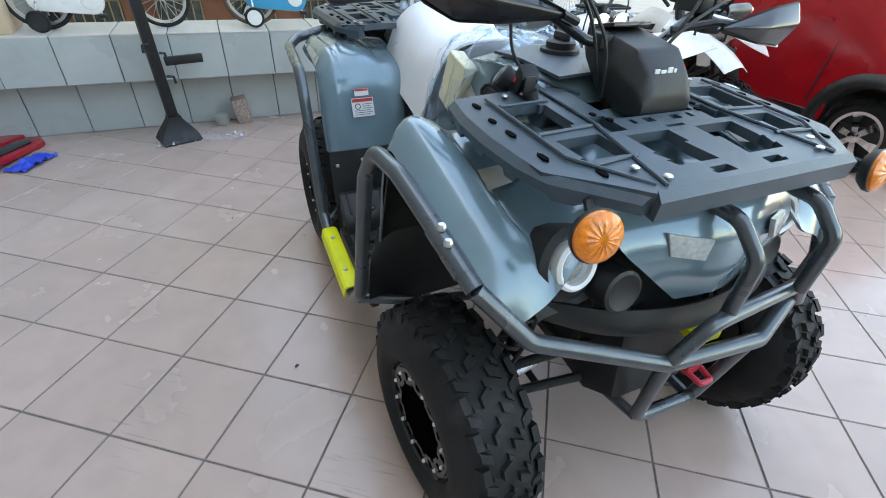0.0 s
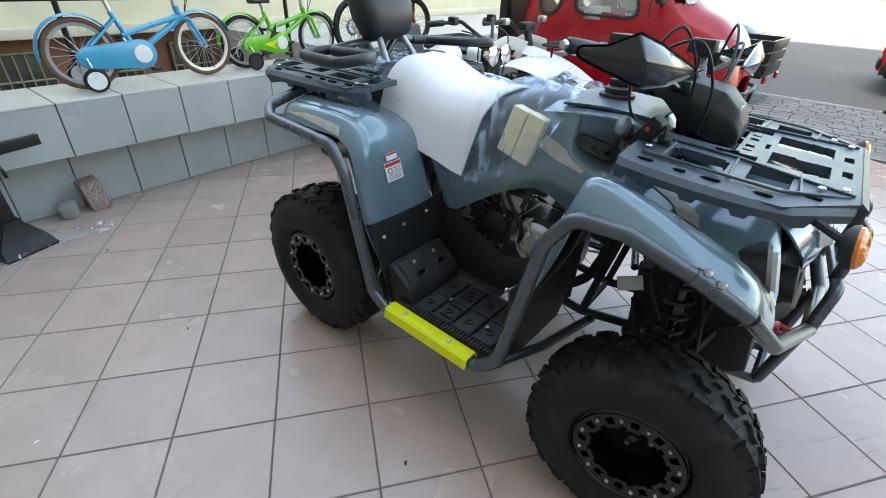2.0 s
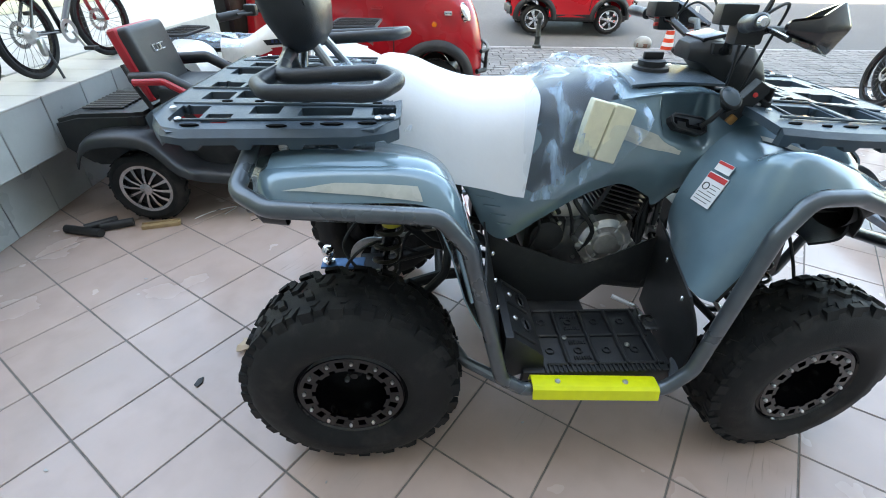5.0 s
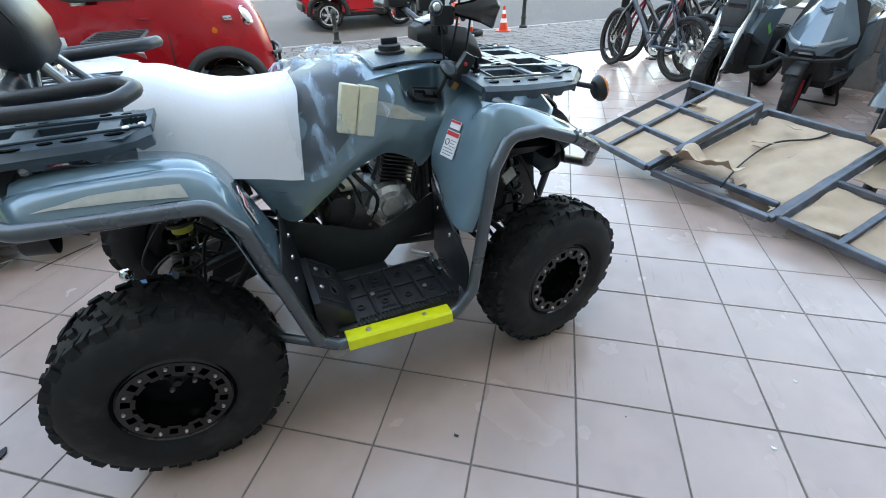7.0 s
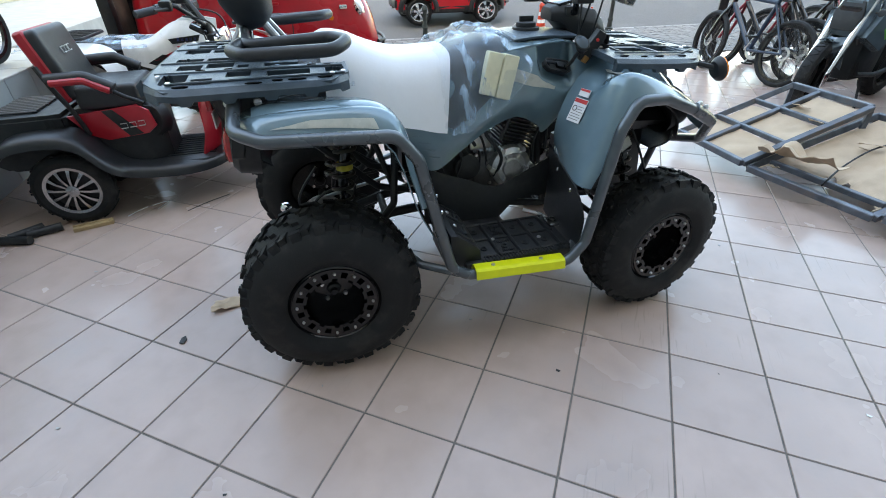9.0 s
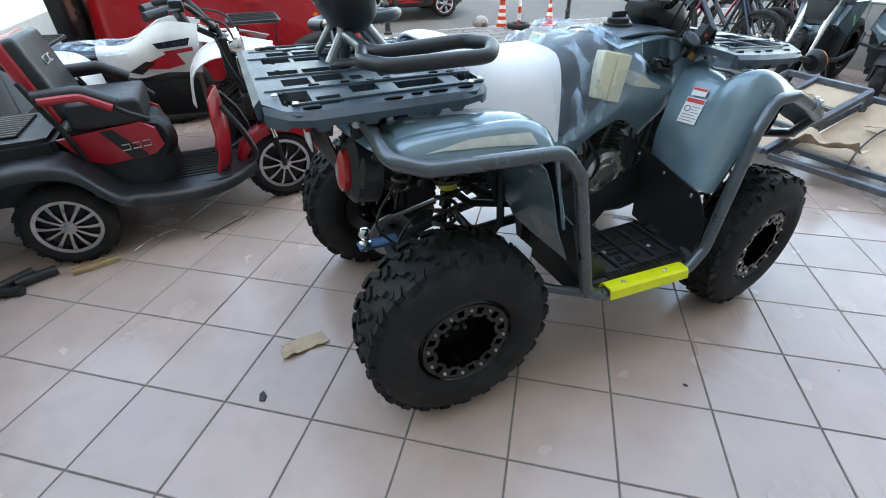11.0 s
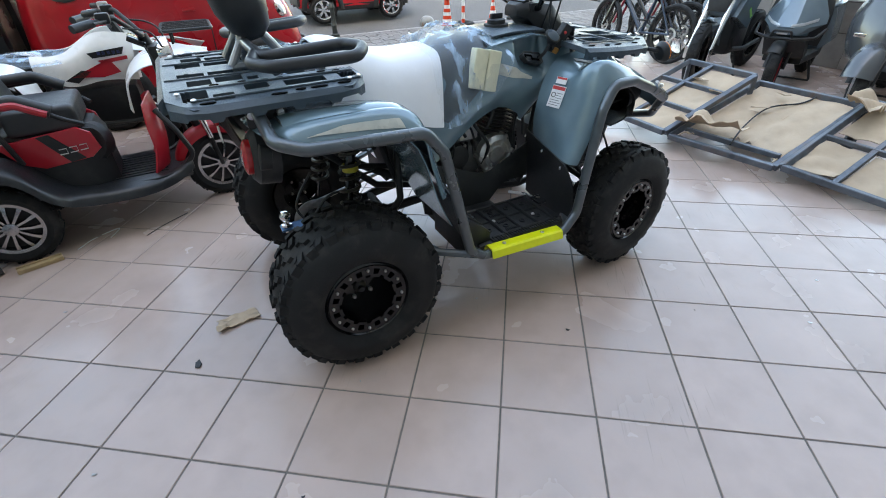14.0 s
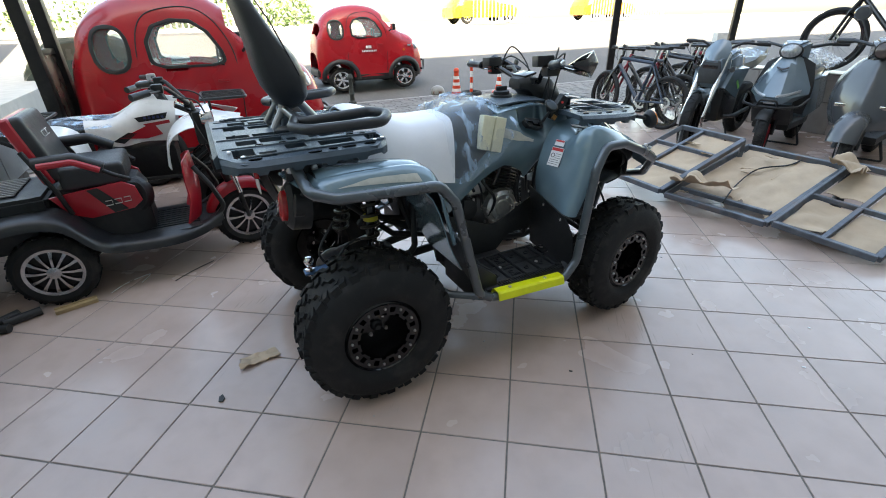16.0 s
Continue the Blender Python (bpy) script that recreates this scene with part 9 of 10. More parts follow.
def build_scooter(retro, label, m):
    shade = GREYD if retro else GREYP
    b = thing("motor_scooter", label, "scooter", m, group="scooters by the wall")
    cast_wheel(b, "front_wheel", pose(0, 0, 0.225, 0, 0, 14 if retro else 10), 0.225, 0.10, 0.15, 14 if retro else 5, RIMSIL if retro else GLOSSB, accent=None if retro else REDPL, wide=0.007 if retro else 0.014)
    cast_wheel(b, "rear_wheel", pose(-1.08, 0, 0.215), 0.215, 0.11, 0.135, 6, GLOSSB)
    if retro:
        sec = [(-0.10, 0.36, 0.20), (-0.12, 0.48, 0.25), (-0.15, 0.62, 0.27), (-0.20, 0.76, 0.25), (-0.25, 0.88, 0.17), (-0.27, 0.92, 0.10)]
        rows = []
        for x, z, w in sec:
            rows.append([(x - 0.10, -w, z), (x - 0.02, -w * 0.75, z + 0.01), (x + 0.054, -w * 0.35, z), (x + 0.09, 0, z), (x + 0.054, w * 0.35, z), (x - 0.02, w * 0.75, z + 0.01), (x - 0.10, w, z)])
        sh = part("front_shield", sheet(smooth_grid(rows, 20, 24), 0.012), shade, b, "glossy grey front shield", 50)
    else:
        # creased beak: centre ridge, a crease half way out, and the swept side edge
        sec = [(-0.20, 0.96, 0.07, -0.24, 0.95), (-0.10, 0.88, 0.13, -0.21, 0.86), (-0.02, 0.76, 0.19, -0.19, 0.75), (0.05, 0.65, 0.24, -0.17, 0.66), (0.085, 0.58, 0.25, -0.14, 0.60), (0.075, 0.53, 0.16, -0.04, 0.53)]
        rows = []
        for xc, zc, w, xs, zs in sec:
            half = [(xc, 0.0, zc), (xc - 0.005, 0.30 * w, zc - 0.004), (xc * 0.42 + xs * 0.58 + 0.05, 0.66 * w, (zc + zs) / 2 - 0.012), (xs, w, zs)]
            rows.append([(x, -y, z) for x, y, z in half[:0:-1]] + half)
        sh = part("front_shield", sheet(rows, 0.012, 1), shade, b, "creased grey front shield", 18)
        for s in (-1, 1):          # inner leg shields behind the beak
            panel("leg_shield", [[(-0.24, 0.10, 0.92), (-0.26, 0.20, 0.86)], [(-0.20, 0.14, 0.66), (-0.22, 0.25, 0.64)], [(-0.18, 0.12, 0.42), (-0.24, 0.22, 0.40)]], PLAST, b, 8, 6, 0.01 * s, s)
        bm = bmesh.new()
        loft(bm, [[(-0.02 + dx, y, 0.50), (0.03 + dx, y, 0.46), (-0.08 + dx, y, 0.30), (-0.16 + dx, y, 0.34)] for y, dx in ((-0.17, -0.06), (-0.07, 0), (0.07, 0), (0.17, -0.06))])
        bmesh.ops.recalc_face_normals(bm, faces=bm.faces)
        part("under_cover", bm, PLAST, b)
    if retro:
        bm = bmesh.new()
        prism(bm, [(-0.035, -0.04), (0.035, -0.04), (0.045, 0.04), (-0.045, 0.04)], 0.012, pose(-0.08, 0, 0.60, 0, 72, 0) @ pose(0, 0, 0, 0, 0, 90), 0.004)
        gr = part("horn_grille", bm, PLAST, sh)
        for s in (-1, 1):
            bm = bmesh.new()
            box(bm, (-0.10, s * 0.14, 0.55), (0.02, 0.10, 0.03), pose(0, 0, 0), 0.008)
            part("front_indicator", bm, CHROME, sh)
    else:
        for s in (-1, 1):
            bm = bmesh.new()
            loft(bm, [[(x + dx, s * y, z + dz) for dx, dz in ((0.004, -0.012), (0.008, 0.0), (0.0, 0.014), (-0.012, 0.0))] for x, y, z in ((0.088, 0.045, 0.585), (0.035, 0.13, 0.605), (-0.06, 0.20, 0.635))])
            bmesh.ops.recalc_face_normals(bm, faces=bm.faces)
            part("headlamp", bm, mat("pale_slit_lens", (0.45, 0.48, 0.5), 0.1, 0.3, 0.1, 60), sh, "slit parking lamp along the beak's edge")
        bm = bmesh.new()
        prism(bm, [(0.0, -0.05), (0.03, 0.0), (0.0, 0.05), (-0.016, 0.05), (0.008, 0.0), (-0.016, -0.05)], 0.01, pose(-0.045, 0, 0.83, 0, 40, 0), 0.003)
        part("badge", bm, GLOSSB, sh)
        bm = bmesh.new()
        tube(bm, [(-0.12, -0.27, 0.56), (0.02, -0.24, 0.50), (0.10, -0.10, 0.485), (0.10, 0.10, 0.485), (0.02, 0.24, 0.50), (-0.12, 0.27, 0.56)], 0.013, 10, 0.06)
        tube(bm, [(0.10, -0.09, 0.485), (0.115, -0.07, 0.55), (0.115, 0.07, 0.55), (0.10, 0.09, 0.485)], 0.010, 8, 0.03)
        part("crash_bar", bm, BLACKST, b, "black crash bar")
    rows = []
    for a in range(18 if retro else 40, 156, 12):      # a hooped shell over the wheel
        ca, sa = math.cos(radians(a)), math.sin(radians(a))
        rr = (0.215, 0.085, 0.105) if retro else (0.215, 0.03, 0.06)
        ring = [(rr[0] + rr[1] * math.cos(radians(p)), rr[2] * math.sin(radians(p))) for p in range(-88, 89, 22)]
        rows.append([(q * ca, y, 0.225 + q * sa) for q, y in ring])
    part("front_mudguard", sheet(rows, 0.004), shade if retro else PLAST, b, "rounded grey front mudguard" if retro else "black front mudguard", 60)
    for s in (-1, 1):
        bm = bmesh.new()
        tube(bm, [(0, s * 0.075, 0.215), (-0.10, s * 0.07, 0.45)], 0.018, 10)
        part("fork_leg", bm, BLACKST, b)
    bm = bmesh.new()          # handlebar cover with the lamp
    loft(bm, [[(x, -w, z0), (x, w, z0), (x, w, z1), (x, -w, z1)] for x, w, z0, z1 in ((-0.16, 0.06, 0.93, 1.02), (-0.24, 0.11, 0.88, 1.06), (-0.34, 0.12, 0.88, 1.06), (-0.40, 0.08, 0.92, 1.02))])
    bmesh.ops.recalc_face_normals(bm, faces=bm.faces)
    bmesh.ops.bevel(bm, geom=bm.edges[:], offset=0.025, segments=3, affect="EDGES")
    hc = part("handlebar_cover", bm, shade, b)
    bm = bmesh.new()
    lathe(bm, [(0.068, -0.05), (0.070, 0.0), (0.063, 0.012)], 26, pose(-0.15, 0, 0.975, 0, 80, 0) @ Matrix.Diagonal((1, 1 if retro else 1.4, 1, 1)))
    rg = part("lamp_ring", bm, PLAST, hc)
    bm = bmesh.new()
    lathe(bm, [(0.061, 0.006), (0.04, 0.020), (0, 0.026)], 22, pose(-0.15, 0, 0.975, 0, 80, 0) @ Matrix.Diagonal((1, 1 if retro else 1.4, 1, 1)))
    part("lens", bm, mat("smoked_lens", (0.08, 0.06, 0.055), 0.06) if retro else mat("clear_headlamp", (0.32, 0.34, 0.35), 0.08, 0.5, 0.3, 60, 0.3, 120), rg)
    for s in (-1, 1):
        bm = bmesh.new()
        tube(bm, [(-0.30, s * 0.10, 1.0), (-0.36, s * 0.24, 1.03), (-0.40, s * 0.36, 1.03)], 0.014, 8, 0.03)
        tube(bm, [(-0.37, s * 0.26, 1.03), (-0.41, s * 0.38, 1.03)], 0.021, 10)
        part("grip", bm, SEATM, hc)
        if retro:
            bm = bmesh.new()
            tube(bm, [(-0.33, s * 0.16, 1.03), (-0.30, s * 0.24, 1.20)], 0.006, 6)
            lathe(bm, [(0, -0.02), (0.05, -0.015), (0.06, 0.0), (0, 0.004)], 20, pose(-0.30, s * 0.25, 1.24, 0, -85, 0))
            part("mirror", bm, shade, hc)
    bm = bmesh.new()
    loft(bm, [[(x, -w, z0), (x, w, z0), (x, w * 0.75, z1), (x, -w * 0.75, z1)] for x, w, z0, z1 in ((-0.62, 0.13, 0.26, 0.60), (-0.72, 0.18, 0.28, 0.70), (-1.05, 0.21, 0.34, 0.74), (-1.35, 0.14, 0.46, 0.76), (-1.50, 0.06, 0.58, 0.74))])
    bmesh.ops.recalc_face_normals(bm, faces=bm.faces)
    bmesh.ops.bevel(bm, geom=bm.edges[:], offset=0.045, segments=3, affect="EDGES")
    part("rear_body", bm, shade, b, "glossy grey rear body", 50)
    bm = bmesh.new()
    loft(bm, [[(x, -w, z0), (x, w, z0), (x, w * 0.8, z1), (x, -w * 0.8, z1)] for x, w, z0, z1 in ((-0.60, 0.11, 0.68, 0.76), (-0.80, 0.15, 0.72, 0.80), (-1.10, 0.14, 0.74, 0.84), (-1.38, 0.10, 0.76, 0.84))])
    bmesh.ops.recalc_face_normals(bm, faces=bm.faces)
    bmesh.ops.bevel(bm, geom=bm.edges[:], offset=0.025, segments=2, affect="EDGES")
    part("seat", bm, SEATM, b)
    bm = bmesh.new()
    prism(bm, [(-0.16, -0.16), (-0.66, -0.17), (-0.66, 0.17), (-0.16, 0.16)], 0.07, pose(0, 0, 0.27), 0.02)
    box(bm, (-0.9, 0, 0.26), (0.5, 0.20, 0.18), None, 0.04)
    part("floor_board", bm, PLAST, b)
    bm = bmesh.new()
    tube(bm, [(-0.75, -0.10, 0.20), (-0.68, -0.18, 0.005), (-0.68, 0.18, 0.005), (-0.75, 0.10, 0.20)], 0.012, 8, 0.02)
    part("centre_stand", bm, BLACKST, b)
    if not retro:
        rows = [[(x, y, z - abs(y) * 0.5) for y in (-0.24, -0.12, 0, 0.12, 0.24)] for x, z in ((-0.40, 1.0), (-0.6, 0.92), (-0.9, 0.93), (-1.2, 0.95))]
        bm = sheet(smooth_grid(rows, 20, 20), 0)
        for v in bm.verts:
            v.co += Vector(noise.noise_vector(v.co * 14)) * 0.04
        part("film", bm, film_mat("milky_film", (0.8, 0.84, 0.88), 0.25, 0.8, 18, 0.25), b, "crumpled milky plastic film", 80)
    return b


build_motorcycle()
build_scooter(False, "dark grey sports scooter with a red front rim and plastic film", pose(4.28, -2.26, 0, 0, 0, 140) @ Matrix.Scale(1.08, 4))
build_scooter(True, "glossy grey retro scooter with round lamp", pose(3.62, -2.69, 0, 0, 0, 138) @ Matrix.Scale(1.12, 4))

# ---------------------------------------------------------------- loose things on the terrace
CARDB = mat("brown_cardboard", (0.48, 0.36, 0.25), 0.85, 0, 0.1, 8, 0.2, 120, stain=(0.26, 0.17, 0.10), stain_amt=0.4, stain_scale=4)
RAWST = mat("bare_box_steel", (0.12, 0.135, 0.155), 0.45, 0.6, 0.3, 14, 0.1, 200, stain=(0.13, 0.075, 0.045), stain_amt=0.75, stain_scale=7)
CLEARBAG = film_mat("thin_clear_bag", (0.7, 0.78, 0.85), 0.05, 0.6, 30, 0.15)


def square_bar(a, b, w=0.045):
    """A square steel tube from a to b."""
    a, b = Vector(a), Vector(b)
    bm = bmesh.new()
    d = b - a
    q = Vector((1, 0, 0)).rotation_difference(d.normalized()).to_matrix().to_4x4()
    if abs(d.z) < 0.2 * d.length:
        q = Matrix.Rotation(math.atan2(d.y, d.x), 4, "Z") @ Matrix.Rotation(-math.asin(d.z / d.length), 4, "Y")
    box(bm, (d.length / 2, 0, 0), (d.length, w, w), Matrix.Translation(a) @ q, 0.004, 1)
    return bm


def crumple(bm, amp, sc, seed=0):
    for v in bm.verts:
        v.co += Vector(noise.noise_vector(v.co * sc + Vector((seed, seed, 0)))) * amp
    return bm


def card_sheet(corners, n, amp, seed, th=0.004):
    """A buckled sheet of card between four corners."""
    a, b, c, d = [Vector(p) for p in corners]
    g = [[(a * (1 - u) + b * u) * (1 - v) + (d * (1 - u) + c * u) * v for u in (i / n for i in range(n + 1))] for v in (j / n for j in range(n + 1))]
    g = [[p + Vector((0, 0, abs(noise.noise(p * 6 + Vector((seed, 0, 0)))) * amp)) for p in r] for r in g]
    return sheet(g, th)


# two welded trailer frames with cardboard laid in them


def build_frame(name, label, corners, cross, holes):
    f = thing(name, label, "trailer frame", group="steel frames on the floor")
    a, b, c, d = [Vector(p) for p in corners]

    def at(u, v, dz=0.0):
        return (a * (1 - u) + b * u) * (1 - v) + (d * (1 - u) + c * u) * v + Vector((0, 0, dz))
    for p, q in ((at(0, 0), at(1, 0)), (at(1, 0), at(1, 1)), (at(1, 1), at(0, 1)), (at(0, 1), at(0, 0))):
        part("beam", square_bar(p, q, 0.042), RAWST, f)
    for u0, v0, u1, v1 in cross:
        part("crossbar", square_bar(at(u0, v0, 0.004), at(u1, v1, 0.004), 0.035), RAWST, f)
    for k, (u, v) in enumerate(((0, 0), (1, 0), (1, 1), (0, 1))):
        p = at(u, v)
        if k in (1, 2):
            bm = bmesh.new()
            box(bm, (p.x, p.y, (p.z - 0.02) / 2), (0.03, 0.03, max(0.01, p.z - 0.02)), None, 0.003)
            part("foot", bm, RAWST, f)
    for k, (u0, v0, u1, v1, amp, *torn) in enumerate(holes):
        if torn:            # the edge towards the frame's end is ripped away in a ragged line
            n = 40
            g = []
            for j in range(n + 1):
                v = v0 + (v1 - v0) * j / n
                ua = u0 + torn[0] * (max(0.0, math.sin(math.pi * (j / n) ** 0.8)) ** 0.5) * (0.75 + 0.5 * noise.noise(Vector((v * 9, 3, 0)))) + 0.02 * noise.noise(Vector((v * 45, 0, 0)))
                row = [at(ua + (u1 - ua) * i / 16, v, -0.018) for i in range(17)]
                g.append([q_ + Vector((0, 0, abs(noise.noise(q_ * 6)) * amp + (0.03 * abs(noise.noise(q_ * 25)) if i < 2 else 0))) for i, q_ in enumerate(row)])
            bm = sheet(g, 0.004)
            tagged(part("cardboard_sheet", bm, CARDB, None, "", 60), "torn brown cardboard sheet lying in the steel frame", "cardboard", group="cardboard in the frames")
            continue
        bm = card_sheet((at(u0, v0, -0.018), at(u1, v0, -0.018), at(u1, v1, -0.018), at(u0, v1, -0.018)), 14, amp, k * 3.1)
        tagged(part("cardboard_sheet", bm, CARDB, None, "", 60), "flattened brown cardboard sheet lying in the steel frame", "cardboard", group="cardboard in the frames")
    return f


build_frame("trailer_frame", "welded blue-grey steel frame lying on the tiles", [(2.56, -0.81, 0.13), (3.07, -1.56, 0.43), (3.62, -1.22, 0.43), (3.11, -0.45, 0.13)], [(0.33, 0, 0.33, 1), (0.66, 0, 0.66, 1), (0, 0.62, 1, 0.62)],
            [(0.03, 0.05, 0.31, 0.60, 0.015), (0.36, 0.05, 0.64, 0.60, 0.02), (0.69, 0.08, 0.96, 0.58, 0.02), (0.05, 0.65, 0.62, 0.95, 0.015)])
build_frame("trailer_frame", "large welded steel frame with torn cardboard in it", [(2.05, -1.39, 0.085), (2.66, -2.16, 0.33), (3.24, -1.68, 0.34), (2.55, -0.85, 0.105)], [(0.13, 0.05, 0.13, 0.95)],
            [(0.03, 0.05, 0.97, 0.95, 0.025, 0.2), (0.60, 0.40, 0.95, 0.93, 0.03)])
build_frame("trailer_frame", "steel frame with cross bars and bent cardboard", [(1.63, -1.85, 0.055), (2.24, -2.62, 0.31), (2.64, -2.19, 0.36), (2.03, -1.43, 0.10)], [(0.0, 0.5, 1, 0.5), (0.45, 0, 0.45, 1)],
            [(0.05, 0.06, 0.42, 0.46, 0.02), (0.48, 0.06, 0.95, 0.46, 0.03), (0.04, 0.54, 0.42, 0.95, 0.05), (0.55, 0.54, 0.95, 0.94, 0.03)])
rnd = random.Random(21)
for k, (x, y, w, l, rz, z) in enumerate(((2.50, -1.10, 0.20, 0.46, 40, 0.20), (2.47, -2.05, 0.20, 0.42, -42, 0.38), (2.75, -1.52, 0.05, 0.13, 80, 0.27), (2.88, -1.72, 0.05, 0.11, 10, 0.33), (2.95, -1.25, 0.05, 0.10, 50, 0.33), (3.2, -1.2, 0.05, 0.14, 20, 0.36))):
    bm = card_sheet([pose(x, y, z, 0, 0, rz) @ pose(0, 0, 0, 12, 8, 0) @ Vector(p) for p in ((-l / 2, -w / 2, 0), (l / 2, -w / 2, 0.01), (l / 2, w / 2, 0.02), (-l / 2, w / 2, 0))], 14, 0.16 if k < 2 else 0.03, k * 7.7)
    tagged(part("cardboard_scrap", bm, CARDB, None, "", 60), "torn bent scrap of brown cardboard on the frames", "cardboard", group="cardboard scraps")
bm = bmesh.new()
tube(bm, spline([(2.32, -1.20, 0.135), (2.55, -1.36, 0.20), (2.75, -1.58, 0.275), (2.80, -1.82, 0.30), (2.86, -1.94, 0.33)], 24), 0.006, 6)
tagged(part("packing_strap", bm, PLAST), "thin dark packing strap across the cardboard", "strap")


def build_stand():
    p = thing("steel_stand", "black square steel stand with a side arm and splayed foot", "stand", pose(-1.41, 1.79, 0, 0, 0, 55))
    bm = bmesh.new()
    loft(bm, [[(-w, -d, z), (w, -d, z), (w, d, z), (-w, d, z)] for z, w, d in ((0.0, 0.13, 0.11), (0.012, 0.13, 0.11), (0.06, 0.115, 0.07), (0.16, 0.045, 0.04), (0.18, 0.04, 0.038))])
    bmesh.ops.recalc_face_normals(bm, faces=bm.faces)
    part("foot", bm, BLACKST, p)
    bm = bmesh.new()
    box(bm, (0, 0, 1.05), (0.065, 0.06, 1.95), pose(0, 0, 0, 0, -1.5, 0), 0.004)
    part("upright", bm, BLACKST, p)
    bm = bmesh.new()
    box(bm, (0.16, -0.03, 0.545), (0.24, 0.03, 0.055), None, 0.004)
    part("arm", bm, BLACKST, p)
    for z, dx in ((0.66, -0.05), (0.45, 0.05), (0.60, 0.04)):
        bm = bmesh.new()
        tube(bm, [(dx * 0.5, -0.03, z), (dx * 1.3, -0.035, z - 0.005), (dx * 1.4, -0.035, z - 0.05)], 0.009, 8)
        part("clamp_screw", bm, BLACKST, p)
    return p


build_stand()
bm = bmesh.new()
box(bm, (0, 0, 0.095), (0.11, 0.16, 0.19), pose(-1.205, 2.31, 0, 0, -8, 37), 0.006)
tagged(part("paving_block", bm, mat("speckled_stone", (0.33, 0.25, 0.21), 0.85, 0, 0.5, 90, 0.3, 160)), "speckled pink-grey paving block leaning on the bench", "stone")
bm = bmesh.new()
box(bm, (0, 0, 0.045), (0.09, 0.11, 0.09), pose(-1.31, 2.17, 0, 0, 0, 20), 0.02)
crumple(bm, 0.012, 14)
tagged(part("stone", bm, KERBM), "small pale broken stone on the tiles", "stone")
for (x, y, s, seed) in ((-1.22, 1.88, 0.14, 2), (-1.08, 1.96, 0.10, 5), (-1.40, 1.66, 0.10, 8)):
    bm = bmesh.new()
    bmesh.ops.create_grid(bm, x_segments=14, y_segments=14, size=s)
    for v in bm.verts:
        n_ = noise.noise(v.co * 16 + Vector((seed, 0, 0)))
        v.co = Vector((v.co.x * (0.8 + 0.5 * noise.noise(v.co * 9)), v.co.y * 0.6, 0.008 + 0.035 * abs(n_)))
    bmesh.ops.transform(bm, matrix=pose(x, y, 0, 0, 0, 40), verts=bm.verts)
    tagged(part("plastic_bag", bm, CLEARBAG, None, "", 70), "crumpled scrap of clear plastic film on the tiles", "plastic film", group="film scraps")
bm = bmesh.new()
box(bm, (0, 0, 0.155), (0.34, 0.42, 0.31), Matrix.Translation(from_quad(-2.08, -2.26, 0.692)) @ Matrix.Rotation(radians(QH + 4), 4, "Z"), 0.006)
bx = tagged(part("cardboard_box", bm, CARDB), "closed brown cardboard box on the bench", "box")
bm = bmesh.new()
box(bm, (0, 0, 0.156), (0.345, 0.05, 0.314), Matrix.Translation(from_quad(-2.08, -2.26, 0.692)) @ Matrix.Rotation(radians(QH + 4), 4, "Z"), 0.002)
part("tape", bm, mat("brown_tape", (0.38, 0.24, 0.12), 0.3), bx)
bm = bmesh.new()
prism(bm, [(-0.42, -0.10), (0.40, -0.09), (0.50, 0.0), (0.40, 0.09), (-0.42, 0.10)], 0.035, pose(-2.14, 1.00, 0.045, 0, 4, 107), 0.012)
bd = tagged(part("ramp_board", bm, REDPL), "red plastic board with grey treads on the floor", "board", )
bm = bmesh.new()
prism(bm, [(-0.40, -0.06), (0.34, -0.05), (0.40, 0.0), (0.34, 0.05), (-0.40, 0.06)], 0.01, pose(-2.14, 1.00, 0.068, 0, 4, 107), 0.004)
part("tread", bm, DECK, bd)
bm = bmesh.new()
prism(bm, [(-0.42, -0.08), (0.40, -0.07), (0.46, 0.0), (0.40, 0.07), (-0.42, 0.08)], 0.03, pose(-2.38, 1.06, 0.04, 0, 4, 104), 0.012)
tagged(part("ramp_board", bm, REDPL), "second red plastic board on the floor", "board")
bm = bmesh.new()
bmesh.ops.create_grid(bm, x_segments=14, y_segments=10, size=0.14)
for v in bm.verts:
    v.co = Vector((v.co.x, v.co.y * 0.5, 0.006 + 0.05 * abs(noise.noise(v.co * 14))))
bmesh.ops.transform(bm, matrix=pose(-1.98, 1.14, 0, 0, 0, 100), verts=bm.verts)
tagged(part("blue_bag", bm, mat("blue_plastic", (0.01, 0.06, 0.5), 0.3), None, "", 70), "crumpled blue plastic bag beside the red board", "plastic bag")
bm = card_sheet([pose(0.31, 1.515, 0.004, 0, 0, -47) @ Vector(p) for p in ((-0.095, -0.04, 0), (0.09, -0.03, 0), (0.085, 0.045, 0), (-0.08, 0.035, 0))], 12, 0.03, 4.2)
tagged(part("cardboard_scrap", crumple(bm, 0.013, 34), CARDB, None, "", 60), "torn corrugated cardboard scrap on the tiles", "cardboard")
bm = bmesh.new()
box(bm, (0, 0, 0.012), (0.20, 0.045, 0.022), pose(0.585, 2.80, 0, 0, 0, -38), 0.003)
box(bm, (0, 0.012, 0.026), (0.20, 0.012, 0.01), pose(0.585, 2.80, 0, 0, 0, -38), 0.002)
tagged(part("wood_strip", bm, mat("pale_wood", (0.36, 0.25, 0.13), 0.7, 0, 0.15, 20, 0.2, 90)), "short pale grooved wood strip on the tiles", "wood")
bm = bmesh.new()
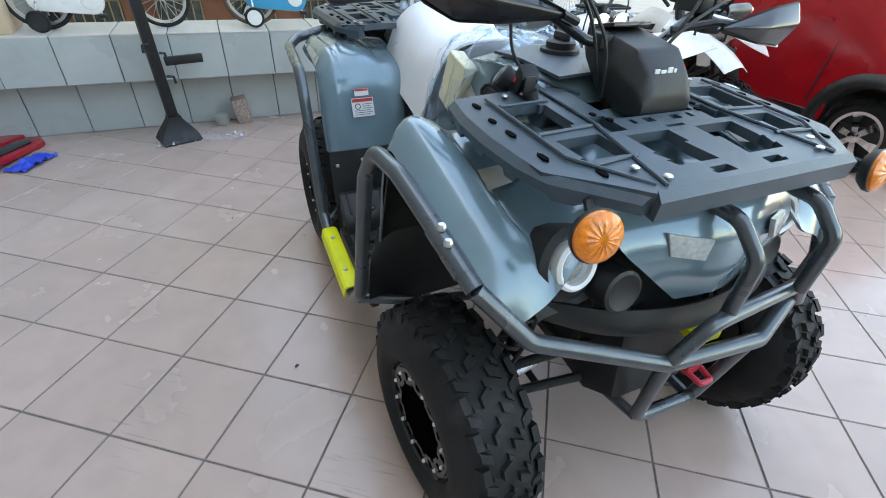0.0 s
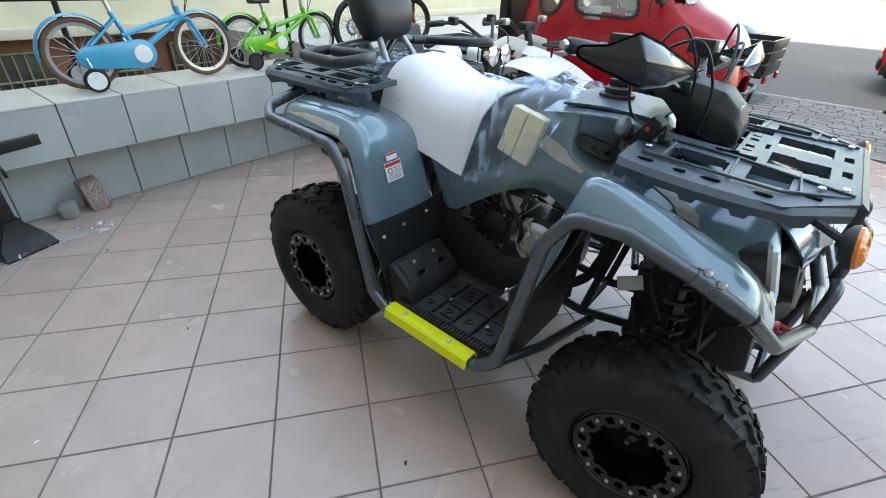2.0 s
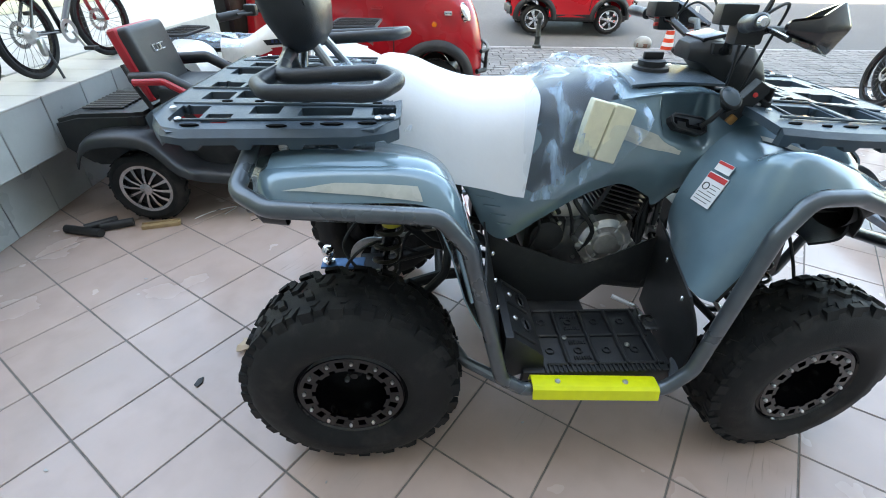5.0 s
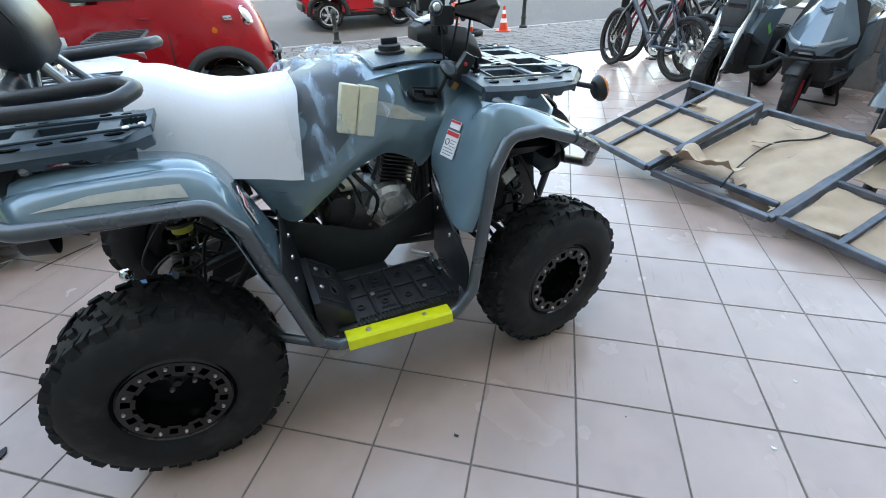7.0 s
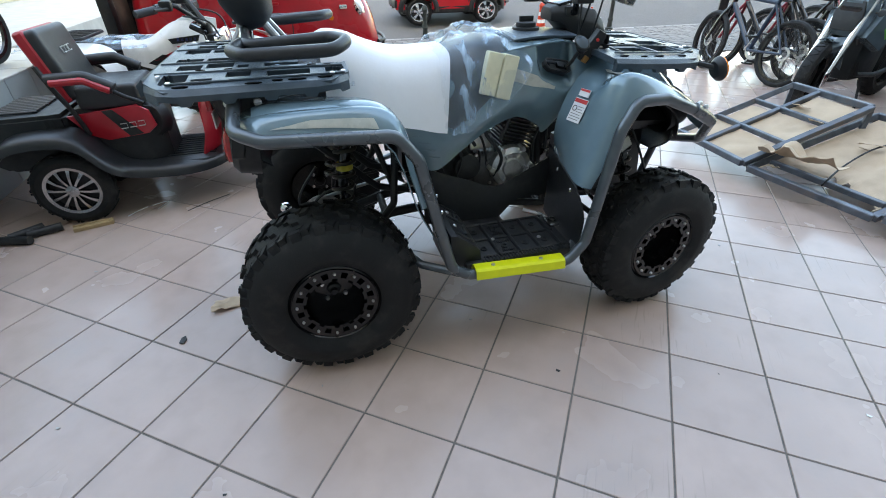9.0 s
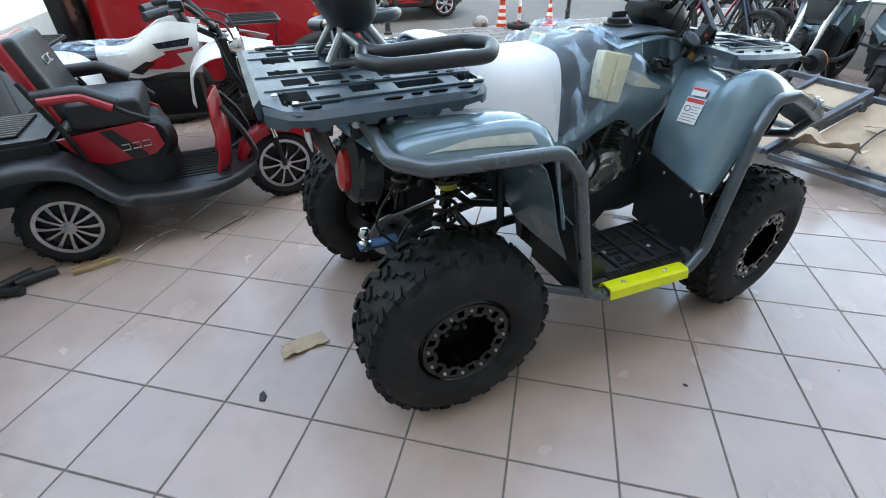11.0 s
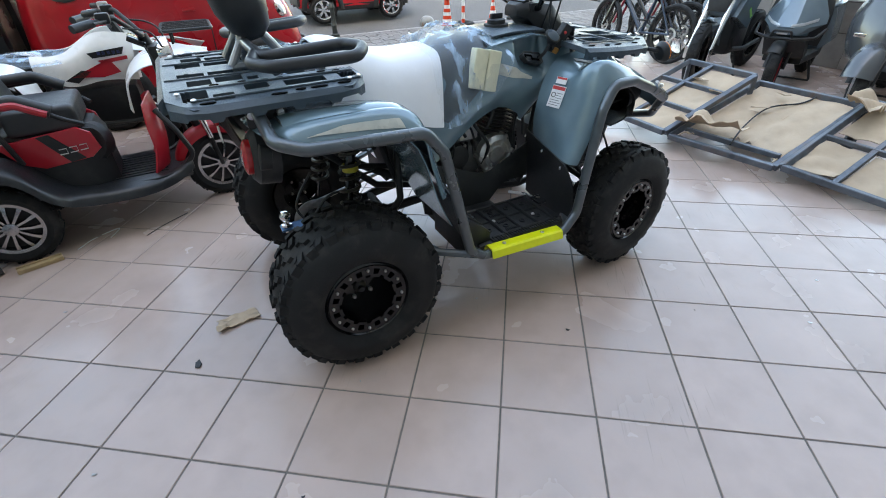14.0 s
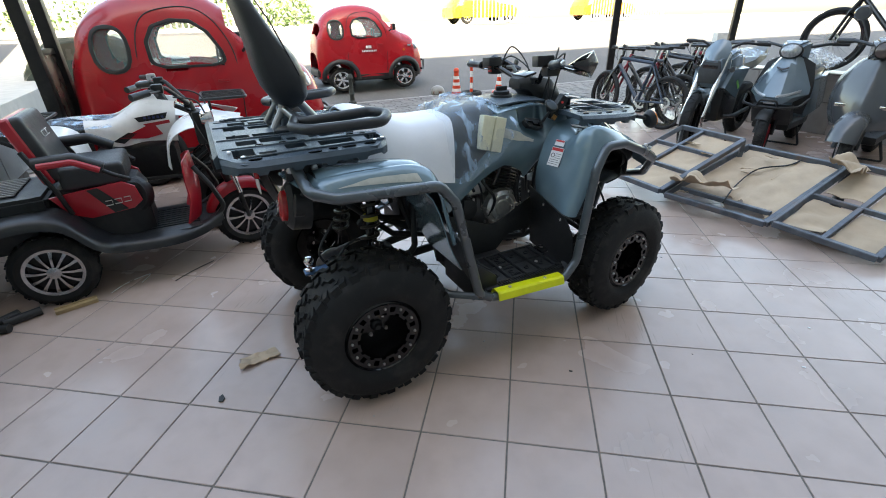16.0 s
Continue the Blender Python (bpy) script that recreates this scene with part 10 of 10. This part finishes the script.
prism(bm, [(-0.022, -0.01), (0.0, -0.014), (0.024, 0.0), (0.01, 0.012), (-0.018, 0.008)], 0.006, pose(0.047, 1.545, 0.004, 0, 0, 20), 0.001)
tagged(part("rubber_scrap", bm, PLAST), "small dark scrap on the tiles", "scrap")
for k, (a, b) in enumerate((((0.36, 3.02), (0.50, 2.94)), ((0.30, 3.08), (0.46, 3.04)), ((0.33, 2.95), (0.24, 3.16)))):
    bm = bmesh.new()
    tube(bm, [(a[0], a[1], 0.025), (b[0], b[1], 0.025)], 0.024, 12)
    tagged(part("foam_pipe", bm, PLAST), "short black foam pipe sleeve on the floor", "pipe sleeve", group="pipe sleeves")
for k, pts in enumerate((((0.924, 2.429, 0.004), (1.05, 2.40, 0.006), (1.202, 2.351, 0.004)), ((0.744, 2.724, 0.003), (0.86, 2.72, 0.003), (0.984, 2.659, 0.003), (0.88, 2.63, 0.003)))):
    bm = bmesh.new()
    tube(bm, spline(pts, 14), 0.0025, 5)
    tagged(part("cable_tie", bm, PLAST if k == 0 else RIMSIL), "thin loose cable tie on the tiles", "cable tie", group="cable ties")
for k in range(26):        # fine litter
    x, y = rnd.uniform(-1.2, 2.4), rnd.uniform(-1.4, 2.4)
    bm = bmesh.new()
    s = rnd.uniform(0.003, 0.009)
    prism(bm, [(-s, -s * 0.5), (s, -s * 0.4), (s * 0.6, s * 0.6), (-s * 0.7, s * 0.4)], 0.002, pose(x, y, 0.002, 0, 0, rnd.uniform(0, 180)))
    tagged(part("paper_scrap", bm, WHITEP if k % 3 == 0 else KERBM if k % 3 == 1 else PLAST, None, "", 0), "tiny scrap of litter on the tiles", "litter", group="floor litter")

# ---------------------------------------------------------------- the kerb side and the street
def build_cone(x, y, h, z=0.0):
    c = thing("traffic_cone", "orange and white traffic cone on the pavement", "traffic cone", pose(x, y, z))
    bm = bmesh.new()
    box(bm, (0, 0, 0.012), (h * 0.62, h * 0.62, 0.024), None, 0.008)
    part("base", bm, ORANGE, c)
    prof = lambda t: h * (0.20 - 0.155 * t)
    for k, (a, b, mm) in enumerate(((0.04, 0.36, ORANGE), (0.36, 0.52, WHITEP), (0.52, 0.70, ORANGE), (0.70, 0.84, WHITEP), (0.84, 1.0, ORANGE))):
        bm = bmesh.new()
        lathe(bm, [(prof(a), a * h), (prof(b), b * h)] + ([(0, b * h)] if b == 1.0 else []), 22)
        part("band", bm, mm, c)
    return c


build_cone(9.10, 0.86, 0.44, 0)
b1 = thing("bollard_cone", "slim red and white striped bollard with a ball top", "bollard", pose(8.78, 1.73, 0) @ Matrix.Scale(1.35, 4))
for k in range(7):
    bm = bmesh.new()
    z0, z1 = k * 0.045, (k + 1) * 0.045
    lathe(bm, [(0.075 - k * 0.006, z0), (0.072 - k * 0.006, z1)], 18)
    part("band", bm, ORANGE if k % 2 == 0 else WHITEP, b1)
bm = bmesh.new()
lathe(bm, [(0.034, 0.315), (0.045, 0.35), (0.03, 0.385), (0, 0.39)], 18)
part("ball", bm, ORANGE, b1)
t1 = thing("road_post", "red and white post standing in an old tyre", "road post", pose(8.55, 1.39, 0) @ Matrix.Scale(1.3, 4))
bm = bmesh.new()
torus_tyre(bm, 0.17, 0.08, 34, 10, pose(0, 0, 0.04))
part("tyre", bm, RUBBER, t1)
for k in range(6):
    bm = bmesh.new()
    tube(bm, [(0.012 * k * 0.2, 0, 0.03 + k * 0.085), (0.012 * (k + 1) * 0.2, 0, 0.03 + (k + 1) * 0.085)], 0.024, 12)
    part("band", bm, ORANGE if k % 2 == 0 else WHITEP, t1)
for x, y, h in ((9.55, 0.52, 0.62), (7.50, 3.58, 0.55)):
    bm = bmesh.new()
    lathe(bm, [(0.075, 0), (0.075, 0.05), (0.05, 0.07), (0.042, 0.16), (0.055, 0.20), (0.04, 0.24), (0.036, h - 0.1), (0.055, h - 0.07), (0.045, h - 0.03), (0.025, h), (0, h)], 20, pose(x, y, -0.005))
    tagged(part("iron_bollard", bm, mat("dark_cast_iron", (0.05, 0.055, 0.05), 0.6, 0.5, 0.2, 30, 0.2, 120)), "dark cast iron bollard on the kerb", "bollard", group="iron bollards")
bm = bmesh.new()
lathe(bm, [(0.13, 0.0), (0.145, 0.02), (0.15, 0.06), (0.13, 0.12), (0.09, 0.16), (0.04, 0.18), (0, 0.182)], 26, pose(8.75, 2.13, 0.0))
hl = tagged(part("helmet", bm, mat("dull_grey_helmet", (0.22, 0.22, 0.20), 0.35)), "old grey crash helmet on the kerb", "helmet")
bm = bmesh.new()
box(bm, (8.62, 2.11, 0.05), (0.02, 0.18, 0.06), pose(0, 0, 0), 0.006)
part("visor_rim", bm, BROWNT, hl)


def build_cargo():
    c = thing("cargo_tricycle", "dark slatted cargo tricycle bed with red rear lamps", "cargo tricycle", pose(5.9, 5.0, -0.02, 0, 0, 122) @ Matrix.Scale(1.3, 4))
    for k, (cx, cy, sx, sy) in enumerate(((-0.5, 0, 0.03, 0.7), (0.5, 0, 0.03, 0.7), (0, -0.35, 1.0, 0.03), (0, 0.35, 1.0, 0.03))):
        for z in (0.36, 0.47, 0.58):
            bm = bmesh.new()
            box(bm, (cx, cy, z), (sx, sy, 0.095), None, 0.006)
            part("side_board", bm, DECK, c)
    bm = bmesh.new()
    box(bm, (0, 0, 0.30), (1.0, 0.7, 0.05), None, 0.006)
    part("bed", bm, DECK, c)
    for s in (-1, 1):
        cast_wheel(c, "wheel", pose(-0.1, s * 0.30, 0.19, 0, 0, 0 if s < 0 else 180), 0.19, 0.09, 0.12, 6, RIMSIL)
        bm = bmesh.new()
        box(bm, (-0.525, s * 0.26, 0.26), (0.03, 0.10, 0.06), None, 0.006)
        part("rear_lamp", bm, REDLENS, c)
    bm = bmesh.new()
    tube(bm, [(0.5, 0, 0.3), (0.95, 0, 0.32)], 0.03, 8)
    tube(bm, [(-0.1, -0.3, 0.19), (-0.1, 0.3, 0.19)], 0.02, 8)
    part("chassis", bm, BLACKST, c)
    cast_wheel(c, "front_wheel", pose(1.0, 0, 0.19), 0.19, 0.08, 0.12, 6, RIMSIL)
    return c


build_cargo()

# railings and cars across the street
WHITER = mat("white_railing_paint", (0.72, 0.72, 0.70), 0.5, 0, 0.05, 10)


def build_fence(a0, a1, n):
    f = thing("street_fence", "white painted bar fence across the street", "fence", group="street fences")
    g0 = climb(n)
    for z in (g0 + 0.12, g0 + 0.98):
        p, q = SD * a0 + SN * n, SD * a1 + SN * n
        part("rail", square_bar((p.x, p.y, z), (q.x, q.y, z), 0.05), WHITER, f)
    me = slab_mesh("bar", (0.03, 0.03, 0.9))
    k = int((a1 - a0) / 0.16)
    for i in range(k + 1):
        p = SD * (a0 + (a1 - a0) * i / k) + SN * n
        ob = part_me("bar", me, WHITER, f)
        ob.location = (p.x, p.y, g0 + 0.55)


build_fence(8.7, 11.4, 16.6)
build_fence(14.6, 19.0, 16.6)
build_fence(-6.0, 1.0, 16.6)


def build_far_car(label, a, n, paint):
    p = SD * a + SN * n + Vector((0, 0, climb(min(n, 17.0)) if n > 9 else climb(n)))
    c = thing("parked_car", label, "car", pose(p.x, p.y, p.z, 0, 0, -55), "cars across the street")
    bm = bmesh.new()
    loft(bm, [[(x, -w, 0.22), (x, w, 0.22), (x, w, zs), (x, w * 0.75, zt), (x, -w * 0.75, zt), (x, -w, zs)] for x, w, zs, zt in ((-1.6, 0.55, 0.55, 0.66), (-1.45, 0.66, 0.72, 0.85), (-1.1, 0.70, 0.75, 1.15), (-0.2, 0.70, 0.75, 1.2), (0.45, 0.70, 0.74, 0.82), (1.3, 0.66, 0.62, 0.70), (1.6, 0.52, 0.50, 0.55))])
    bmesh.ops.recalc_face_normals(bm, faces=bm.faces)
    bmesh.ops.bevel(bm, geom=bm.edges[:], offset=0.05, segments=2, affect="EDGES")
    part("body", bm, paint, c)
    for s in (-1, 1):
        bm = bmesh.new()
        prism(bm, [(-1.15, 0.80), (-0.95, 1.08), (-0.25, 1.10), (0.25, 0.82)], 0.02, pose(0, s * 0.655, 0, 90, 0, 0))
        part("window", bm, WINDG, c)
        for x in (-1.0, 1.0):
            cast_wheel(c, "wheel", pose(x, s * 0.60, 0.27, 0, 0, 0 if s < 0 else 180), 0.27, 0.15, 0.17, 6, RIMSIL)
    return c


build_far_car("yellow taxi parked behind the white fence", 10.0, 18.3, mat("taxi_yellow", (0.62, 0.50, 0.03), 0.3, coat=0.5))
build_far_car("orange car parked behind the white fence", 17.0, 18.5, mat("orange_paint", (0.6, 0.22, 0.02), 0.3, coat=0.5))
build_far_car("dark green car parked near the terrace", -2.2, 9.9, mat("dark_green_paint", (0.03, 0.05, 0.04), 0.3, coat=0.5))
bm = bmesh.new()
p = SD * 10.9 + SN * 7.6
box(bm, (p.x, p.y, 0.42), (0.35, 0.35, 1.1), None, 0.02)
tagged(part("utility_box", bm, mat("pale_grey_cabinet", (0.5, 0.5, 0.48), 0.6)), "pale grey utility cabinet in the street", "cabinet")
# leafy hedge behind the far fence
LEAF = mat("hedge_leaf", (0.06, 0.11, 0.025), 0.6, 0, 0.2, 8, isl=0.45)
rnd = random.Random(3)
verts, faces = [], []
for k in range(2600):
    p = SD * rnd.uniform(-8, 3) + SN * rnd.uniform(18.6, 20.2)
    z = climb(17.0) + rnd.uniform(0.2, 1.9) * (0.75 + 0.25 * math.sin(p.x * 2.1))
    c = Vector((p.x, p.y, z))
    u = Vector((rnd.uniform(-1, 1), rnd.uniform(-1, 1), rnd.uniform(-1, 1))).normalized() * 0.10
    w = u.orthogonal().normalized() * 0.06
    k0 = len(verts)
    verts += [c - u, c + w, c + u, c - w]
    faces.append((k0, k0 + 1, k0 + 2, k0 + 3))
me = bpy.data.meshes.new("hedge")
me.from_pydata([tuple(v) for v in verts], [], faces)
tagged(part_me("hedge", me, LEAF), "loose green hedge behind the far fence", "hedge", kind="stuff")
